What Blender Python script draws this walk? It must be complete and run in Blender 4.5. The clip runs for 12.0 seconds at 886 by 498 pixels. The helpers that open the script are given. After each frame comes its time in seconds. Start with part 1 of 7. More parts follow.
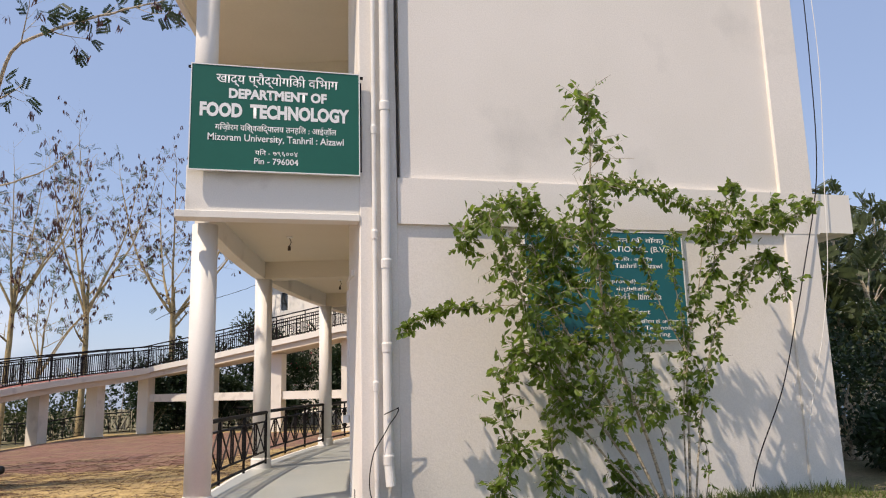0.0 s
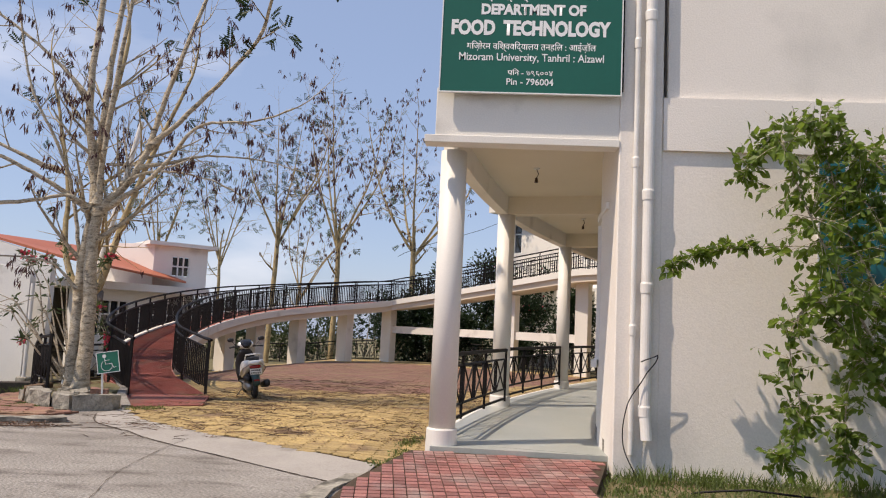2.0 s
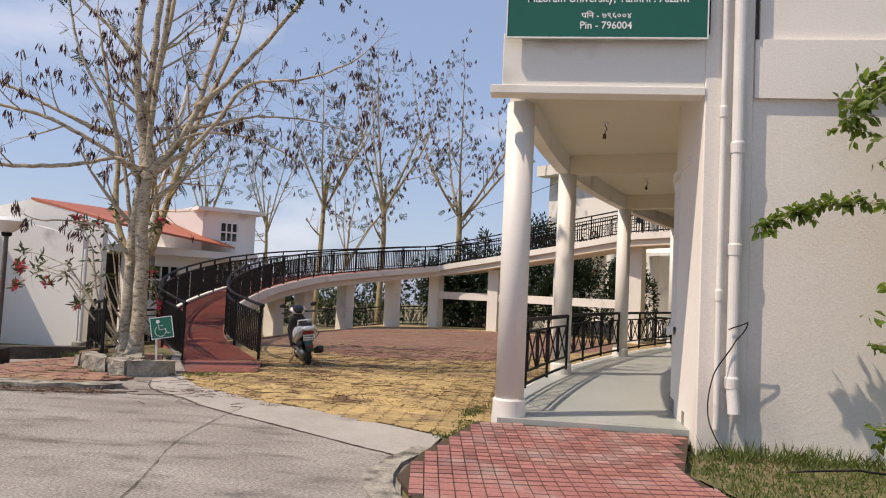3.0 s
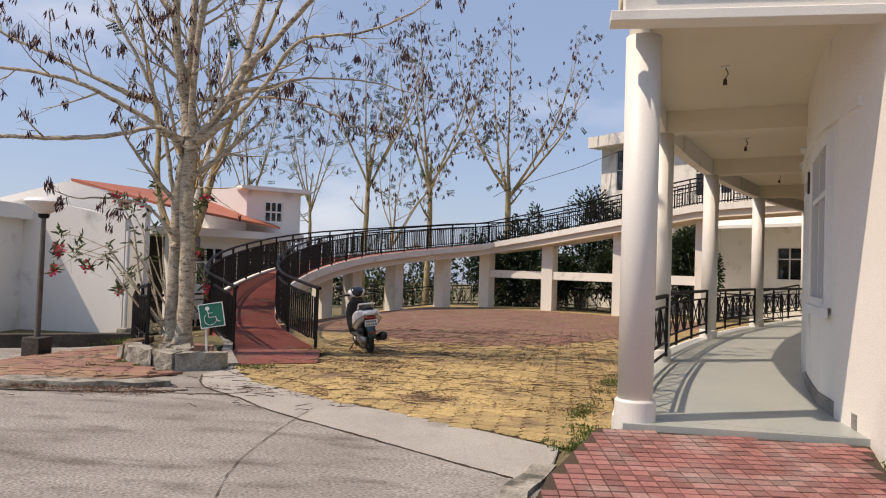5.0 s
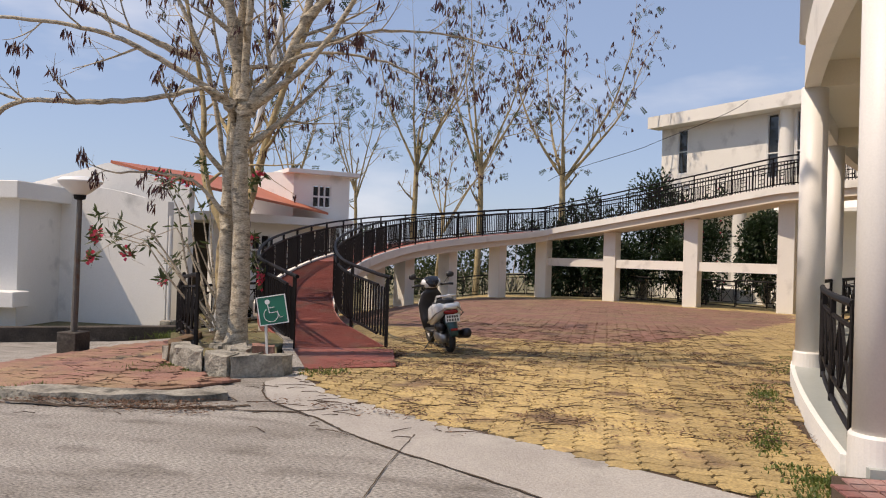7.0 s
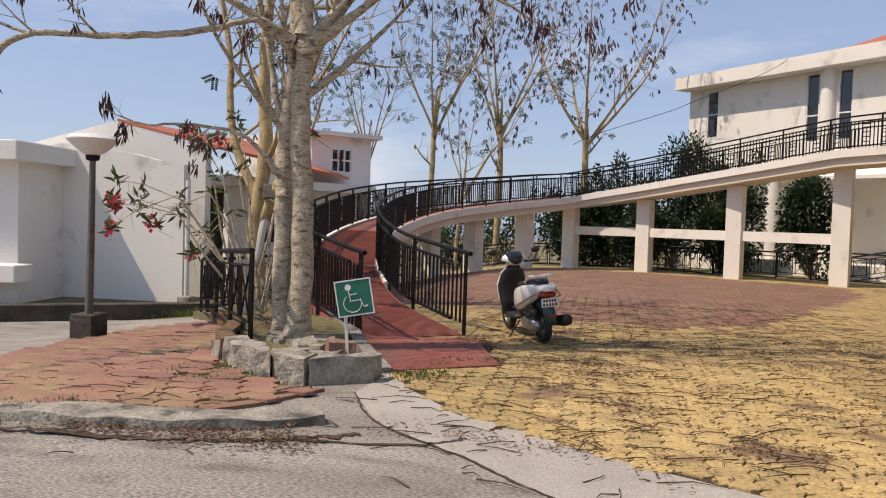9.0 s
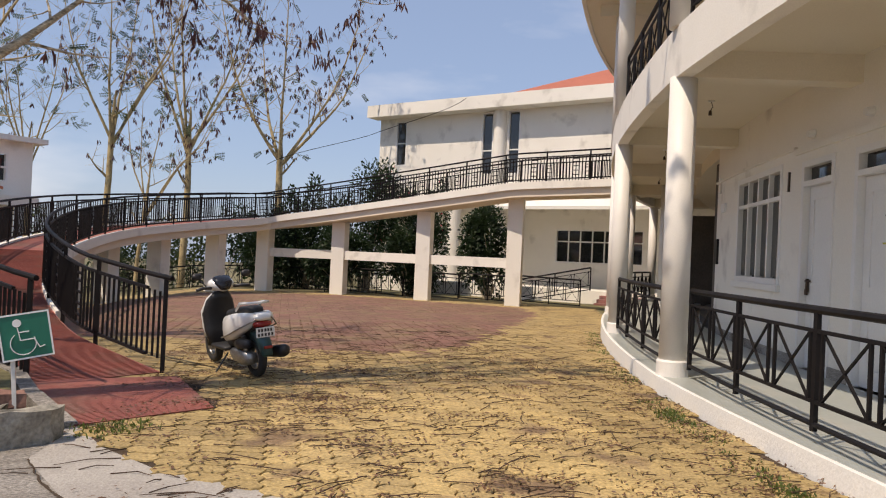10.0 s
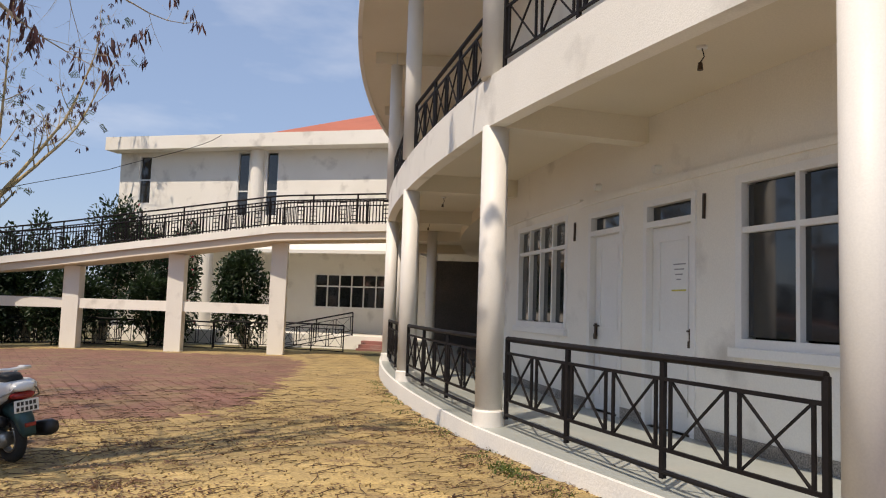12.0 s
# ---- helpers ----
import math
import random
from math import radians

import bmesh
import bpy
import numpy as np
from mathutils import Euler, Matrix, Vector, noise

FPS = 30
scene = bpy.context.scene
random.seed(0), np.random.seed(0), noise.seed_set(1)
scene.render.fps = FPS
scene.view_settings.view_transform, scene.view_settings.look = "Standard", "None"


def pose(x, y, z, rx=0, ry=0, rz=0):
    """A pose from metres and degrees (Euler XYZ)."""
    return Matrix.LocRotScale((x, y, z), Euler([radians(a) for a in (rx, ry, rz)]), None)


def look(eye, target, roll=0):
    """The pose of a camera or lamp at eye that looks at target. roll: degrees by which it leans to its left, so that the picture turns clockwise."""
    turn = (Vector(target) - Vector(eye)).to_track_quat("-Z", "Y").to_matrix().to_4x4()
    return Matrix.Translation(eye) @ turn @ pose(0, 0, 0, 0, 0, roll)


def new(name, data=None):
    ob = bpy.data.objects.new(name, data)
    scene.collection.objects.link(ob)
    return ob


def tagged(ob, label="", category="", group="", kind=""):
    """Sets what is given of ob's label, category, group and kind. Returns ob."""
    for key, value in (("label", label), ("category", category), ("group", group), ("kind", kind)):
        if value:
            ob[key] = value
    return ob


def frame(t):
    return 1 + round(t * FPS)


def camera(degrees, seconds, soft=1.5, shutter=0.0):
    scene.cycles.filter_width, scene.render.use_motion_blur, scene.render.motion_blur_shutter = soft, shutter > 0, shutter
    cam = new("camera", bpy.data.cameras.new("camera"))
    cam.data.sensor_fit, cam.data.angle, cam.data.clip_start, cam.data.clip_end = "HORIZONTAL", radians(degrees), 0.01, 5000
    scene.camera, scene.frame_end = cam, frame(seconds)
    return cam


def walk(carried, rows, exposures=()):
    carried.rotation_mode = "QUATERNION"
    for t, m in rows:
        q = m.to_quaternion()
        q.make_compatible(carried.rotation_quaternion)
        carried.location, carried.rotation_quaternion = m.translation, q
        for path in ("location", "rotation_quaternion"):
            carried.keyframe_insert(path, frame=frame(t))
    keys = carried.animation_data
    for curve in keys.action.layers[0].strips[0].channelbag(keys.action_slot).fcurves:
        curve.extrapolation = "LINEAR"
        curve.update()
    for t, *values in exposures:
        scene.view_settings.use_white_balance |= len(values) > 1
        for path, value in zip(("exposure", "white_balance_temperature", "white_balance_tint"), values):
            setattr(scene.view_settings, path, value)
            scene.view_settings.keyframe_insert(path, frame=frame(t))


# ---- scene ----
cam = camera(61.4, 12.0, soft=1.1)
PATH = [
    (0, (1.035, -9.762, 1.627), (1.505, -7.851, 1.982), -1.5),
    (0.5, (0.989, -9.639, 1.637), (1.428, -7.724, 2.014), -1.1),
    (1, (0.873, -9.436, 1.642), (1.184, -7.497, 2.023), -0.3),
    (1.5, (0.824, -9.21, 1.58), (0.893, -7.233, 1.873), 1.7),
    (2, (0.831, -8.961, 1.555), (0.699, -6.977, 1.762), 2.7),
    (2.5, (0.722, -8.731, 1.521), (0.489, -6.75, 1.668), 2.8),
    (3, (0.521, -8.429, 1.532), (0.28, -6.446, 1.643), 2.7),
    (5, (-0.298, -7.026, 1.51), (-0.636, -5.055, 1.56), 1.8),
    (5.5, (-0.596, -6.608, 1.509), (-1.062, -4.664, 1.552), 1.8),
    (6, (-0.864, -6.247, 1.479), (-1.335, -4.304, 1.508), 1.8),
    (6.5, (-1.111, -5.779, 1.434), (-1.551, -3.828, 1.456), 1.4),
    (8.5, (-2.718, -4.174, 1.469), (-3.143, -2.22, 1.446), 2.0),
    (9, (-3.065, -3.81, 1.47), (-3.474, -1.854, 1.398), 1.8),
    (9.5, (-3.254, -3.466, 1.468), (-3.324, -1.467, 1.436), 2.2),
    (10, (-3.449, -3.173, 1.468), (-3.037, -1.216, 1.486), 2.6),
    (10.5, (-3.662, -2.863, 1.467), (-2.966, -0.987, 1.478), 0.6),
    (11, (-3.782, -2.539, 1.45), (-3.064, -0.672, 1.465), 0.9),
    (11.5, (-3.895, -2.361, 1.485), (-3.012, -0.568, 1.562), 1.7),
    (12, (-4.02, -2.325, 1.508), (-2.981, -0.623, 1.669), 1.9),
]
walk(cam, [(t, look(e, a, r)) for t, e, a, r in PATH],
     [(0, 0.10, 6800, 15), (1.5, 0.04, 6800, 15), (3, -0.03, 6850, 15), (6.5, -0.07, 6900, 15), (8.5, -0.04, 6900, 15), (10, -0.08, 6900, 14), (12, -0.05, 6750, 12)])

# ---- world and sun ----
SUN_DIR = Vector((-1.0, -0.5, 1.72)).normalized()
SUN_EL = math.asin(SUN_DIR.z)
world = bpy.data.worlds.new("world")
scene.world = world
world.use_nodes = True
wn = world.node_tree
sky = wn.nodes.new("ShaderNodeTexSky")
sky.sky_type = "NISHITA"
sky.sun_disc = False
sky.sun_elevation = SUN_EL
sky.sun_rotation = math.atan2(SUN_DIR.x, SUN_DIR.y)
sky.altitude = 300
sky.air_density = 1.0
sky.dust_density = 1.0
sky.ozone_density = 1.0
bg = wn.nodes["Background"]
bg.inputs[1].default_value = 0.15
haze = wn.nodes.new("ShaderNodeMix")
haze.data_type = "RGBA"
tc = wn.nodes.new("ShaderNodeTexCoord")
cn = wn.nodes.new("ShaderNodeTexNoise")
cn.inputs["Scale"].default_value = 2.6
cn.inputs["Detail"].default_value = 6
cmap = wn.nodes.new("ShaderNodeMapping")
cmap.inputs["Scale"].default_value = (1, 1, 3)
cr = wn.nodes.new("ShaderNodeMapRange")
cr.inputs[1].default_value, cr.inputs[2].default_value, cr.inputs[4].default_value = 0.56, 0.82, 0.6
wn.links.new(tc.outputs["Generated"], cmap.inputs[0])
wn.links.new(cmap.outputs[0], cn.inputs["Vector"])
wn.links.new(cn.outputs[0], cr.inputs[0])
wn.links.new(cr.outputs[0], haze.inputs["Factor"])
thin = wn.nodes.new("ShaderNodeMix")  # even thin haze over the whole sky
thin.data_type = "RGBA"
thin.inputs["Factor"].default_value = 0.6
thin.inputs["B"].default_value = (2.45, 3.3, 5.1, 1)
wn.links.new(sky.outputs[0], thin.inputs["A"])
wn.links.new(thin.outputs["Result"], haze.inputs["A"])
haze.inputs["B"].default_value = (7.2, 7.3, 7.6, 1)
wn.links.new(haze.outputs["Result"], bg.inputs[0])
sun = new("sun", bpy.data.lights.new("sun", "SUN"))
sun.data.energy = 4.5
sun.data.angle = radians(0.6)
sun.data.color = (1.0, 0.875, 0.72)
sun.matrix_world = look(SUN_DIR * 50, (0, 0, 0))
scene.view_settings.exposure = 0.0


# ---- materials ----
def mat(name, c1, c2, scale=1.5, rough=0.8, bump=0.1, bscale=40.0, metal=0.0, fine=0.25, stain=None, stain_scale=0.6,
        stain_lo=0.55, stain_hi=0.7, per_object=0.0, per_island=0.0, squash=(1, 1, 1), spec=0.5):
    m = bpy.data.materials.new(name)
    m.use_nodes = True
    nt = m.node_tree
    b = nt.nodes["Principled BSDF"]
    b.inputs["Roughness"].default_value = rough
    b.inputs["Metallic"].default_value = metal
    b.inputs["Specular IOR Level"].default_value = spec
    geo = nt.nodes.new("ShaderNodeNewGeometry")
    mp = nt.nodes.new("ShaderNodeMapping")
    mp.inputs["Scale"].default_value = squash
    nt.links.new(geo.outputs["Position"], mp.inputs[0])

    def noise_node(s, detail=5):
        n = nt.nodes.new("ShaderNodeTexNoise")
        n.inputs["Scale"].default_value = s
        n.inputs["Detail"].default_value = detail
        nt.links.new(mp.outputs[0], n.inputs["Vector"])
        return n

    def mix(fac, a, bb, mode="MIX"):
        x = nt.nodes.new("ShaderNodeMix")
        x.data_type = "RGBA"
        x.blend_type = mode
        for sock, v in (("Factor", fac), ("A", a), ("B", bb)):
            if isinstance(v, (float, int)):
                x.inputs[sock].default_value = v
            elif isinstance(v, tuple):
                x.inputs[sock].default_value = (*v, 1)
            else:
                nt.links.new(v, x.inputs[sock])
        return x.outputs["Result"]

    def ranged(sock, lo, hi, a=0.0, z=1.0):
        r = nt.nodes.new("ShaderNodeMapRange")
        r.inputs[1].default_value, r.inputs[2].default_value = lo, hi
        r.inputs[3].default_value, r.inputs[4].default_value = a, z
        nt.links.new(sock, r.inputs[0])
        return r.outputs[0]

    col = mix(ranged(noise_node(scale).outputs[0], 0.3, 0.7), c1, c2)
    if stain:
        col = mix(ranged(noise_node(stain_scale, 8).outputs[0], stain_lo, stain_hi, 0, 0.85), col, stain)
    f = ranged(noise_node(bscale, 3).outputs[0], 0.3, 0.7, 1 - fine, 1 + fine * 0.3)
    col = mix(1.0, col, f, "MULTIPLY")
    if per_object:
        oi = nt.nodes.new("ShaderNodeObjectInfo")
        col = mix(1.0, col, ranged(oi.outputs["Random"], 0, 1, 1 - per_object, 1 + per_object * 0.4), "MULTIPLY")
    if per_island:
        col = mix(1.0, col, ranged(geo.outputs["Random Per Island"], 0, 1, 1 - per_island, 1 + per_island * 0.4), "MULTIPLY")
    nt.links.new(col, b.inputs["Base Color"])
    if bump:
        bn = nt.nodes.new("ShaderNodeBump")
        bn.inputs["Strength"].default_value = bump
        bn.inputs["Distance"].default_value = 0.02
        nt.links.new(noise_node(bscale, 4).outputs[0], bn.inputs["Height"])
        nt.links.new(bn.outputs[0], b.inputs["Normal"])
    return m


M_WHITE = mat("white_masonry_paint", (0.82, 0.79, 0.72), (0.77, 0.74, 0.67), 0.7, 0.75, 0.15, 60, stain=(0.36, 0.33, 0.29), stain_scale=1.3, stain_lo=0.58, stain_hi=0.84, fine=0.06)
M_GABLE = mat("weathered_white_wall", (0.84, 0.79, 0.72), (0.78, 0.735, 0.66), 0.5, 0.8, 0.2, 50, stain=(0.40, 0.39, 0.36), stain_scale=0.55, stain_lo=0.6, stain_hi=0.9, fine=0.07)
M_CREAM = mat("cream_soffit_paint", (0.74, 0.68, 0.55), (0.70, 0.64, 0.51), 0.8, 0.85, 0.08, 50, fine=0.05)
M_COLUMN = mat("white_column_paint", (0.76, 0.73, 0.68), (0.70, 0.675, 0.62), 1.2, 0.5, 0.06, 70, stain=(0.45, 0.43, 0.4), stain_scale=7, stain_lo=0.74, stain_hi=0.8, fine=0.05)
M_OLDWHITE = mat("mould_streaked_white_wall", (0.84, 0.82, 0.77), (0.78, 0.76, 0.71), 0.4, 0.85, 0.2, 40, stain=(0.25, 0.25, 0.23), stain_scale=0.9, stain_lo=0.62, stain_hi=0.82, fine=0.08)
M_PEACH = mat("peach_underside_paint", (0.74, 0.65, 0.53), (0.68, 0.60, 0.49), 0.8, 0.85, 0.08, 50, fine=0.05)
M_FLOOR = mat("polished_grey_green_floor", (0.40, 0.42, 0.385), (0.33, 0.355, 0.33), 0.7, 0.35, 0.02, 30, stain=(0.42, 0.42, 0.38), stain_scale=1.3, fine=0.08)
M_CONC = mat("weathered_concrete", (0.50, 0.465, 0.415), (0.31, 0.28, 0.243), 1.0, 0.9, 1.0, 60, stain=(0.17, 0.145, 0.12), stain_scale=2.2, stain_lo=0.52, stain_hi=0.72, fine=0.7, squash=(0.55, 1.5, 1))
M_KERB = mat("mossy_concrete", (0.44, 0.41, 0.34), (0.25, 0.23, 0.19), 4.5, 0.95, 1.0, 34, stain=(0.07, 0.065, 0.05), stain_scale=4, stain_lo=0.5, stain_hi=0.64, fine=0.35)
M_SOOT = mat("black_stained_concrete", (0.10, 0.082, 0.066), (0.045, 0.038, 0.032), 2.2, 0.95, 0.6, 30, stain=(0.20, 0.18, 0.15), stain_scale=3, stain_lo=0.58, stain_hi=0.75, fine=0.35)
M_BLACK = mat("black_railing_paint", (0.008, 0.007, 0.008), (0.014, 0.012, 0.012), 3, 0.6, 0.05, 60, fine=0.2, spec=0.18)
M_RED = mat("red_oxide_ribbed_tile", (0.36, 0.115, 0.085), (0.27, 0.085, 0.065), 1.4, 0.75, 0.3, 30, stain=(0.22, 0.15, 0.11), stain_scale=1.6, stain_lo=0.5, stain_hi=0.75, per_object=0.25, fine=0.2)
M_PINK = mat("worn_red_floor_tile", (0.38, 0.17, 0.145), (0.31, 0.125, 0.105), 1.0, 0.8, 0.3, 40, stain=(0.42, 0.32, 0.28), stain_scale=1.8, stain_lo=0.5, stain_hi=0.75, per_object=0.35, fine=0.25)
M_YELLOW = mat("yellow_ochre_paver", (0.56, 0.405, 0.165), (0.46, 0.335, 0.15), 1.5, 0.85, 0.5, 45, stain=(0.20, 0.125, 0.075), stain_scale=1.25, stain_lo=0.56, stain_hi=0.66, per_object=0.2, per_island=0.2, fine=0.4)
M_BRICKRED = mat("dusty_red_paver", (0.33, 0.165, 0.125), (0.27, 0.145, 0.105), 0.8, 0.88, 0.4, 45, stain=(0.33, 0.235, 0.125), stain_scale=1.1, stain_lo=0.44, stain_hi=0.68, per_object=0.2, per_island=0.2, fine=0.3)
M_JOINT = mat("soil_filled_joint", (0.085, 0.055, 0.032), (0.055, 0.036, 0.02), 2.0, 0.95, 0.5, 60, fine=0.3)
M_SOIL = mat("dry_grass_soil", (0.20, 0.17, 0.08), (0.13, 0.12, 0.05), 0.8, 0.95, 0.9, 20, stain=(0.26, 0.19, 0.12), stain_scale=0.5, fine=0.4)
# Near-black base colour that puts the shade of closed rooms into the surface.
M_UNLIT = mat("unlit_interior_tone", (0.10, 0.085, 0.07), (0.07, 0.06, 0.05), 1, 0.9, 0.0, 20)
M_ROOF = mat("orange_red_sheet_roof", (0.48, 0.15, 0.075), (0.40, 0.12, 0.06), 0.7, 0.6, 0.1, 20, fine=0.1)
M_BARK = mat("pale_grey_bark", (0.68, 0.60, 0.46), (0.44, 0.36, 0.25), 7, 0.9, 0.8, 34, stain=(0.15, 0.125, 0.09), stain_scale=9, stain_lo=0.54, stain_hi=0.66, fine=0.5, squash=(1, 1, 2.5))
M_BARKY = mat("yellowish_bark", (0.55, 0.43, 0.225), (0.37, 0.285, 0.15), 4, 0.9, 0.5, 24, stain=(0.14, 0.11, 0.07), stain_scale=5, fine=0.3)
M_GLASS = bpy.data.materials.new("window_glass")
M_GLASS.use_nodes = True
_g = M_GLASS.node_tree.nodes["Principled BSDF"]
_g.inputs["Base Color"].default_value = (0.02, 0.022, 0.024, 1)
_g.inputs["Roughness"].default_value = 0.05
_g.inputs["Specular IOR Level"].default_value = 0.8


def leafmat(name, c1, c2, trans=0.3):
    m = mat(name, c1, c2, 6, 0.55, 0.0, 30, per_island=0.45, fine=0.1)
    nt = m.node_tree
    b = nt.nodes["Principled BSDF"]
    out = nt.nodes["Material Output"]
    t = nt.nodes.new("ShaderNodeBsdfTranslucent")
    t.inputs["Color"].default_value = (*[min(1, c * 1.6) for c in c1], 1)
    mx = nt.nodes.new("ShaderNodeMixShader")
    mx.inputs[0].default_value = trans
    nt.links.new(b.outputs[0], mx.inputs[1])
    nt.links.new(t.outputs[0], mx.inputs[2])
    nt.links.new(mx.outputs[0], out.inputs[0])
    return m


M_LEAF = leafmat("fresh_green_leaf", (0.17, 0.25, 0.03), (0.035, 0.068, 0.012), 0.38)
M_LEAFD = leafmat("dark_green_leaf", (0.024, 0.052, 0.014), (0.013, 0.032, 0.009), 0.15)
M_LEAFO = leafmat("olive_leaf", (0.075, 0.10, 0.035), (0.05, 0.07, 0.025))
M_POD = leafmat("dry_brown_pod", (0.10, 0.032, 0.028), (0.05, 0.018, 0.016), 0.1)
M_FLOWER = leafmat("pink_blossom", (0.62, 0.06, 0.10), (0.5, 0.05, 0.12))
M_DRYLEAF = leafmat("dry_leaf_litter", (0.20, 0.105, 0.055), (0.11, 0.06, 0.033), 0.1)
M_TWIG = mat("dead_twig_bark", (0.11, 0.065, 0.04), (0.06, 0.038, 0.025), 8, 0.9, 0.2, 40)
M_GRASS = leafmat("grass_blade", (0.13, 0.17, 0.04), (0.09, 0.13, 0.03))
M_SIGN = mat("deep_green_enamel", (0.008, 0.115, 0.075), (0.007, 0.105, 0.068), 1, 0.35, 0, 20, fine=0.03)
M_SIGNB = mat("teal_enamel", (0.012, 0.14, 0.16), (0.01, 0.13, 0.15), 1, 0.4, 0, 20, fine=0.05)
M_LETTER = mat("white_lettering", (0.82, 0.82, 0.80), (0.80, 0.80, 0.78), 2, 0.5, 0, 20, fine=0.02)
M_FRAME = mat("white_window_paint", (0.78, 0.77, 0.74), (0.74, 0.73, 0.70), 2, 0.5, 0.05, 40, fine=0.04)
M_PIPE = mat("white_plastic_pipe", (0.76, 0.75, 0.71), (0.68, 0.66, 0.62), 3, 0.45, 0.04, 40, stain=(0.4, 0.38, 0.34), stain_scale=5, stain_lo=0.66, stain_hi=0.8, fine=0.05)


# ---- mesh helpers ----
def part(name, bm, material, parent=None, label="", kind="", smooth=False):
    me = bpy.data.meshes.new(name)
    bm.to_mesh(me)
    bm.free()
    me.materials.append(material)
    if smooth:
        for p in me.polygons:
            p.use_smooth = True
    ob = new(name, me)
    if parent:
        ob.parent = parent
    return tagged(ob, label=label, kind=kind)


def thing(name, label, category, at=(0, 0, 0), rz=0.0, group=""):
    ob = new(name)
    ob.empty_display_size = 0.2
    ob.matrix_world = Matrix.Translation(at) @ Matrix.Rotation(rz, 4, "Z")
    return tagged(ob, label, category, group)


def box(bm, x0, x1, y0, y1, z0, z1, m=None, bevel=0.0):
    r = bmesh.ops.create_cube(bm, size=1)
    vs = r["verts"]
    for v in vs:
        v.co = Vector((x0 + (v.co.x + 0.5) * (x1 - x0), y0 + (v.co.y + 0.5) * (y1 - y0), z0 + (v.co.z + 0.5) * (z1 - z0)))
    if bevel:
        es = list({e for v in vs for e in v.link_edges})
        r = bmesh.ops.bevel(bm, geom=es, offset=bevel, segments=1, affect="EDGES")
        vs = list({v for f in r["faces"] for v in f.verts})
    if m is not None:
        bmesh.ops.transform(bm, matrix=m, verts=vs)
    return bm


def tube(bm, pts, radii, sides=8, caps=True):
    """A tapered tube along points."""
    pts = [Vector(p) for p in pts]
    if isinstance(radii, (int, float)):
        radii = [radii] * len(pts)
    rings, ref = [], None
    for i, p in enumerate(pts):
        d = (pts[min(i + 1, len(pts) - 1)] - pts[max(i - 1, 0)]).normalized()
        if ref is None:
            ref = d.orthogonal().normalized()
        u = (ref - d * ref.dot(d))
        u = u.normalized() if u.length > 1e-5 else d.orthogonal().normalized()
        ref = u
        w = d.cross(u)
        rings.append([bm.verts.new(p + (u * math.cos(a) + w * math.sin(a)) * radii[i]) for a in [2 * math.pi * k / sides for k in range(sides)]])
    for a, b in zip(rings, rings[1:]):
        for k in range(sides):
            bm.faces.new((a[k], a[(k + 1) % sides], b[(k + 1) % sides], b[k]))
    if caps:
        bm.faces.new(rings[0][::-1])
        bm.faces.new(rings[-1])
    return bm


def bar(bm, a, b, w, d=None):
    """A square bar from a to b."""
    a, b, d = Vector(a), Vector(b), d or w
    z = (b - a).normalized()
    x = Vector((0, 0, 1)).cross(z)
    x = x.normalized() if x.length > 1e-3 else Vector((1, 0, 0))
    y = z.cross(x)
    r = []
    for p in (a, b):
        r.append([bm.verts.new(p + x * sx * w / 2 + y * sy * d / 2) for sx, sy in ((-1, -1), (1, -1), (1, 1), (-1, 1))])
    for k in range(4):
        bm.faces.new((r[0][k], r[0][(k + 1) % 4], r[1][(k + 1) % 4], r[1][k]))
    bm.faces.new(r[0][::-1])
    bm.faces.new(r[1])
    return bm


def sweep(bm, left, right, top, bottom):
    """A solid strip between two plan curves, with a list of heights for its top and its bottom."""
    n = len(left)
    L = [(bm.verts.new((*left[i][:2], top[i])), bm.verts.new((*right[i][:2], top[i])), bm.verts.new((*right[i][:2], bottom[i])), bm.verts.new((*left[i][:2], bottom[i]))) for i in range(n)]
    for a, b in zip(L, L[1:]):
        for k in range(4):
            bm.faces.new((a[k], b[k], b[(k + 1) % 4], a[(k + 1) % 4]))
    bm.faces.new(L[0])
    bm.faces.new(L[-1][::-1])
    bmesh.ops.recalc_face_normals(bm, faces=bm.faces)
    return bm


# ---- ground ----
def gz(x, y):
    """Height of the ground."""
    z = -0.13 * max(0.0, -6.8 - x) - 0.014 * max(0.0, y - 4)
    z = max(z, -0.85)
    far = max(0.0, y - 36) if x < 2 else max(0.0, y - 75)
    west = max(0.0, -x - 34)
    return z - min(30.0, 0.3 * far) - min(30, 0.3 * west)


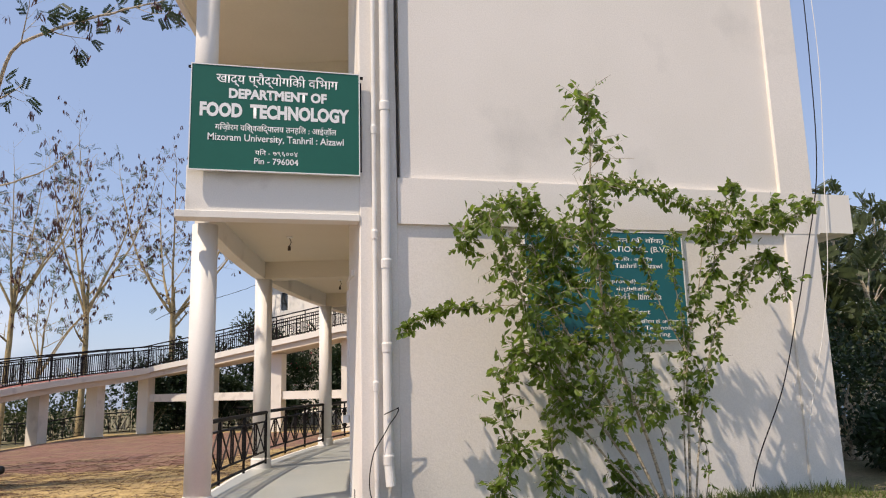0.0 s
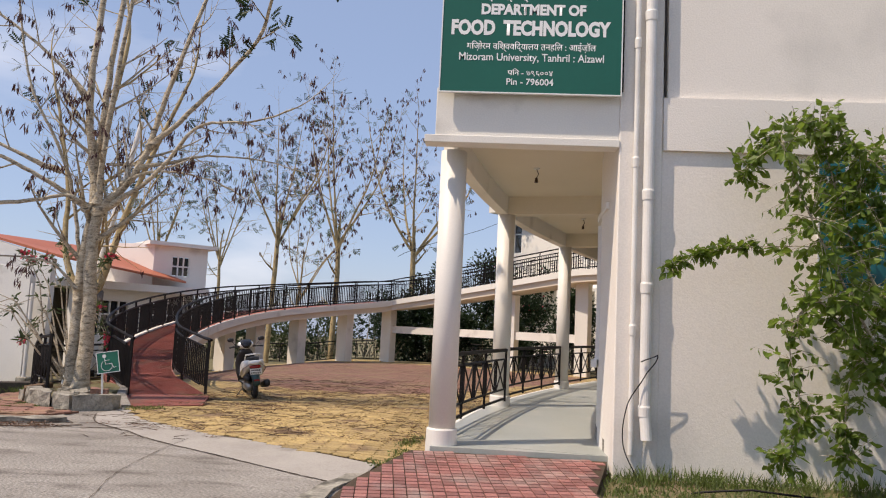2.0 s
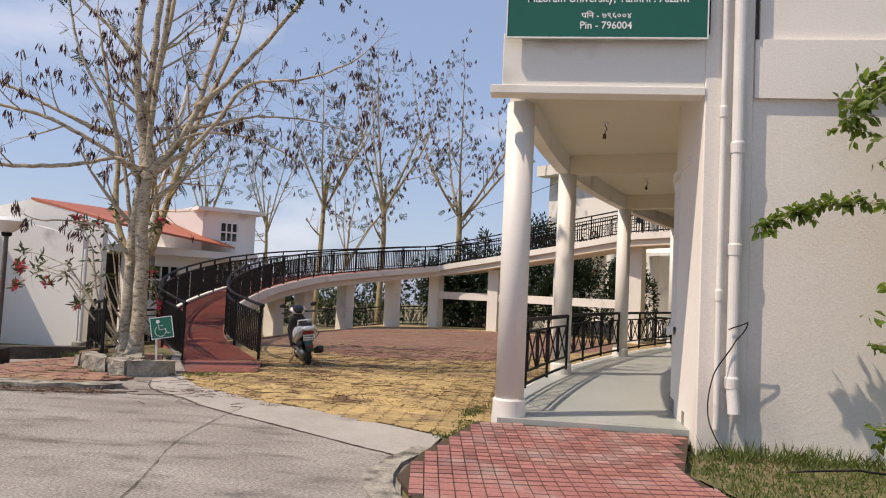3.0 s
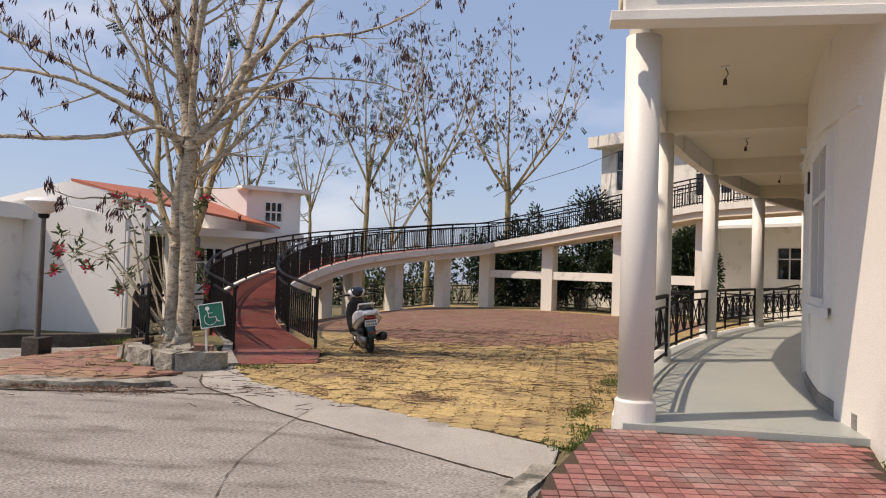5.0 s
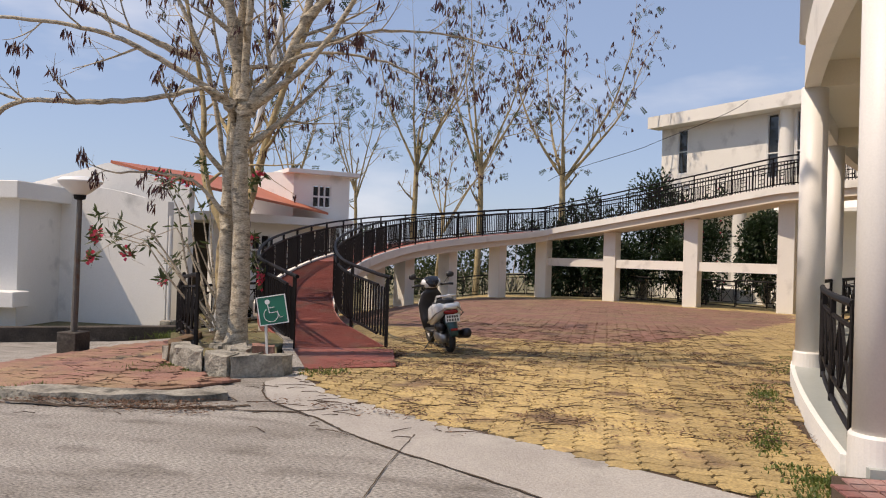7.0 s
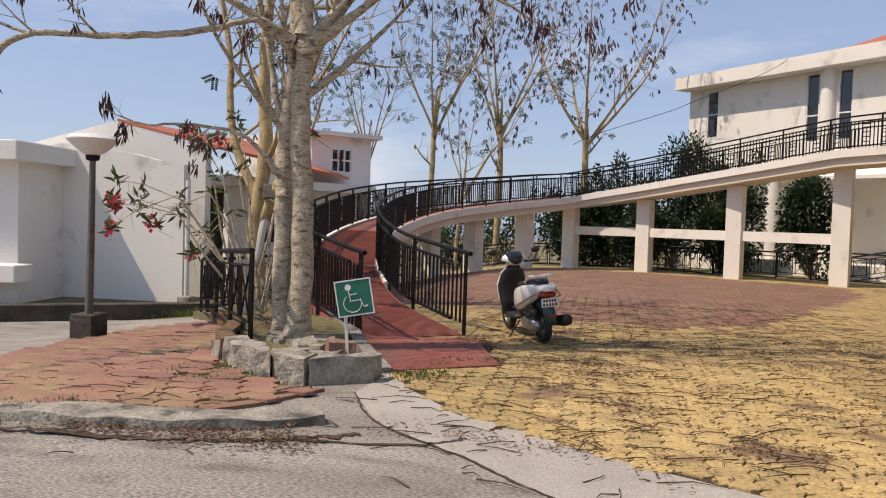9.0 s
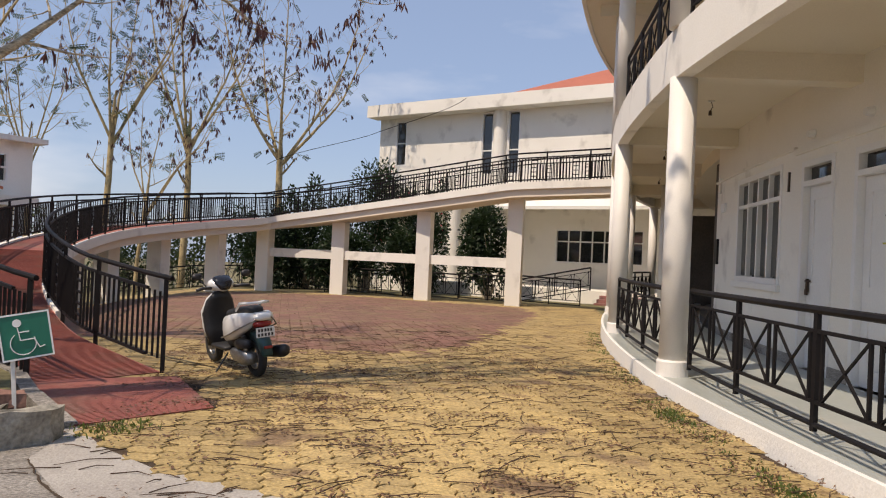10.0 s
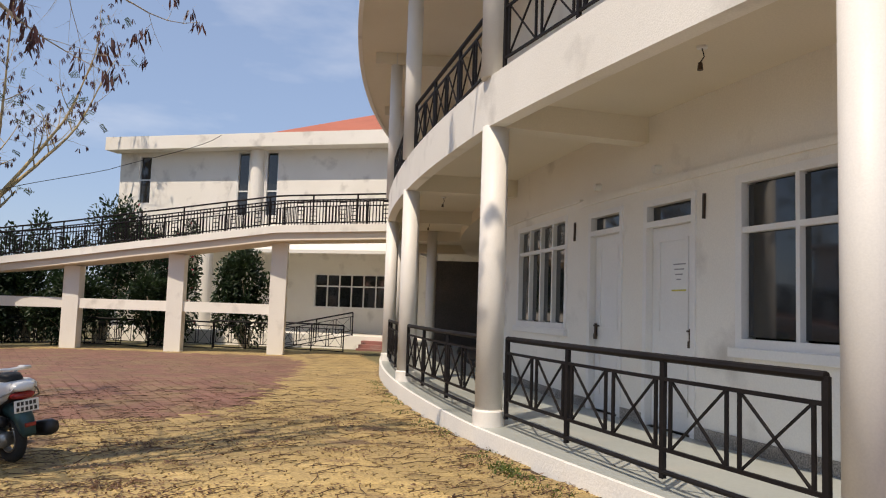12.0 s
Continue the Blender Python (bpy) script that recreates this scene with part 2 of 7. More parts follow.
def sheet(name, outline, dz, material, step=1.0, skirt=0.12, **kw):
    bm = bmesh.new()
    f = bm.faces.new([bm.verts.new((x, y, 0)) for x, y in outline])
    bmesh.ops.triangulate(bm, faces=[f])
    xs, ys = [p[0] for p in outline], [p[1] for p in outline]
    for lo, hi, ax in ((min(xs), max(xs), 0), (min(ys), max(ys), 1)):
        v = math.floor(lo) + step
        while v < hi:
            co = Vector((v, 0, 0)) if ax == 0 else Vector((0, v, 0))
            no = Vector((1, 0, 0)) if ax == 0 else Vector((0, 1, 0))
            bmesh.ops.bisect_plane(bm, geom=bm.verts[:] + bm.edges[:] + bm.faces[:], plane_co=co, plane_no=no)
            v += step
    for v in bm.verts:
        v.co.z = gz(v.co.x, v.co.y) + (dz(v.co.x, v.co.y) if callable(dz) else dz)
    if skirt:
        es = [e for e in bm.edges if e.is_boundary]
        r = bmesh.ops.extrude_edge_only(bm, edges=es)
        for v in r["geom"]:
            if isinstance(v, bmesh.types.BMVert):
                v.co.z -= skirt
    bmesh.ops.recalc_face_normals(bm, faces=bm.faces)
    return tagged(part(name, bm, material), kind="structure", **kw)


def make_ground():
    bm = bmesh.new()
    ax = sorted(set([-3000, -1200, -500, -250, -150] + list(range(-100, 101, 4)) + list(range(-24, 25, 1)) + [150, 250, 500, 1200, 3000]))
    g = [[bm.verts.new((x, y, gz(x, y) - 0.02)) for x in ax] for y in ax]
    for j in range(len(ax) - 1):
        for i in range(len(ax) - 1):
            bm.faces.new((g[j][i], g[j][i + 1], g[j + 1][i + 1], g[j + 1][i]))
    tagged(part("ground", bm, M_SOIL), "dry brown soil with thin grass", kind="structure")


make_ground()
YB = [(-4.98, 3.16), (-4.66, 2.5), (-4.22, 1.95), (-3.22, 1.22), (-2.62, 0.82), (-2.0, 0.5), (-0.95, -0.15), (-0.35, -0.55)]
sheet("road", [(-5.0, 3.2)] + YB[1:] + [(-0.4, -1.25), (-0.5, -2.15), (-0.3, -3.4), (0.8, -4.8), (2.7, -6.0), (12, -8), (30, -9), (30, -22), (-30, -22), (-30, 2.5), (-10.3, 4.0), (-9.6, 3.0), (-8.3, 1.75), (-7.2, 1.2), (-6.4, 1.2), (-5.9, 1.4), (-5.5, 2.3)], 0.0, M_CONC, skirt=0, label="worn grey concrete road with cracks", category="road")

SEAM = [(-5.05, 2.2), (-4.6, 1.35), (-3.86, 0.75), (-3.2, 0.15), (-2.1, -0.6), (-1.1, -1.3), (-0.6, -1.62)]
M_SLAB = mat("smooth_light_concrete", (0.45, 0.42, 0.375), (0.35, 0.32, 0.285), 1.2, 0.85, 0.4, 60, stain=(0.20, 0.18, 0.155), stain_scale=1.6, stain_lo=0.56, stain_hi=0.74, fine=0.25)
sheet("slab_edge", YB + [(-0.42, -1.3)] + SEAM[::-1], 0.005, M_SLAB, skirt=0, label="lighter smooth concrete strip along the yellow paving", category="road")

sheet("road_back", [(-30, 2.5), (-10.3, 4.0), (-11.05, 5.4), (-11.3, 6.9), (-10.8, 8.0), (-9.3, 8.4), (-10.6, 10.35), (-30, 10.35)], 0.0, M_CONC, skirt=0, label="grey concrete lane beyond the island", category="road")

# ---- the curved building ----
OX, OY, R0 = 49.38, -8.01, 50.0
TA, TS = 9.05, 5.9


def P(r, th, z=None):
    x, y = OX - r * math.cos(radians(th)), OY + r * math.sin(radians(th))
    return (x, y) if z is None else Vector((x, y, z))


def inset(r, t):
    """The outer line of the veranda draws in a little towards its south end."""
    if 47.0 < r < 49.0:
        return r - 0.17 * max(0.0, min(1.0, (11.4 - t) / 1.6))
    return r - (0.28 * max(0.0, min(1.0, (14.95 - t) / 5.6)) if r > 49.4 else 0.0)


def arc(bm, r_in, r_out, z0, z1, t0, t1, step=0.5):
    n = max(1, int(math.ceil((t1 - t0) / step)))
    ts = [t0 + (t1 - t0) * i / n for i in range(n + 1)]
    return sweep(bm, [P(inset(r_out, t), t) for t in ts], [P(inset(r_in, t), t) for t in ts], [z1] * len(ts), [z0] * len(ts))


def arcs(name, material, pieces, parent=None, label="", kind="structure", **kw):
    bm = bmesh.new()
    for p in pieces:
        b2 = bmesh.new()
        arc(b2, *p)
        me = bpy.data.meshes.new("t")
        b2.to_mesh(me)
        b2.free()
        bm.from_mesh(me)
        bpy.data.meshes.remove(me)
    return tagged(part(name, bm, material, parent, label, kind), **kw)


FZ, SZ0, SZ1, UZ = 0.18, 3.68, 4.29, 8.05
TEND = 44.0
arcs("floor", M_FLOOR, [(48.0, 50.16, FZ - 0.2, FZ, 9.45, TEND)], label="polished grey-green veranda floor", category="floor")
arcs("plinth", M_OLDWHITE, [(50.16, 50.21, -0.7, FZ + 0.004, 9.42, TEND), (47.6, 50.16, -0.9, FZ - 0.2, 9.3, TEND)], label="white plinth of the veranda", category="plinth")
arcs("slab_fascia", M_WHITE, [(49.95, 50.13, SZ0, SZ1, 9.3, TEND)], label="curved white edge band of the upper floor", category="fascia")
arcs("ceiling", M_CREAM, [(48.0, 49.95, SZ0 + 0.32, SZ0 + 0.5, 9.55, TEND), (44.0, 48.0, 3.7, 4.0, 22.75, TEND)], label="cream ceiling of the lower veranda", category="ceiling")
arcs("upper_floor", M_CREAM, [(44.0, 49.95, SZ0 + 0.5, SZ1 - 0.1, 10.5, TEND), (48.4, 49.95, SZ0 + 0.5, SZ1 - 0.1, 9.55, 10.5)], label="upper veranda floor slab", category="floor")
for k in range(6):
    t = TA + TS * k
    if k:
        arcs("ceiling_beam", M_CREAM, [(48.0, 49.95, SZ0, SZ0 + 0.32, t - 0.17, t + 0.17)], label="cream beam across the veranda ceiling", category="beam")
    arcs("ceiling_beam", M_CREAM, [(48.0, 50.6, UZ - 0.3, UZ, t - 0.17, t + 0.17)], label="cream beam across the upper ceiling", category="beam")
arcs("roof", M_CREAM, [(44.0, 50.95, UZ, UZ + 0.18, 9.75, TEND)], label="roof slab with cream underside", category="roof")
arcs("roof_fascia", M_WHITE, [(50.95, 51.05, UZ - 0.05, UZ + 0.6, 8.4, TEND)], label="curved white roof edge", category="fascia")


def column(t, z0, z1, r=0.16, base=True, rr=R0):
    p = P(inset(rr, t), t, z0)
    ob = thing("column", "round white painted veranda column" + (" with a low base ring" if base else " of the upper floor"), "column", p, group="veranda columns")
    bm = bmesh.new()
    tube(bm, [(0, 0, 0), (0, 0, z1 - z0)], r, 32)
    part("shaft", bm, M_COLUMN, ob, smooth=False)
    for f in ob.children[0].data.polygons:
        f.use_smooth = abs(f.normal.z) < 0.5
    if base:
        bm = bmesh.new()
        tube(bm, [(0, 0, -0.12), (0, 0, 0.17), (0, 0, 0.19)], [r + 0.028, r + 0.024, r + 0.01], 32)
        part("base_ring", bm, M_COLUMN, ob, smooth=False)
    return ob


for k in range(6):
    t = TA + TS * k + (0.28 if k == 0 else 0)
    column(t, FZ, SZ0 + 0.02)
    column(t, SZ1, UZ, 0.15, False, 50.05)
column(32.5, FZ, SZ0 + 0.3, rr=48.9)


def x_railing(p0, p1, z, h, name="veranda_railing", spans=4, group="veranda railings", arcr=None, angles=None):
    """Black railing with crosses. Either straight from p0 to p1 or along the arc between two angles."""
    ob = thing(name, "black steel railing with crossed bars between posts", "railing", (0, 0, 0), group=group)

    def at(s, zz):
        if angles:
            return P(arcr, angles[0] + (angles[1] - angles[0]) * s, zz)
        a = Vector(p0).lerp(Vector(p1), s)
        return Vector((a.x, a.y, a.z + zz - z)) if len(p0) == 3 else Vector((a.x, a.y, zz))
    n = spans * 4
    bm = bmesh.new()
    tube(bm, [at(i / n, z + h) for i in range(n + 1)], 0.032, 8)
    part("handrail", bm, M_BLACK, ob)
    bm = bmesh.new()
    tube(bm, [at(i / n, z + 0.03) for i in range(n + 1)], 0.022, 6)
    part("bottom_rail", bm, M_BLACK, ob)
    for zz, nm in ((z + h - 0.16, "upper_rail"), (z + 0.2, "lower_rail")):
        bm = bmesh.new()
        tube(bm, [at(i / n, zz) for i in range(n + 1)], 0.02, 4)
        part(nm, bm, M_BLACK, ob)
    for i in range(spans + 1):
        bm = bmesh.new()
        bar(bm, at(i / spans, z - 0.02), at(i / spans, z + h), 0.04)
        part("post", bm, M_BLACK, ob)
    for i in range(spans):
        for s0, s1 in ((0.06, 0.46), (0.54, 0.94)):
            a, b = (i + s0) / spans, (i + s1) / spans
            for k in (0, 1):
                bm = bmesh.new()
                q = (a, b) if k else (b, a)
                bar(bm, at(q[0], z + 0.2), at(q[1], z + h - 0.16), 0.022, 0.012)
                part("cross_bar", bm, M_BLACK, ob)
            for q in (a, b):
                bm = bmesh.new()
                bar(bm, at(q, z + 0.2), at(q, z + h - 0.16), 0.027, 0.02)
                part("upright", bm, M_BLACK, ob)
    return ob


for k in range(5):
    a, b = TA + TS * k + 0.24, TA + TS * (k + 1) - 0.24
    if k == 0:
        x_railing(None, None, FZ + 0.12, 0.89, spans=3, arcr=49.86, angles=(a + 0.25, b))
    else:
        x_railing(None, None, FZ + 0.12, 0.89, spans=3, arcr=50.0, angles=(a, b))
    if k < 4:
        x_railing(P(inset(50.0, a), a), P(inset(50.0, b), b), SZ1, 0.98, spans=3)


# facade wall with its openings: (angle0, angle1, sill, head)
OPEN = [("w", 10.9, 12.85, 1.22, 3.0), ("d", 13.62, 14.88, FZ, 2.94), ("d", 15.5, 16.68, FZ, 2.96), ("w", 17.6, 20.5, 1.26, 3.04)]
pieces, last = [], 9.75
for kind_, a, b, lo, hi in OPEN:
    pieces += [(47.75, 48.0, 0.0, SZ1 - 0.1, last, a), (47.75, 48.0, hi, SZ1 - 0.1, a, b)]
    if lo > FZ:
        pieces.append((47.75, 48.0, 0.0, lo, a, b))
    last = b
pieces.append((47.75, 48.0, 0.0, SZ1 - 0.1, last, 22.75))
arcs("wall_facade", M_WHITE, [(a, b, c, d, e, f) for a, b, c, d, e, f in pieces], label="curved white veranda wall with doors and windows", category="wall")
arcs("wall_facade_upper", M_WHITE, [(47.75, 48.0, SZ1 - 0.1, UZ, 9.75, 31.0)], label="curved white upper veranda wall", category="wall")
# Room shell behind the openings; its indoor darkness is in the colour.
arcs("wall_inner", M_UNLIT, [(43.8, 44.0, -0.2, UZ, 10.4, TEND)], label="inner wall of the rooms, coloured dark as unlit", category="wall")
arcs("floor_rooms", M_UNLIT, [(44.0, 47.75, -0.1, FZ, 10.4, TEND)], label="room floor, coloured dark as unlit", category="floor")
arcs("ceiling_rooms", M_UNLIT, [(44.0, 47.75, 3.4, 3.58, 10.4, 22.75)], label="room ceiling, coloured dark as unlit", category="ceiling")
# Shade is in the colour; the 37-degree piece stands for the dark hall opening.
arcs("wall_partition", M_UNLIT, [(44.0, 48.0, FZ, 3.6, 22.75, 23.1), (44.0, 47.75, FZ, 3.4, 13.15, 13.4), (44.0, 47.75, FZ, 3.4, 17.1, 17.3), (44.0, 49.2, 0.0, 3.3, 37.0, 37.3)], label="partition walls coloured dark as unlit, the last filling in for a shaded hall", category="wall")
arcs("trim", M_WHITE, [(48.0, 48.05, 3.08, 3.16, 9.8, 16.95), (48.0, 48.05, 3.16, 3.2, 16.95, 22.7)], label="white string moulding over the doors", category="trim")
arcs("baseboard", M_CONC, [(48.0, 48.02, FZ, FZ + 0.14, 9.8, 13.62), (48.0, 48.02, FZ, FZ + 0.14, 14.88, 15.5), (48.0, 48.02, FZ, FZ + 0.14, 16.68, 22.7)], label="grey skirting", category="baseboard")

# gable block, laid out in its own measure and set beside the veranda
GY = -0.69
GM = Matrix.Translation((2.802, -0.45, 3.666)) @ Matrix.Diagonal((1.09, 1.09, 1.1, 1)) @ Matrix.Translation((-2.28, 0.69, -3.396))


def wbox(name, x0, x1, y0, y1, z0, z1, material, label, category="wall", bevel=0.0, kind="structure"):
    bm = bmesh.new()
    box(bm, x0, x1, y0, y1, z0, z1, None, bevel)
    bmesh.ops.transform(bm, matrix=GM, verts=bm.verts)
    return tagged(part(name, bm, material), label, category, kind=kind)


wbox("wall_gable_lower", 2.21, 7.5, GY, GY + 0.3, -0.4, 3.4, M_GABLE, "recessed lower panel of the white gable wall")
wbox("wall_gable_upper", 2.26, 7.5, GY + 0.01, GY + 0.3, 3.96, 8.4, M_GABLE, "weathered white upper gable wall with grey stains")
wbox("wall_gable_corner", 1.76, 2.21, GY - 0.015, 0.4, -0.4, 8.4, M_GABLE, "white corner pier of the gable", bevel=0.01)
wbox("wall_gable_pier", 7.5, 8.02, GY - 0.04, GY + 0.3, -0.4, 8.4, M_GABLE, "white end pier of the gable", bevel=0.01)
wbox("wall_gable_band", 2.212, 8.06, GY - 0.045, GY + 0.28, 3.4, 3.96, M_GABLE, "projecting white band across the gable")
wbox("wall_gable_ledge", 8.06, 8.6, GY - 0.045, GY + 3.0, 3.42, 3.96, M_WHITE, "white ledge end beyond the gable corner", "ledge")
wbox("wall_east", 7.72, 8.0, GY + 0.3, 8.0, -0.4, 8.4, M_GABLE, "white east wall")
wbox("ledge", -0.30, 1.76, GY - 0.03, GY + 0.2, 3.42, 3.5, M_WHITE, "thin projecting white drip ledge", "ledge", 0.005)
wbox("end_beam", -0.19, 1.76, GY + 0.0, GY + 0.28, 3.5, 4.02, M_WHITE, "white beam end with hairline cracks", "beam", 0.005)
wbox("end_slab", -0.19, 1.76, GY + 0.28, 0.3, 3.77, 4.0, M_CREAM, "cream slab underside at the veranda end", "ceiling")
wbox("upper_end_slab", -1.3, 8.0, GY + 0.02, 1.6, UZ, UZ + 0.18, M_CREAM, "roof slab over the gable", "roof")
bm = bmesh.new()
box(bm, 0.2, 2.24, -0.17, 0.42, -0.1, FZ - 0.003)
tagged(part("floor_end", bm, M_FLOOR), "polished floor at the veranda end", "floor", kind="structure")

# ---- ramp ----
RC = [(-5.33, 5.35), (-6.0, 6.15), (-6.75, 7.1), (-7.55, 8.8), (-8.3, 10.9), (-8.9, 13.5), (-9.3, 16.5), (-9.3, 19.5), (-8.9, 22.0), (-7.7, 24.6), (-6.1, 26.9), (-4.25, 29.0), (-1.5, 28.0), (1.6, 25.4), (4.75, 22.85), (9.0, 19.4)]


def catmull(pts, n=8):
    out = []
    for i in range(len(pts) - 1):
        p0, p1, p2, p3 = [np.array(pts[max(0, min(len(pts) - 1, i + k))], float) for k in (-1, 0, 1, 2)]
        for j in range(n):
            t = j / n
            out.append(0.5 * ((2 * p1) + (-p0 + p2) * t + (2 * p0 - 5 * p1 + 4 * p2 - p3) * t * t + (-p0 + 3 * p1 - 3 * p2 + p3) * t ** 3))
    out.append(np.array(pts[-1], float))
    return out


def resample(pts, step):
    s = [0.0]
    for a, b in zip(pts, pts[1:]):
        s.append(s[-1] + float(np.linalg.norm(b - a)))
    n = max(2, int(round(s[-1] / step)))
    q = np.linspace(0, s[-1], n + 1)
    xs = np.interp(q, s, [p[0] for p in pts])
    ys = np.interp(q, s, [p[1] for p in pts])
    return q, np.stack([xs, ys], 1)


RS, RP = resample(catmull(RC), 0.5)
RN = np.gradient(RP, axis=0)
RN /= np.linalg.norm(RN, axis=1)[:, None]
RN = np.stack([-RN[:, 1], RN[:, 0]], 1)
RW = 0.72
# arclength and deck height
HS = ((0, 0.0), (26.3, 2.72), (29.2, 3.1), (33.3, 3.6), (37.3, 4.12), (43, 4.3))


def deck(s):
    return float(np.interp(s, [a for a, b in HS], [b for a, b in HS]))


RZ = [deck(s) for s in RS]


def off(d):
    return [tuple(RP[i] + RN[i] * d) for i in range(len(RP))]


def make_ramp():
    bm = bmesh.new()
    sweep(bm, off(RW), off(-RW), RZ, [z - 0.12 for z in RZ])
    tagged(part("ramp_deck", bm, M_RED), "red ribbed tile surface of the curved ramp", "ramp", kind="structure")
    bm = bmesh.new()
    sweep(bm, off(RW - 0.02), off(-RW + 0.02), [z - 0.12 for z in RZ], [z - 0.46 for z in RZ])
    tagged(part("ramp_slab", bm, M_PEACH), "painted concrete slab of the ramp", "ramp", kind="structure")
    k = int(np.searchsorted(RS, 3.5))
    for d0, d1 in ((RW + 0.1, RW), (-RW, -RW - 0.1)):
        bm = bmesh.new()
        sweep(bm, off(d0)[k:], off(d1)[k:], [z + 0.05 for z in RZ[k:]], [z - 0.2 for z in RZ[k:]])
        tagged(part("ramp_kerb", bm, M_WHITE), "white painted edge kerb of the ramp", "kerb", kind="structure")


make_ramp()


def ramp_rail(d, s0, s1, label):
    q = np.arange(s0, s1, 0.115)

    def at(s, h):
        i = min(len(RS) - 2, max(0, int(np.searchsorted(RS, s)) - 1))
        f = (s - RS[i]) / (RS[i + 1] - RS[i])
        p = (RP[i] * (1 - f) + RP[i + 1] * f) + (RN[i] * (1 - f) + RN[i + 1] * f) * d
        return Vector((p[0], p[1], deck(s) + h))
    ob = thing("ramp_railing", label, "railing", (0, 0, 0), group="ramp railings")
    ss = np.linspace(s0 - 0.12, s1, int((s1 - s0) / 0.5) + 2)
    bm = bmesh.new()
    tube(bm, [at(s, 1.07) for s in ss], 0.03, 8)
    part("handrail", bm, M_BLACK, ob)
    for h, nm in ((0.9, "upper_rail"), (0.13, "lower_rail")):
        bm = bmesh.new()
        tube(bm, [at(q_, h) for q_ in ss[1:]], 0.026, 4)
        part(nm, bm, M_BLACK, ob)
    bm0 = bmesh.new()
    n = int((s1 - s0) / 1.5)
    for k in range(n + 1):
        bm = bmesh.new()
        s = s0 + (s1 - s0) * k / n
        bar(bm, at(s, -0.05), at(s, 1.07), 0.045)
        part("post", bm, M_BLACK, ob)
    for k, s in enumerate(q):
        if k % 13 in (5, 6, 7) and s > 0.8:
            if k % 13 == 5:
                for h in (0.25, 0.4, 0.55, 0.7, 0.8):
                    bar(bm0, at(s, h), at(s + 0.23, h), 0.026)
            if k % 13 == 6:
                continue
        bar(bm0, at(s, 0.13), at(s, 0.9), 0.026)
    part("baluster", bm0, M_BLACK, ob, kind="stuff")


ramp_rail(-RW - 0.02, 0.0, 41.6, "black steel ramp railing with close upright bars, inner curve")
ramp_rail(RW + 0.02, 0.0, 41.6, "black steel ramp railing with close upright bars, outer curve")

PIERS = [(-9.5, 20.0), (-9.0, 22.2), (-7.8, 24.5), (-6.1, 26.9), (-4.3, 29.2), (-1.25, 28.0), (1.82, 25.35), (4.8, 23.15)]


def near_s(x, y):
    return float(RS[int(np.argmin((RP[:, 0] - x) ** 2 + (RP[:, 1] - y) ** 2))])


for x, y in PIERS:
    h = deck(near_s(x, y)) - 0.44
    ob = thing("ramp_pier", "square cream-white concrete pier under the ramp", "pier", (x, y, gz(x, y) - 0.1), radians(-25), "ramp piers")
    bm = bmesh.new()
    box(bm, -0.28, 0.28, -0.28, 0.28, 0, h - gz(x, y) + 0.1, bevel=0.01)
    part("shaft", bm, M_WHITE, ob)
for (x0, y0), (x1, y1) in zip(PIERS[4:], PIERS[5:]):
    bm = bmesh.new()
    bar(bm, (x0, y0, 1.55 - 0.25), (x1, y1, 1.55 - 0.25), 0.25, 0.36)
    tagged(part("tie_beam", bm, M_WHITE), "white horizontal beam between the ramp piers", "beam", kind="structure")

# ---- far building behind the ramp ----
def frame_at(p, q):
    """Local frame with x from p to q along a facade and y outwards to its front."""
    p, q = Vector((*p, 0)), Vector((*q, 0))
    u = (q - p).normalized()
    n = Vector((u.y, -u.x, 0))
    return Matrix(((u.x, n.x, 0, p.x), (u.y, n.y, 0, p.y), (0, 0, 1, 0), (0, 0, 0, 1)))


B2 = frame_at((2.4, 36.6), (20.0, 18.6))  # facade line


def wall_holes(bm, x0, x1, z0, z1, th, holes, m, y0=0.0):
    """A wall from x0 to x1 whose front is at y0, with holes (xa, xb, za, zb)."""
    xs = sorted({x0, x1, *[h[0] for h in holes], *[h[1] for h in holes]})
    for a, b in zip(xs, xs[1:]):
        mid = (a + b) / 2
        hs = sorted([(h[2], h[3]) for h in holes if h[0] < mid < h[1]])
        z = z0
        for ha, hb in hs:
            if ha > z:
                box(bm, a, b, y0 - th, y0, z, ha, m)
            z = hb
        if z < z1:
            box(bm, a, b, y0 - th, y0, z, z1, m)
    bmesh.ops.remove_doubles(bm, verts=bm.verts, dist=0.0001)


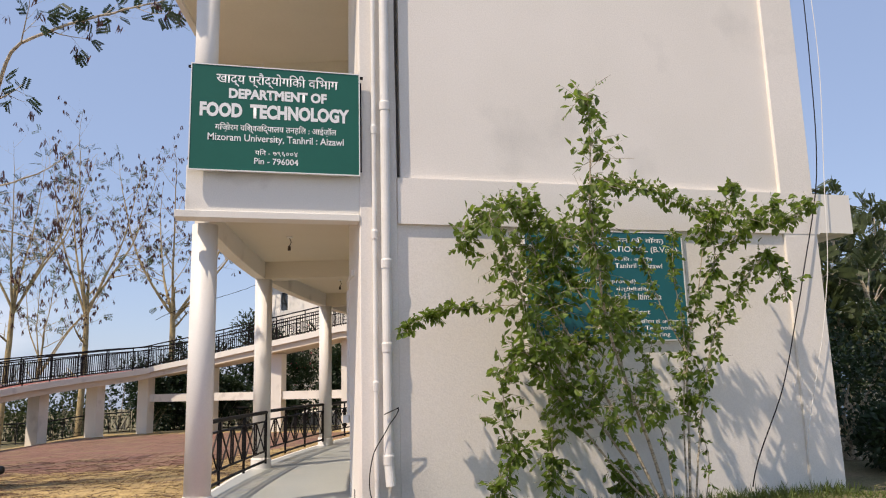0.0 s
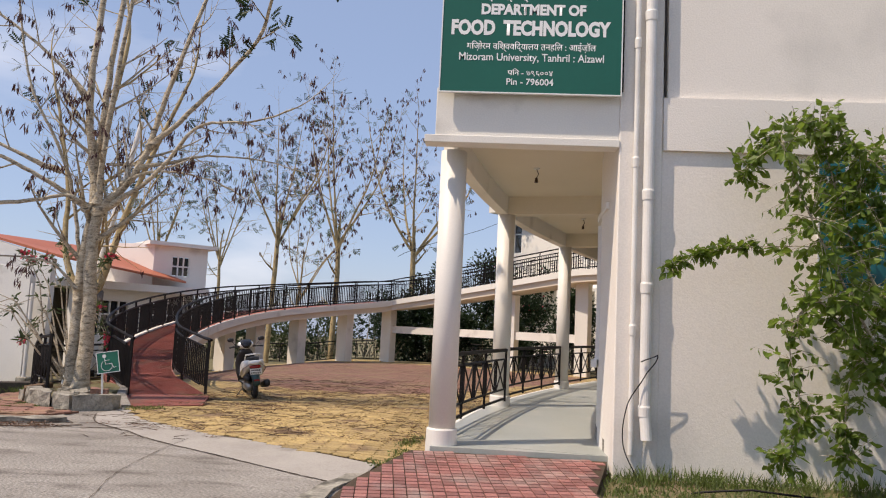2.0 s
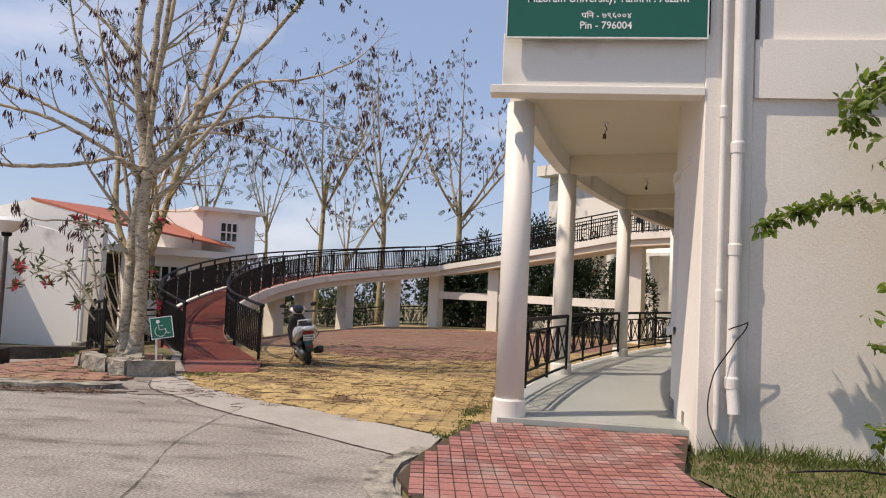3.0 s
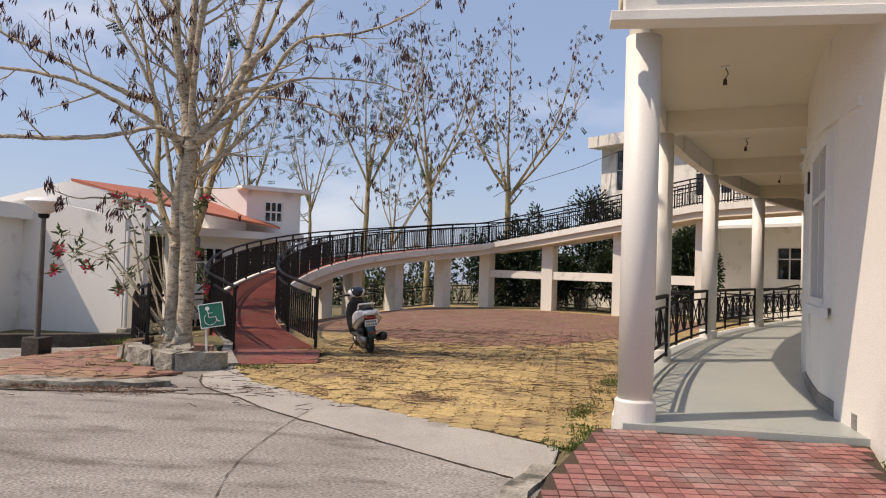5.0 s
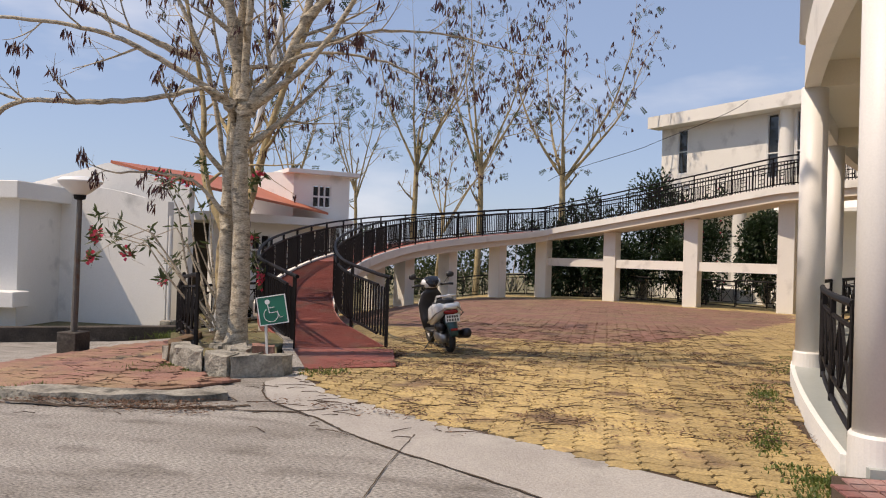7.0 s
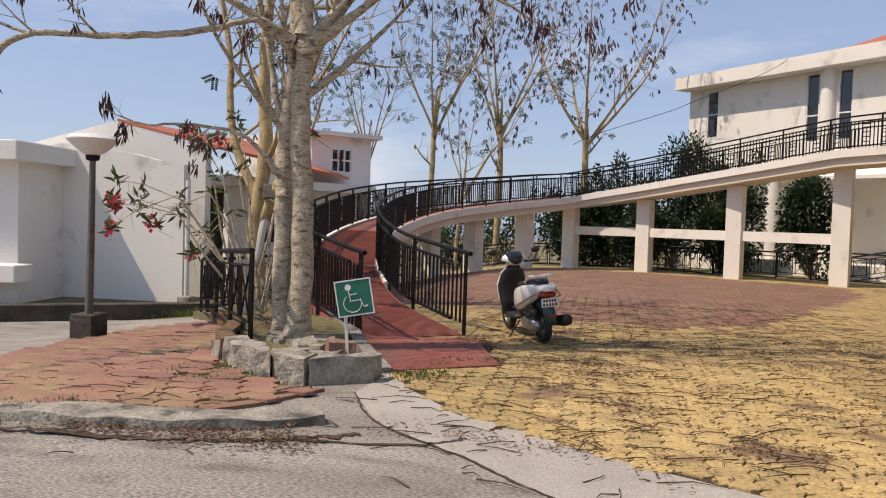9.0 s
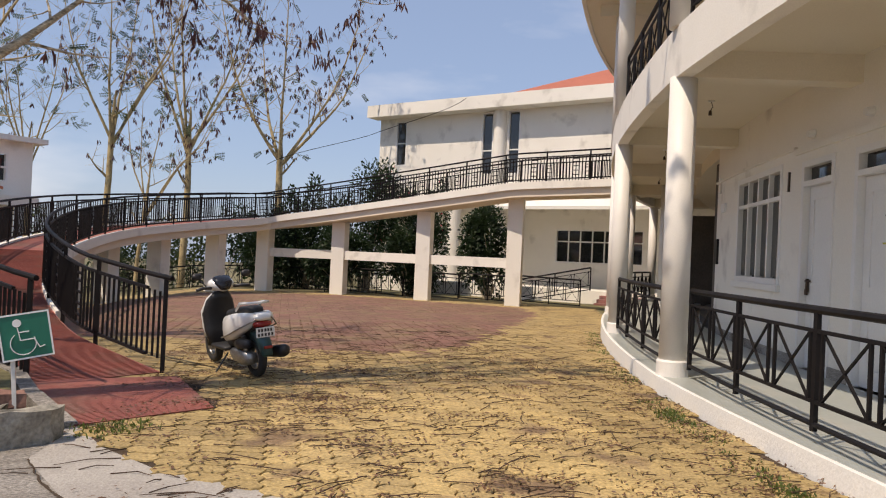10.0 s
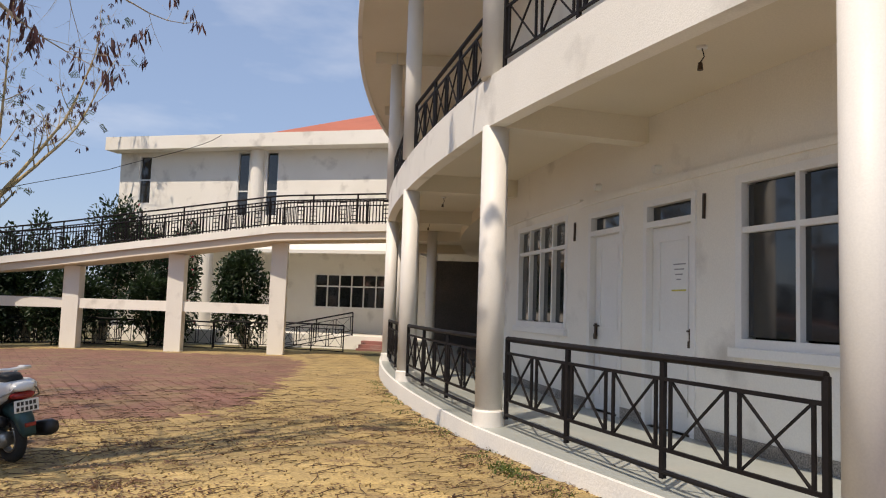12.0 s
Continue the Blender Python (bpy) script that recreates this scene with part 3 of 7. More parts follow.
def window(name, m, x0, x1, z0, z1, cols, transom, y=0.0, label="white framed window with dark panes", fw=0.06, bars=False):
    """A framed window in the local frame m; cols of panes and one transom height."""
    ob = thing(name, label, "window", (0, 0, 0))
    ob["kind"] = "structure"
    bm = bmesh.new()
    box(bm, x0, x0 + fw, y - 0.1, y + 0.03, z0, z1, m)
    box(bm, x1 - fw, x1, y - 0.1, y + 0.03, z0, z1, m)
    box(bm, x0 + fw, x1 - fw, y - 0.1, y + 0.03, z1 - fw, z1, m)
    box(bm, x0 + fw, x1 - fw, y - 0.1, y + 0.04, z0, z0 + fw, m)
    part("window_frame", bm, M_FRAME, ob)
    bm = bmesh.new()
    w = (x1 - x0 - 2 * fw) / cols
    for i in range(1, cols):
        c = x0 + fw + w * i
        box(bm, c - 0.025, c + 0.025, y - 0.08, y + 0.02, z0 + fw, z1 - fw, m)
    if transom:
        for i in range(cols):
            c = x0 + fw + w * i
            box(bm, c + (0.025 if i else 0), c + w - (0.025 if i < cols - 1 else 0), y - 0.08, y + 0.018, transom - 0.03, transom + 0.03, m)
    part("mullions", bm, M_FRAME, ob)
    zs = [z0 + fw] + ([transom] if transom else []) + [z1 - fw]
    for i in range(cols):
        for a, b in zip(zs, zs[1:]):
            bm = bmesh.new()
            c = x0 + fw + w * i
            box(bm, c + 0.02, c + w - 0.02, y - 0.06, y - 0.05, a + 0.02, b - 0.02, m)
            part("pane", bm, M_GLASS, ob)
    return ob


def make_b2():
    g = -0.4
    holes = [(-0.4, 0.3, 6.2, 8.6), (5.0, 5.65, 5.6, 8.7), (6.5, 7.15, 5.6, 8.7)]
    bm = bmesh.new()
    wall_holes(bm, -1.2, 24, 4.6, 8.8, 0.3, holes, B2)
    tagged(part("wall_far_upper", bm, M_WHITE), "white upper wall of the far building", "wall", kind="structure")
    bm = bmesh.new()
    low = [(8.25, 12.75, 1.4, 3.05)]
    wall_holes(bm, -1.2, 24, g - 1.0, 4.6, 0.3, [(a, b, c, d) for a, b, c, d in low], B2, y0=-2.2)
    tagged(part("wall_far_lower", bm, M_WHITE), "white set-back lower wall of the far building", "wall", kind="structure")
    for nm, x0, x1, y0, y1, z0, z1, mt, lb in (
            ("roof_fascia", -1.75, 24, 0.0, 0.9, 8.75, 9.38, M_WHITE, "deep white roof edge of the far building"),
            ("roof_far", -1.75, 24, -9, 0.0, 8.8, 9.1, M_WHITE, "flat roof of the far building"),
            ("wall_far_side", -1.5, -1.2, -9, 0.0, g - 1, 8.8, M_WHITE, "white side wall of the far building"),
            # Unseen backing wall, coloured dark for the shade inside.
            ("wall_far_back", -0.3, 24, -9.3, -9.0, g - 1, 8.8, M_UNLIT, "back wall of the far building"),
            ("floor_far", 0.0, 24, -9, 0.3, 4.2, 4.6, M_WHITE, "floor slab of the far building")):
        bm = bmesh.new()
        box(bm, x0, x1, y0, y1, z0, z1, B2)
        tagged(part(nm, bm, mt), lb, "building", kind="structure")
    bm = bmesh.new()
    tube(bm, [B2 @ Vector((6.088, 0.05, 4.6)), B2 @ Vector((6.088, 0.05, 8.8))], 0.33, 20)
    part_ = part("pilaster", bm, M_WHITE)
    tagged(part_, "round white pilaster between tall windows", "column", kind="structure")
    for x in (3.6, 6.3):
        ob = thing("far_column", "round white column under the far building", "column", B2 @ Vector((x, 0.0, g - 0.3)), group="far columns")
        bm = bmesh.new()
        tube(bm, [(0, 0, 0), (0, 0, 4.6 - g + 0.0)], 0.33, 20)
        part("shaft", bm, M_WHITE, ob)
    for k, (a, b, c, d) in enumerate(holes):
        window("window_far_tall", B2, a, b, c, d, 1, c + 1.2, -0.05)
    window("window_far_low", B2, 8.25, 12.75, 1.4, 3.05, 7, 2.45, -2.25)
    # sloped canopy of white sheet
    bm = bmesh.new()
    vs = [bm.verts.new(B2 @ Vector(c)) for c in ((6.2, 0.02, 5.2), (24, 0.02, 5.2), (24, 1.2, 3.95), (6.2, 1.2, 3.95), (6.2, 0.02, 5.0), (24, 0.02, 5.0), (24, 1.2, 3.8), (6.2, 1.2, 3.8))]
    for f in ((0, 1, 2, 3), (7, 6, 5, 4), (0, 3, 7, 4), (1, 5, 6, 2), (3, 2, 6, 7), (0, 4, 5, 1)):
        bm.faces.new([vs[i] for i in f])
    bmesh.ops.recalc_face_normals(bm, faces=bm.faces)
    tagged(part("canopy", bm, M_WHITE), "white sloping canopy of the far building", "canopy", kind="structure")
    bm = bmesh.new()
    vs = [bm.verts.new(B2 @ Vector(c)) for c in ((5.5, 0.0, 9.45), (24, 0.0, 9.45), (24, -6, 12.0), (10, -6, 12.0), (5.5, 0.0, 9.35), (24, 0.0, 9.35), (24, -6, 11.8), (10, -6, 11.8))]
    for f in ((0, 1, 2, 3), (7, 6, 5, 4), (0, 3, 7, 4), (1, 5, 6, 2), (3, 2, 6, 7), (0, 4, 5, 1)):
        bm.faces.new([vs[i] for i in f])
    bmesh.ops.recalc_face_normals(bm, faces=bm.faces)
    tagged(part("roof_far_red", bm, M_ROOF), "orange-red sheet roof of the far building", "roof", kind="structure")


make_b2()

# fence before the far building
FA, FB = (-0.5, 30.6), (8.2, 24.9)
for k in range(4):
    a = Vector(FA).lerp(Vector(FB), k / 4)
    b = Vector(FA).lerp(Vector(FB), (k + 0.98) / 4)
    za = gz(a.x, a.y)
    x_railing((a.x, a.y, za + 0.05), (b.x, b.y, za + 0.0), za, 1.05, "garden_railing", 2, "garden railings")

# raised entrance with steps and rails in front of the far building
def box_thing(name, x0, x1, y0, y1, z0, z1, m, material, label, category, bevel=0.0):
    bm = bmesh.new()
    box(bm, x0, x1, y0, y1, z0, z1, m, bevel)
    return tagged(part(name, bm, material), label, category, kind="structure")


box_thing("terrace", -1.0, 24, -2.2, 1.3, -1.2, 0.22, B2, M_WHITE, "low white terrace before the far building", "terrace")
for k in range(3):
    box_thing("step", 12.2, 15.0, 1.3 + 0.3 * k, 1.6 + 0.3 * k, -1.0, 0.06 - 0.15 * k, B2, M_PINK, "red tiled entrance step", "step", 0.01)
RAMP_A, RAMP_B = B2 @ Vector((9.3, 3.4, -0.35)), B2 @ Vector((12.1, 2.4, 0.3))
x_railing(tuple(RAMP_A), tuple(RAMP_B), RAMP_A.z, 0.95, "entrance_railing", 2, "entrance railings")

# ---- house beyond the lamp ----
HZ = -0.86
H1 = frame_at((-18.5, 11.7), (-12.3, 12.02))
H2 = frame_at((-12.3, 12.02), (-12.3, 30.0))


def prism(name, prof, y0, y1, m, material, label, category="house"):
    """A plane outline in x and z, given depth from y0 to y1."""
    bm = bmesh.new()
    f = [bm.verts.new(m @ Vector((x, y1, z))) for x, z in prof]
    b = [bm.verts.new(m @ Vector((x, y0, z))) for x, z in prof]
    bm.faces.new(f)
    bm.faces.new(b[::-1])
    n = len(prof)
    for i in range(n):
        j = (i + 1) % n
        bm.faces.new((f[j], f[i], b[i], b[j]))
    bmesh.ops.recalc_face_normals(bm, faces=bm.faces)
    return tagged(part(name, bm, material), label, category, kind="structure")


prism("house_wall", [(1.15, HZ - 0.3), (5.92, HZ - 0.3), (5.92, 2.62), (5.2, 2.72), (4.6, 2.86), (3.6, 3.02), (2.75, 3.08), (1.9, 2.88), (1.15, 2.72)], -0.3, 0, H1, M_OLDWHITE, "white mould-streaked end wall of a house")
prism("house_gable", [(-3, HZ), (5.8, HZ), (5.8, 3.1), (3.3, 3.78), (1.4, 3.3), (-3, 2.2)], -1.6, -1.3, H1, M_OLDWHITE, "white gable wall behind the end wall")
bm = bmesh.new()
vs = [bm.verts.new(c) for c in ((-15.25, 13.25, 3.86), (-12.5, 13.4, 3.2), (-11.6, 20.8, 2.9), (-15.2, 20.8, 4.1), (-15.25, 13.25, 3.78), (-12.5, 13.4, 3.12), (-11.6, 20.8, 2.82), (-15.2, 20.8, 4.0))]
for f in ((0, 1, 2, 3), (7, 6, 5, 4), (0, 4, 5, 1), (1, 5, 6, 2), (2, 6, 7, 3), (3, 7, 4, 0)):
    bm.faces.new([vs[i] for i in f])
bmesh.ops.recalc_face_normals(bm, faces=bm.faces)
tagged(part("house_roof", bm, M_ROOF), "orange-red sloping sheet roof of the house", "roof", kind="structure")
HS1 = frame_at((-13.6, 16.6), (-11.3, 21.0))
bm = bmesh.new()
wins = [(0.4, 2.0, 0.6, 2.0), (2.9, 4.5, 0.7, 2.0), (0.4, 1.4, -1.4, -0.5)]
wall_holes(bm, -0.3, 4.9, HZ - 2, 2.35, 0.25, [(a, b, c, d) for a, b, c, d in wins], HS1)
tagged(part("house_wall_side", bm, M_OLDWHITE), "white side wall of the house with windows", "house", kind="structure")
for a, b, c, d in wins:
    window("window_house", HS1, a, b, c, d, 4 if b - a > 1.5 else 2, c + (d - c) * 0.6, -0.05, "white framed house window with small panes", 0.07)
for nm, q, mt, lb in (("house_eave", (-0.6, 5.3, -3, 0.5, 2.35, 2.62), M_OLDWHITE, "white roof edge of the house"),
                      # Backing behind the windows, with indoor shade as its colour.
                      ("house_room", (0.1, 4.7, -3, -2.8, HZ - 2, 2.35), M_UNLIT, "dim back wall of the house")):
    box_thing(nm, *q[:4], *q[4:], HS1, mt, lb, "house")
TW = frame_at((-13.9, 20.0), (-10.6, 21.2))
TW2 = frame_at((-12.75, 20.2), (-11.2, 21.6))
bm = bmesh.new()
wall_holes(bm, 0.0, 2.2, 2.5, 4.35, 0.2, [(0.7, 1.5, 3.05, 3.95)], TW2)
tagged(part("tower_wall", bm, M_OLDWHITE), "white stair tower wall with a window", "house", kind="structure")
window("window_tower", TW2, 0.7, 1.5, 3.05, 3.95, 3, 3.5, -0.03, "white framed tower window with small panes", 0.06)
TW3 = frame_at((-15.9, 21.0), (-12.75, 20.2))
box_thing("tower_wall", 0, 3.25, -0.2, 0, 2.5, 4.35, TW3, M_OLDWHITE, "white stair tower wall", "house")
prism("tower_roof", [(-0.3, 4.3), (2.5, 4.3), (2.5, 4.45), (-0.3, 4.45)], -3.0, 0.3, TW2, M_OLDWHITE, "flat slab roof of the stair tower", "roof")
# the building at the far side, in shade
H3 = frame_at((-24.0, 9.2), (-15.35, 10.2))
bm = bmesh.new()
wall_holes(bm, 0, 8.6, HZ - 0.3, 2.5, 0.25, [(7.0, 8.0, 1.75, 2.15), (6.6, 8.2, -0.75, -0.25)], H3)
tagged(part("annex_wall", bm, M_OLDWHITE), "white wall of the flat-roofed annex", "house", kind="structure")
box_thing("annex_wall", 8.35, 8.6, -4, -0.25, HZ - 0.3, 2.5, H3, M_OLDWHITE, "white side wall of the annex", "house")
box_thing("annex_roof", -0.5, 8.9, -4, 0.5, 2.5, 2.92, H3, M_OLDWHITE, "flat roof slab of the annex", "roof", 0.02)
box_thing("annex_shelf", 4.0, 8.95, 0.0, 0.6, -0.1, 0.28, H3, M_OLDWHITE, "projecting concrete shelf of the annex", "shelf", 0.02)
# Added behind the annex windows; the colour carries the room's shade.
box_thing("annex_inner", 0.3, 8.3, -3.5, -3.3, HZ, 2.5, H3, M_UNLIT, "inner wall of the annex, coloured dark as unlit", "wall")
window("window_annex", H3, 7.0, 8.0, 1.75, 2.15, 2, 0, -0.08, "small dark annex window")
window("window_annex", H3, 6.6, 8.2, -0.75, -0.25, 2, 0, -0.08, "low dark annex window")

# far kerb with dry strip, and the drain pipe of the house
box_thing("far_kerb", 0, 8.4, -0.14, 0.14, -1.3, -0.5, frame_at((-18.1, 7.3), (-11.15, 11.8)), M_SOOT, "dark stained concrete kerb", "kerb", 0.02)
sheet("verge", [(-30, 7.35), (-18.1, 7.4), (-11.15, 11.9), (-10.9, 13.5), (-30, 13.5)], 0.24, M_SOIL, label="dry grass verge by the house", category="verge")
ob = thing("drain_pipe", "grey drain pipe on a small concrete block", "pipe", (-12.38, 11.85, -0.75))
bm = bmesh.new()
tube(bm, [(0, 0, 0.3), (0, 0, 3.0)], 0.055, 10)
part("pipe", bm, M_PIPE, ob)
bm = bmesh.new()
box(bm, -0.16, 0.16, -0.14, 0.14, 0, 0.32, bevel=0.02)
part("block", bm, M_KERB, ob)
ob = thing("air_conditioner", "white air conditioner cover box on the house wall", "air conditioner", (-13.0, 17.0, -0.2), radians(50))
bm = bmesh.new()
box(bm, 0, 1.1, -0.5, 0.0, 0, 0.5, bevel=0.02)
part("casing", bm, M_FRAME, ob)

# ---- doors and windows of the veranda ----
def arc_frame(t0, t1, r=48.0):
    return frame_at(P(r, t1), P(r, t0))


def chord(t0, t1, r=48.0):
    a, b = P(r, t0), P(r, t1)
    return math.hypot(a[0] - b[0], a[1] - b[1])


M_BRASS = mat("tarnished_dark_metal", (0.10, 0.07, 0.05), (0.06, 0.045, 0.035), 20, 0.45, 0.1, 60, metal=0.7)
M_PAPER = mat("paper_notice", (0.78, 0.78, 0.76), (0.74, 0.74, 0.72), 3, 0.8, 0, 30, fine=0.03)
M_SCRIBBLE = mat("grey_print", (0.35, 0.35, 0.36), (0.3, 0.3, 0.31), 3, 0.8, 0, 30)
M_YTAPE = mat("yellow_tape", (0.65, 0.58, 0.12), (0.6, 0.55, 0.12), 3, 0.6, 0, 30)
M_CURTAIN = mat("pale_curtain", (0.5, 0.48, 0.43), (0.42, 0.40, 0.36), 3, 0.9, 0.1, 30)


def make_door(t0, t1, head, leaf_head, mirror=False, notice=False):
    m, w = arc_frame(t0, t1), chord(t0, t1)
    ob = thing("door", "white painted panel door with a glazed transom, closed" + (", paper notice on it" if notice else ""), "door")
    ob["kind"] = "structure"
    bm = bmesh.new()
    f = 0.08
    for q in ((0, f, FZ, head), (w - f, w, FZ, head), (f, w - f, head - f, head), (f, w - f, leaf_head, leaf_head + 0.07)):
        box(bm, q[0], q[1], -0.14, 0.02, q[2], q[3], m)
    part("door_frame", bm, M_FRAME, ob)
    bm = bmesh.new()
    box(bm, f + 0.005, w - f - 0.005, -0.11, -0.07, FZ + 0.01, leaf_head - 0.005, m, 0.003)
    part("leaf", bm, M_FRAME, ob, "white door leaf")
    for z0, z1 in ((FZ + 0.2, FZ + 0.85), (FZ + 1.12, leaf_head - 0.16)):
        bm = bmesh.new()
        a, b = f + 0.15, w - f - 0.15
        for q in ((a, b, z0, z0 + 0.03), (a, b, z1 - 0.03, z1), (a, a + 0.03, z0 + 0.03, z1 - 0.03), (b - 0.03, b, z0 + 0.03, z1 - 0.03)):
            box(bm, q[0], q[1], -0.072, -0.055, q[2], q[3], m)
        part("panel_moulding", bm, M_FRAME, ob)
    bm = bmesh.new()
    box(bm, f, w - f, -0.09, -0.08, leaf_head + 0.07, head - f, m)
    part("transom_pane", bm, M_GLASS, ob)
    bm = bmesh.new()
    hx = f + 0.08 if not mirror else w - f - 0.08
    bar(bm, m @ Vector((hx - 0.07, -0.05, FZ + 1.17)), m @ Vector((hx + 0.09, -0.05, FZ + 1.17)), 0.022)
    bar(bm, m @ Vector((hx, -0.045, FZ + 1.2)), m @ Vector((hx, -0.045, FZ + 1.02)), 0.03)
    box(bm, hx - 0.03, hx + 0.03, -0.05, -0.02, FZ + 0.98, FZ + 1.06, m, 0.006)
    part("bolt_and_padlock", bm, M_BRASS, ob, "dark bolt with a padlock")
    if notice:
        bm = bmesh.new()
        c = w * 0.48
        box(bm, c - 0.02, c + 0.3, -0.07, -0.066, 1.82, 2.2, m)
        part("notice", bm, M_PAPER, ob, "white paper notice")
        for k in range(4):
            bm = bmesh.new()
            box(bm, c + 0.02 + 0.02 * k, c + 0.26 - 0.03 * k, -0.066, -0.064, 2.12 - 0.06 * k, 2.135 - 0.06 * k, m)
            part("line_of_print", bm, M_SCRIBBLE, ob)
        bm = bmesh.new()
        box(bm, c - 0.01, c + 0.3, -0.066, -0.062, 1.81, 1.83, m)
        part("tape", bm, M_YTAPE, ob, "yellow tape")


make_door(13.62, 14.88, 2.94, 2.6, mirror=True, notice=True)
make_door(15.5, 16.68, 2.96, 2.62)


def grille(m, x0, x1, z0, z1, y=-0.2):
    ob = thing("window_grille", "black steel bars behind the window panes", "grille", group="window grilles")
    z = z0 + 0.1
    while z < z1:
        bm = bmesh.new()
        box(bm, x0, x1, y - 0.006, y + 0.006, z, z + 0.014, m)
        part("flat_bar", bm, M_BLACK, ob)
        z += 0.14
    for k in range(3):
        x = x0 + (x1 - x0) * (k + 0.5) / 3
        bm = bmesh.new()
        box(bm, x - 0.008, x + 0.008, y + 0.007, y + 0.019, z0, z1, m)
        part("upright", bm, M_BLACK, ob)


ma, wa = arc_frame(17.6, 20.5), chord(17.6, 20.5)
window("window_1", ma, 0, wa, 1.26, 3.04, 4, 2.55, -0.02, "white four-light window with top panes", 0.09)
mb, wb = arc_frame(10.9, 12.85), chord(10.9, 12.85)
window("window_2", mb, 0, wb, 1.22, 3.0, 2, 2.42, -0.02, "large white two-light window with top panes", 0.09)
grille(ma, 0.1, wa - 0.1, 1.3, 3.0)
grille(mb, 0.1, wb - 0.1, 1.26, 2.96)
for q, w in ((ma, wa), (mb, wb)):
    bm = bmesh.new()
    box(bm, -0.06, w + 0.06, -0.02, 0.06, 1.16 if q is ma else 1.12, 1.22 if q is mb else 1.26, q, 0.005)
    tagged(part("window_sill", bm, M_FRAME), "white window sill", "sill", kind="structure")
# curtain inside the four-light window
ob = thing("curtain", "pale curtain hanging inside the window", "curtain")
bm = bmesh.new()
for k in range(24):
    x = 0.15 + k * 0.075
    if k in (6, 7, 8, 14, 15, 20):
        continue
    box(bm, x, x + 0.07, -0.4 - 0.02 * (k % 2), -0.38 - 0.02 * (k % 2), 1.35, 2.95, ma)
part("cloth", bm, M_CURTAIN, ob)
# a small sign plate, meter box, and wall fittings
for t, z0, z1, w, mt, nm, lb in ((21.55, 2.55, 2.72, 0.36, M_PAPER, "name_plate", "small white name plate on the wall"),
                                 (22.2, 1.55, 2.05, 0.3, M_BLACK, "switch_board", "dark wall mounted electric box"),
                                 (21.9, 2.95, 3.25, 0.12, M_PAPER, "junction_box", "small white junction box")):
    q = arc_frame(t, t + 0.5)
    ob = thing(nm, lb, "wall fitting")
    bm = bmesh.new()
    box(bm, 0, w, 0.0, 0.04, z0, z1, q, 0.004)
    part("case", bm, mt, ob)
for t in (13.25, 17.05):
    q = arc_frame(t, t + 0.2)
    ob = thing("tower_bolt", "rusty vertical hook fixed on the wall", "hook")
    bm = bmesh.new()
    bar(bm, q @ Vector((0, 0.015, 2.6)), q @ Vector((0.01, 0.015, 2.88)), 0.028)
    part("hook", bm, M_BRASS, ob)
for t in (14.3, 16.1):
    q = arc_frame(t, t + 0.2)
    ob = thing("lamp_socket", "round white lamp holder over a door", "lamp holder")
    bm = bmesh.new()
    tube(bm, [q @ Vector((0, 0.0, 3.3)), q @ Vector((0, 0.09, 3.3))], [0.06, 0.045], 12)
    part("holder", bm, M_FRAME, ob)
for k in range(5):
    c = P(49.0, TA + TS * (k + 0.5), SZ0 + 0.32)
    ob = thing("ceiling_fitting", "small hanging bulb holder with a short wire", "lamp holder", c, group="ceiling fittings")
    bm = bmesh.new()
    tube(bm, [(0, 0, 0), (0, 0, -0.02)], 0.05, 12)
    part("plate", bm, M_FRAME, ob)
    bm = bmesh.new()
    tube(bm, [(0, 0, -0.02), (0.03, 0, -0.09), (0.0, 0.02, -0.15)], 0.006, 5)
    part("wire", bm, M_BLACK, ob)
    bm = bmesh.new()
    tube(bm, [(0, 0.02, -0.15), (0, 0.02, -0.22)], [0.02, 0.028], 10)
    part("socket", bm, M_BRASS, ob)


# ---- boards with writing ----
def lettering(name, s, x0, x1, z0, z1, m, material, parent, weight=0.0, depth=0.0015):
    cu = bpy.data.curves.new("t", "FONT")
    cu.body = s
    cu.size = 1.0
    cu.offset = weight
    cu.resolution_u = 3
    to = bpy.data.objects.new("t", cu)
    scene.collection.objects.link(to)
    bpy.context.view_layer.update()
    me = bpy.data.meshes.new_from_object(to.evaluated_get(bpy.context.evaluated_depsgraph_get()))
    bpy.data.objects.remove(to)
    bpy.data.curves.remove(cu)
    if not me.vertices:
        return None
    co = np.array([v.co for v in me.vertices])
    lo, hi = co.min(0), co.max(0)
    for v in me.vertices:
        x = x0 + (v.co.x - lo[0]) / max(1e-6, hi[0] - lo[0]) * (x1 - x0)
        z = z0 + (v.co.y - lo[1]) / max(1e-6, hi[1] - lo[1]) * (z1 - z0)
        v.co = m @ Vector((x, depth, z))
    me.name = name
    me.materials.clear()
    me.materials.append(material)
    ob = new(name, me)
    ob.parent = parent
    return ob


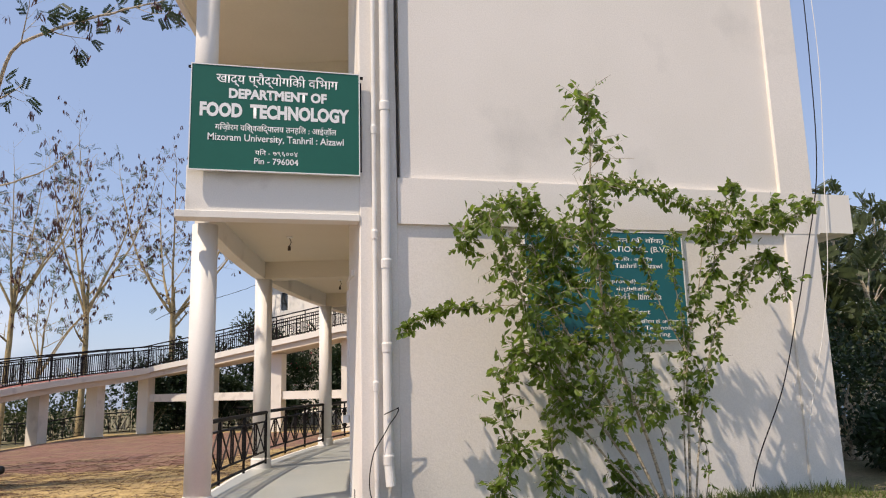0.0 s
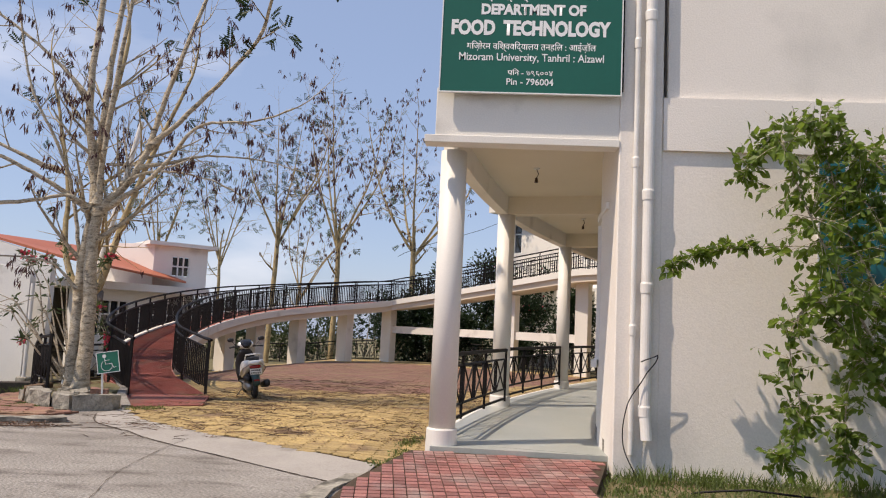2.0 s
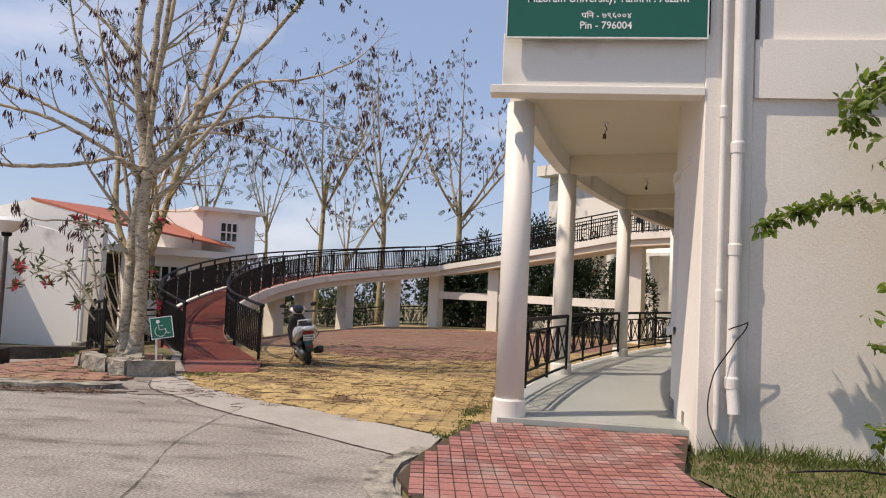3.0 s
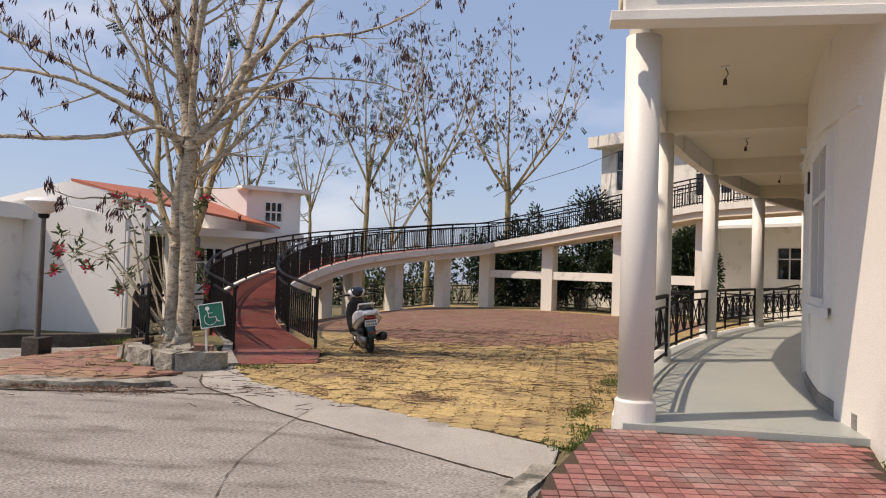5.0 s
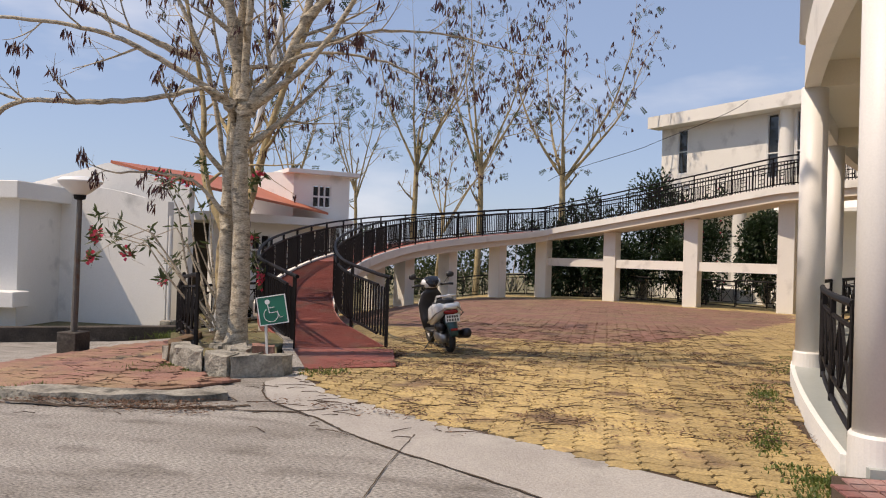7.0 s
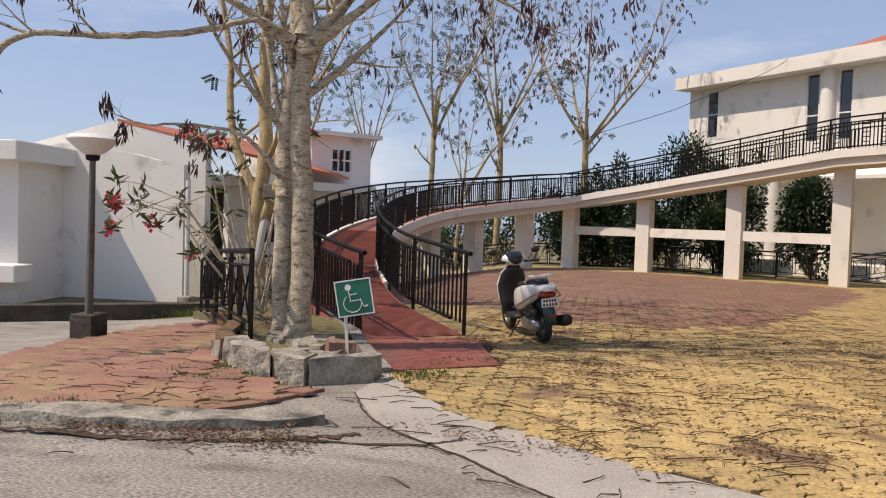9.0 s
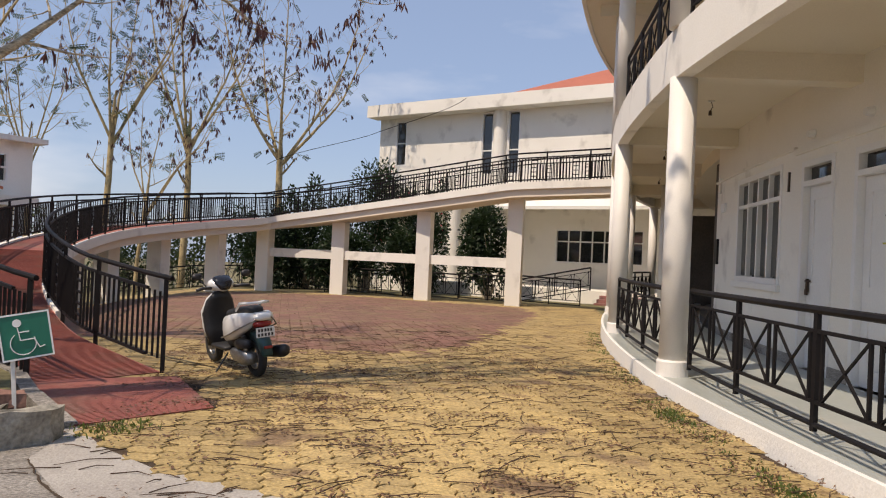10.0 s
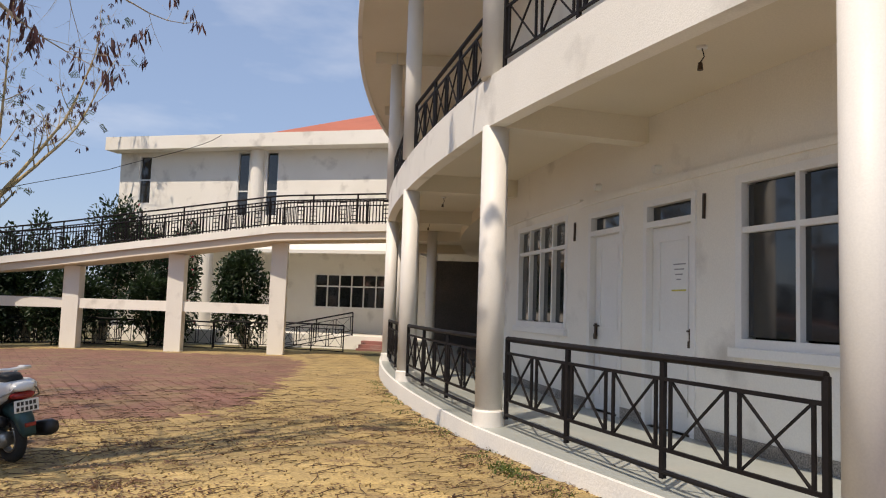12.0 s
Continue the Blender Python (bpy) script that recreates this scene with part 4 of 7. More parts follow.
def board(name, label, x0, x1, z0, z1, material, m, lines, back=0.03):
    ob = thing(name, label, "sign")
    bm = bmesh.new()
    box(bm, x0, x1, -back, 0, z0, z1, m)
    part("panel", bm, material, ob)
    bm = bmesh.new()
    e = 0.012
    for q in ((x0 - e, x1 + e, z1, z1 + e), (x0 - e, x1 + e, z0 - e, z0), (x0 - e, x0, z0, z1), (x1, x1 + e, z0, z1)):
        box(bm, q[0], q[1], -back, 0.006, q[2], q[3], m)
    part("edging", bm, M_LETTER, ob)
    for s, u0, u1, v0, v1, wgt in lines:
        lettering("lettering", s, x0 + (x1 - x0) * u0, x0 + (x1 - x0) * u1, z1 - (z1 - z0) * v1, z1 - (z1 - z0) * v0, m, M_LETTER, ob, wgt, 0.003)
    return ob


SG = GM @ frame_at((0, -0.80), (1, -0.80))
board("name_board", "green enamel board with white lettering in two scripts", -0.155, 1.745, 3.95, 5.18, M_SIGN, SG, [
    ("खाद्य प्रौद्योगिकी विभाग", 0.14, 0.87, 0.05, 0.20, 0.01),
    ("DEPARTMENT OF", 0.215, 0.80, 0.215, 0.315, 0.048),
    ("FOOD  TECHNOLOGY", 0.05, 0.94, 0.36, 0.50, 0.05),
    ("मिज़ोरम विश्वविद्यालय तनहिल : आईज़ॉल", 0.14, 0.86, 0.55, 0.645, 0.008),
    ("Mizoram University, Tanhril : Aizawl", 0.10, 0.905, 0.655, 0.745, 0.012),
    ("पिन - ७९६००४", 0.375, 0.625, 0.79, 0.855, 0.008),
    ("Pin - 796004", 0.37, 0.63, 0.875, 0.935, 0.014)])
ob = thing("board_bracket", "dark steel bar holding the name board", "bracket")
bm = bmesh.new()
bar(bm, GM @ Vector((-0.2, -0.76, 5.16)), GM @ Vector((1.8, -0.76, 5.16)), 0.03)
bar(bm, GM @ Vector((1.77, -0.75, 5.1)), GM @ Vector((1.77, -0.75, 4.0)), 0.025)
part("bar", bm, M_BLACK, ob)
SG2 = GM @ frame_at((0, GY - 0.035), (1, GY - 0.035))
board("course_board", "teal board with rows of white lettering behind the shrub", 3.79, 5.93, 2.01, 3.36, M_SIGNB, SG2, [
    ("बैचलर ऑफ वोकेशनल (बी वॉक)", 0.12, 0.88, 0.04, 0.11, 0.006),
    ("BACHELOR OF VOCATIONAL (B.Voc.)", 0.02, 0.97, 0.13, 0.20, 0.02),
    ("मिज़ोरम विश्वविद्यालय तनशिल : आइज़ॉल", 0.2, 0.8, 0.23, 0.28, 0.005),
    ("Mizoram University, Tanhril : Aizawl", 0.14, 0.86, 0.29, 0.35, 0.012),
    ("(UGC Approved)", 0.33, 0.68, 0.44, 0.49, 0.012),
    ("मल्टीमीडिया", 0.55, 0.76, 0.51, 0.56, 0.005),
    ("and Multimedia", 0.54, 0.84, 0.57, 0.63, 0.012),
    ("Development", 0.46, 0.76, 0.72, 0.78, 0.012),
    ("अभियांत्रिकी विभाग के अन्तर्गत", 0.5, 0.96, 0.81, 0.86, 0.005),
    ("of Information Technology", 0.42, 0.95, 0.87, 0.92, 0.012),
    ("Department of Computer Engineering", 0.15, 0.88, 0.93, 0.98, 0.012)])

# ---- pipes and cables on the gable ----
for x, r, z0, z1, y in ((2.06, 0.062, 0.5, 8.6, GY - 0.075), (1.93, 0.03, 0.3, 8.6, GY - 0.05)):
    ob = thing("down_pipe", "white plastic down pipe clipped to the wall", "pipe", GM @ Vector((x, y, z0)), group="down pipes")
    lean = 0.12 if r > 0.05 else -0.02
    bm = bmesh.new()
    pts = [(0, 0, 0), (0, 0, z1 - z0)]
    if r > 0.05:
        pts = [(0.02, -0.03, -0.05), (0.0, 0, 0.25), (-0.0, 0, z1 - z0)]
    tube(bm, pts, r, 16)
    part("pipe", bm, M_PIPE, ob)
    for z in ((0.2, 1.55, 2.6, 4.7) if r > 0.05 else (1.3, 3.2, 4.6)):
        bm = bmesh.new()
        tube(bm, [(0, 0, z), (0, 0, z + 0.1), (0, 0, z + 0.12)], [r + 0.008, r + 0.012, r + 0.004], 16)
        part("collar", bm, M_PIPE, ob)


def cable(name, pts, r, label, material=M_BLACK):
    ob = thing(name, label, "cable")
    bm = bmesh.new()
    c = catmull([p[:2] for p in pts], 8)
    zz = np.interp(np.linspace(0, len(pts) - 1, len(c)), range(len(pts)), [p[2] for p in pts])
    tube(bm, [(GM @ Vector((c[i][0], c[i][1], zz[i])) if name == "wall_cable" else Vector((c[i][0], c[i][1], zz[i]))) for i in range(len(c))], r, 6)
    part("strand", bm, material, ob)


cable("wall_cable", [(2.24, GY - 0.06, 8.2), (2.2, GY - 0.07, 6.0), (2.22, GY - 0.06, 3.96)], 0.012, "dark tattered cable down the wall")
cable("wall_cable", [(2.0, GY - 0.15, 1.22), (2.16, GY - 0.17, 1.3), (2.06, GY - 0.16, 1.12), (1.88, GY - 0.13, 0.8), (1.84, GY - 0.16, 0.4), (2.0, GY - 0.3, 0.0)], 0.007, "thin loose black cable")
cable("wall_cable", [(8.25, GY - 0.05, 8.6), (8.2, GY - 0.08, 6.0), (8.08, GY - 0.08, 4.2), (7.6, GY - 0.1, 2.6), (7.2, GY - 0.08, 1.4), (6.6, GY - 0.1, 0.2)], 0.009, "black cable hanging over the gable")
cable("wall_cable", [(8.33, GY - 0.05, 8.6), (8.35, GY - 0.08, 6.0), (8.2, GY - 0.08, 4.2), (8.0, GY - 0.1, 2.6), (7.4, GY - 0.08, 0.3)], 0.006, "grey cable hanging over the gable", M_PIPE)
cable("overhead_cable", [(8.1, -0.6, 8.9), (9.6, 3.0, 6.6), (12.5, 9.0, 5.4), (24, 24, 6.5)], 0.02, "black overhead service cable from the gable")
WA = B2 @ Vector((4.6, 0.95, 9.3))
cable("overhead_cable", [tuple(WA), tuple(WA.lerp(Vector((-4.5, 33.0, 5.4)), 0.5) - Vector((0, 0, 0.25))), (-4.5, 33.0, 5.4)], 0.014, "thin overhead wire to the far building")
cable("ground_cable", [(2.9, -1.2, 0.02), (3.4, -1.45, 0.14), (4.2, -1.7, 0.12), (5.0, -2.1, 0.02)], 0.012, "black hose lying in the grass")

# ---- paving ----
PW, PH = 0.235, 0.165


def paver_outline(w=PW, h=PH, a=0.03, b=0.022, gap=0.006):
    pts = []
    n = 4
    def wave(s, amp):
        return amp * math.sin(2 * math.pi * s)
    for i in range(n):
        pts.append((i / n * w, wave(i / n, a)))
    for i in range(n):
        pts.append((w + wave(i / n, b), i / n * h))
    for i in range(n):
        pts.append((w - i / n * w, h + wave(1 - i / n, a)))
    for i in range(n):
        pts.append((wave(1 - i / n, b), h - i / n * h))
    cx, cy = w / 2, h / 2
    return [(cx + (x - cx) * (1 - gap * 2 / w), cy + (y - cy) * (1 - gap * 2 / h)) for x, y in pts]


OUT = paver_outline()


def inside(x, y, poly):
    c = False
    n = len(poly)
    for i in range(n):
        (x0, y0), (x1, y1) = poly[i], poly[(i + 1) % n]
        if (y0 > y) != (y1 > y) and x < (x1 - x0) * (y - y0) / (y1 - y0) + x0:
            c = not c
    return c


RED_ZONE = [(-9, 10.0), (-5.2, 9.6), (-3.5, 8.2), (-1.75, 8.0), (-0.4, 9.2), (1.3, 12.6), (2.6, 15.2), (4.2, 18.6), (4.6, 22), (1.5, 24.5), (-1.5, 27.3), (-5, 27), (-9, 22)]
EAST = [P(inset(50.22, t), t) for t in np.arange(9.4, 30.1, 0.75)]
COURT = YB[:-1] + [(-0.4, -0.5)] + [(-0.12, -0.3)] + EAST + [(7.5, 21.8), (8.4, 23.6), (4.6, 26.3), (1.0, 28.6), (-3, 30.6), (-7, 30), (-11, 26), (-11.5, 18), (-10.5, 12), (-8.8, 9.0), (-7.0, 6.6), (-5.9, 5.0), (-4.35, 5.4), (-4.0, 3.78)]
sheet("courtyard_bed", COURT, -0.004, M_JOINT, label="soil in the joints of the paving", category="ground", skirt=0)
PROF = [(0.0, 0.0), (0.006, 0.008)]


def paver_mesh(name, material, t=0.014):
    bm = bmesh.new()
    cx, cy = PW / 2, PH / 2
    lo = [bm.verts.new((x - cx, y - cy, -0.01)) for x, y in OUT]
    mi = [bm.verts.new((x - cx, y - cy, t - 0.005)) for x, y in OUT]
    hi = [bm.verts.new(((x - cx) * 0.95, (y - cy) * 0.94, t)) for x, y in OUT]
    n = len(OUT)
    for a, b in ((lo, mi), (mi, hi)):
        for i in range(n):
            j = (i + 1) % n
            bm.faces.new((a[i], a[j], b[j], b[i]))
    bm.faces.new(hi)
    me = bpy.data.meshes.new(name)
    bm.to_mesh(me)
    bm.free()
    me.materials.append(material)
    return me


def make_pavers():
    rng = random.Random(5)
    me = paver_mesh("paver", M_YELLOW)
    vy, fy, vr, fr = [], [], [], []
    near = []
    cells = []
    for j in range(-8, 190):
        for i in range(-52, 48):
            x, y = i * PW + PW / 2, j * PH + PH / 2 - 1.0
            if not inside(x, y, COURT) or y > 30:
                continue
            cells.append((x, y))
    n = len(OUT)
    for x, y in cells:
        red = inside(x + rng.uniform(-0.25, 0.25), y + rng.uniform(-0.25, 0.25), RED_ZONE)
        z = gz(x, y) + rng.uniform(-0.003, 0.003)
        if not red and len(near) < 300 and -3.6 < x < -0.6 and 0.4 < y < 4.6:
            near.append((x, y, z))
            continue
        v, f = (vr, fr) if red else (vy, fy)
        k = len(v)
        cx, cy = PW / 2, PH / 2
        if y < 14:
            for px, py in OUT:
                v.append((x + px - cx, y + py - cy, z + 0.002))
            for px, py in OUT:
                v.append((x + (px - cx) * 0.965, y + (py - cy) * 0.95, z + 0.014))
            for q in range(n):
                r = (q + 1) % n
                f.append((k + q, k + r, k + n + r, k + n + q))
            f.append(tuple(range(k + n, k + 2 * n)))
        else:
            v += [(x - cx * 0.975, y - cy * 0.965, z + 0.012), (x + cx * 0.975, y - cy * 0.965, z + 0.012), (x + cx * 0.975, y + cy * 0.965, z + 0.012), (x - cx * 0.975, y + cy * 0.965, z + 0.012)]
            f.append((k, k + 1, k + 2, k + 3))
    root = thing("courtyard_paving", "interlocking wavy yellow and dusty red concrete pavers", "paving")
    root["kind"] = "structure"
    for nm, v, f, mt in (("yellow_paver_rest", vy, fy, M_YELLOW), ("red_paver_rest", vr, fr, M_BRICKRED)):
        m2 = bpy.data.meshes.new(nm)
        m2.from_pydata(v, [], f)
        m2.materials.append(mt)
        o = new(nm, m2)
        o.parent = root
        tagged(o, kind="stuff")
    for x, y, z in near:
        o = new("paver", me)
        o.parent = root
        o.location = (x, y, z)
        o.rotation_euler = (rng.uniform(-0.01, 0.01), rng.uniform(-0.01, 0.01), 0)


# red tiled pad before the veranda
PAD = [(-0.02, -0.16), (-0.2, -0.85), (-0.42, -1.65), (-0.5, -2.4), (-0.1, -3.4), (0.7, -4.4), (2.2, -5.2), (3.0, -4.4), (2.3, -3.0), (1.9, -1.65), (2.1, -0.75), (2.22, -0.2)]
def pad_lift(x, y):
    return 0.02 + 0.1 * max(0.0, min(1.0, (y + 2.5) / 2.3))


sheet("tiled_pad_bed", PAD, lambda x, y: pad_lift(x, y), M_JOINT, label="bed of the red tiled pad", category="ground", skirt=0.1)


LIP = [np.array(p) for p in ((-0.34, -1.2), (-0.47, -1.7), (-0.55, -2.4), (-0.3, -3.15), (0.2, -3.9), (0.75, -4.5))]
lip = catmull(LIP, 5)
bm = bmesh.new()
sweep(bm, [p + np.array([-0.2, -0.06]) for p in lip], [p for p in lip], [0.035] * len(lip), [-0.1] * len(lip))
for v in bm.verts:
    v.co += Vector((noise.noise(v.co * 3), noise.noise(v.co * 3 + Vector((5, 0, 0))), 0)) * 0.04
tagged(part("pad_kerb", bm, M_KERB), "low worn concrete lip beside the red tiled pad", "kerb", kind="structure")


def make_pad():
    rng = random.Random(9)
    root = thing("tiled_pad", "worn red square-tiled pad before the veranda", "paving")
    root["kind"] = "structure"
    T = 0.118
    bm = bmesh.new()
    box(bm, -T / 2 + 0.005, T / 2 - 0.005, -T / 2 + 0.005, T / 2 - 0.005, -0.01, 0.01, bevel=0.002)
    me = bpy.data.meshes.new("tile")
    bm.to_mesh(me)
    bm.free()
    me.materials.append(M_PINK)
    rest = bmesh.new()
    cnt = 0
    c, s = math.cos(radians(8)), math.sin(radians(8))
    for j in range(0, 50):
        for i in range(-30, 30):
            u, w = i * T, -0.2 - j * T
            x, y = u * c - w * s - 0.2, u * s + w * c
            if not inside(x, y, PAD) or not inside(x + 0.05, y - 0.05, PAD) or not inside(x - 0.05, y + 0.05, PAD):
                continue
            z = gz(x, y) + pad_lift(x, y) + 0.003 + rng.uniform(-0.002, 0.002)
            if cnt < 300:
                o = new("tile", me)
                o.parent = root
                o.location = (x, y, z)
                o.rotation_euler = (0, 0, radians(8))
                cnt += 1
            else:
                box(rest, -T / 2 + 0.005, T / 2 - 0.005, -T / 2 + 0.005, T / 2 - 0.005, -0.01, 0.01, Matrix.Translation((x, y, z)) @ Matrix.Rotation(radians(8), 4, "Z"))
    part("tile_rest", rest, M_PINK, root, kind="stuff")


# ramp foot and ribs
sheet("ramp_foot", [(-5.0, 3.12), (-4.02, 3.78), (-4.55, 5.5), (-6.05, 5.1), (-5.55, 4.1)], lambda x, y: 0.02 + max(0, y - 3.4) * 0.004, M_RED, 0.5, label="red ribbed tile apron at the ramp's foot", category="ramp")
bm = bmesh.new()
for k in range(230):
    s = k * 0.049
    p = np.array([np.interp(s, RS, RP[:, 0]), np.interp(s, RS, RP[:, 1])])
    nn = np.array([np.interp(s, RS, RN[:, 0]), np.interp(s, RS, RN[:, 1])])
    a, b = p + nn * (RW - 0.02), p - nn * (RW - 0.02)
    bar(bm, (a[0], a[1], deck(s) + 0.002), (b[0], b[1], deck(s) + 0.002), 0.03, 0.009)
for k in range(46):
    f = k / 46
    a = Vector((-5.0, 3.12, 0)).lerp(Vector((-6.0, 5.1, 0)), f)
    b = Vector((-4.02, 3.78, 0)).lerp(Vector((-4.58, 5.5, 0)), f)
    bar(bm, (a.x + 0.03, a.y, gz(a.x, a.y) + 0.0225), (b.x, b.y, gz(b.x, b.y) + 0.0225), 0.03, 0.009)
tagged(part("ramp_rib", bm, M_RED), "fine raised ribs across the red ramp tiles", "ramp", kind="stuff")
bm = bmesh.new()
for a, b, h0, h1 in (((-4.98, 3.14), (-5.5, 4.0), 0.04, 0.12), ((-5.52, 4.02), (-5.95, 5.0), 0.12, 0.16), ((-5.97, 5.02), (-6.75, 6.3), 0.16, 0.2)):
    d = (Vector(b) - Vector(a)).normalized()
    n = Vector((-d.y, d.x)) * 0.14
    vs = []
    for (x, y), h in ((a, h0), (b, h1)):
        for e in (0, 1):
            vs.append((x + n.x * e, y + n.y * e, h + gz(x, y)))
            vs.append((x + n.x * e, y + n.y * e, -0.2))
    q = [bm.verts.new(v) for v in vs]
    for f in ((0, 2, 6, 4), (1, 5, 7, 3), (0, 4, 5, 1), (2, 3, 7, 6), (0, 1, 3, 2), (4, 6, 7, 5)):
        bm.faces.new([q[i] for i in f])
bmesh.ops.recalc_face_normals(bm, faces=bm.faces)
tagged(part("ramp_side_kerb", bm, M_CONC), "broken concrete kerb beside the ramp's foot", "kerb", kind="structure")

# island with the lamp
ISL = [(-5.3, 2.15), (-5.6, 1.5), (-5.9, 1.15), (-6.4, 1.0), (-7.2, 1.02), (-8.4, 1.55), (-9.7, 2.9), (-10.8, 5.0), (-11.1, 6.9), (-10.6, 7.8), (-9.2, 8.0), (-7.6, 6.0), (-7.2, 4.4), (-6.5, 2.7), (-5.6, 2.05)]
sheet("island_bed", ISL, 0.03, M_BRICKRED, label="broken red-brown flags of the traffic island", category="paving")


def make_island():
    rng = random.Random(3)
    root = thing("island_paving", "worn red-brown interlocking pavers of the island", "paving")
    root["kind"] = "structure"
    me = paver_mesh("paver", M_BRICKRED)
    sc = 1.25
    rot = Matrix.Rotation(radians(24), 2)
    cnt = 0
    rest = Soup()
    for j in range(-40, 60):
        for i in range(-40, 40):
            u = rot @ Vector((i * PW * sc, j * PH * sc))
            x, y = -8.0 + u.x, 4.0 + u.y
            if not inside(x, y, ISL) or rng.random() < 0.02:
                continue
            z = gz(x, y) + 0.033 + rng.uniform(-0.004, 0.006)
            m = Matrix.Translation((x, y, z)) @ Matrix.Rotation(radians(24), 4, "Z") @ Matrix.Rotation(rng.gauss(0, 0.012), 4, "X") @ Matrix.Scale(sc, 4)
            if cnt < 300 and y < 4.0:
                o = new("paver", me)
                o.parent = root
                o.matrix_world = m
                cnt += 1
            else:
                k = len(rest.v)
                cx, cy = PW / 2, PH / 2
                rest.v += [m @ Vector(((px - cx) * 0.97, (py - cy) * 0.96, 0.012)) for px, py in OUT]
                rest.f.append(tuple(range(k, k + len(OUT))))
    rest.make("paver_rest", M_BRICKRED, root, kind="stuff")


ik = [(-5.0, 1.3), (-5.5, 0.98), (-6.2, 0.8), (-7.2, 0.86), (-8.5, 1.42), (-9.85, 2.8), (-10.95, 4.95)]
cc = catmull(ik, 5)
ll, rr2 = [], []
for i, p in enumerate(cc):
    d = cc[min(i + 1, len(cc) - 1)] - cc[max(i - 1, 0)]
    d = d / np.linalg.norm(d)
    n = np.array([-d[1], d[0]])
    ll.append(p + n * 0.14)
    rr2.append(p - n * 0.22)
bm = bmesh.new()
q = [gz(p[0], p[1]) for p in cc]
sweep(bm, ll, rr2, [z + 0.07 for z in q], [z - 0.2 for z in q])
bmesh.ops.subdivide_edges(bm, edges=bm.edges[:], cuts=2, use_grid_fill=True)
for v in bm.verts:
    v.co.z += noise.noise(v.co * 4) * 0.025
    v.co.x += noise.noise(v.co * 3 + Vector((7, 0, 0))) * 0.03
tagged(part("island_kerb", bm, M_KERB, smooth=False), "rounded worn concrete kerb of the island", "kerb", kind="structure")

# lamp post
LZ = gz(-10.97, 6.62)
ob = thing("street_lamp", "grey lamp post with a white bowl shade on a block", "lamp post", (-10.97, 6.62, LZ))
M_POST = mat("dull_grey_steel", (0.20, 0.18, 0.15), (0.13, 0.115, 0.10), 3, 0.6, 0.1, 40, metal=0.3, stain=(0.14, 0.07, 0.04), stain_scale=5)
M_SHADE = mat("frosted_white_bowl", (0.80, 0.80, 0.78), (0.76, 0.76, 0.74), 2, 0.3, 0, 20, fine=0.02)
bm = bmesh.new()
box(bm, -0.2, 0.2, -0.2, 0.2, -0.1, 0.42, bevel=0.015)
part("base_block", bm, M_SOOT, ob, "dark concrete base block")
bm = bmesh.new()
tube(bm, [(0, 0, 0.42), (0.02, 0, 1.6), (0.03, 0, 2.86)], [0.062, 0.055, 0.045], 12)
part("pole", bm, M_POST, ob)
bm = bmesh.new()
tube(bm, [(0.03, 0, 2.84), (0.03, 0, 2.86), (0.03, 0, 2.93)], [0.06, 0.1, 0.11], 16)
part("collar", bm, M_BLACK, ob)
bm = bmesh.new()
tube(bm, [(0.03, 0, 2.93), (0.03, 0, 2.97), (0.03, 0, 3.06), (0.03, 0, 3.16), (0.03, 0, 3.18), (0.03, 0, 3.24), (0.03, 0, 3.27)], [0.1, 0.17, 0.28, 0.385, 0.39, 0.32, 0.1], 24)
part("shade", bm, M_SHADE, ob, "white bowl shade")

# planter at the tree
def block(name, pts, h, label, dz=0.0):
    bm = bmesh.new()
    cx = sum(p[0] for p in pts) / len(pts)
    cy = sum(p[1] for p in pts) / len(pts)
    z0 = gz(cx, cy) - 0.15
    bot = [bm.verts.new((x, y, z0)) for x, y in pts]
    top = [bm.verts.new((cx + (x - cx) * 0.97, cy + (y - cy) * 0.97, z0 + 0.15 + h + dz * k)) for k, (x, y) in enumerate(pts)]
    bm.faces.new(bot[::-1])
    bm.faces.new(top)
    n = len(pts)
    for i in range(n):
        bm.faces.new((bot[i], bot[(i + 1) % n], top[(i + 1) % n], top[i]))
    bmesh.ops.subdivide_edges(bm, edges=bm.edges[:], cuts=3, use_grid_fill=True)
    for v in bm.verts:
        v.co += Vector((noise.noise(v.co * 6), noise.noise(v.co * 6 + Vector((9, 0, 0))), noise.noise(v.co * 5 + Vector((0, 9, 0))))) * 0.04
    ob = thing(name, label, "kerb stone")
    part("stone", bm, M_KERB, ob)


block("planter_stone", [(-5.02, 2.62), (-5.0, 2.82), (-5.5, 2.5), (-5.52, 2.28)], 0.24, "cracked weathered concrete block of the tree planter")
block("planter_stone", [(-5.55, 2.27), (-5.53, 2.5), (-5.82, 2.72), (-6.0, 2.62), (-5.9, 2.4)], 0.24, "cracked weathered concrete block of the tree planter")
block("planter_stone", [(-5.9, 2.36), (-6.02, 2.62), (-6.5, 3.1), (-6.72, 3.0), (-6.4, 2.62)], 0.26, "broken concrete block of the tree planter")
block("planter_stone", [(-5.02, 2.86), (-5.12, 2.95), (-5.75, 4.0), (-5.9, 3.95), (-5.3, 2.95)], 0.1, "low broken concrete kerb of the tree planter")
block("loose_stone", [(-5.95, 3.1), (-5.75, 3.2), (-5.95, 3.5), (-6.15, 3.35)], 0.22, "grey broken rock by the tree")
block("loose_stone", [(-6.6, 3.2), (-6.75, 3.3), (-6.9, 3.15), (-6.75, 3.0)], 0.2, "grey broken rock by the planter")
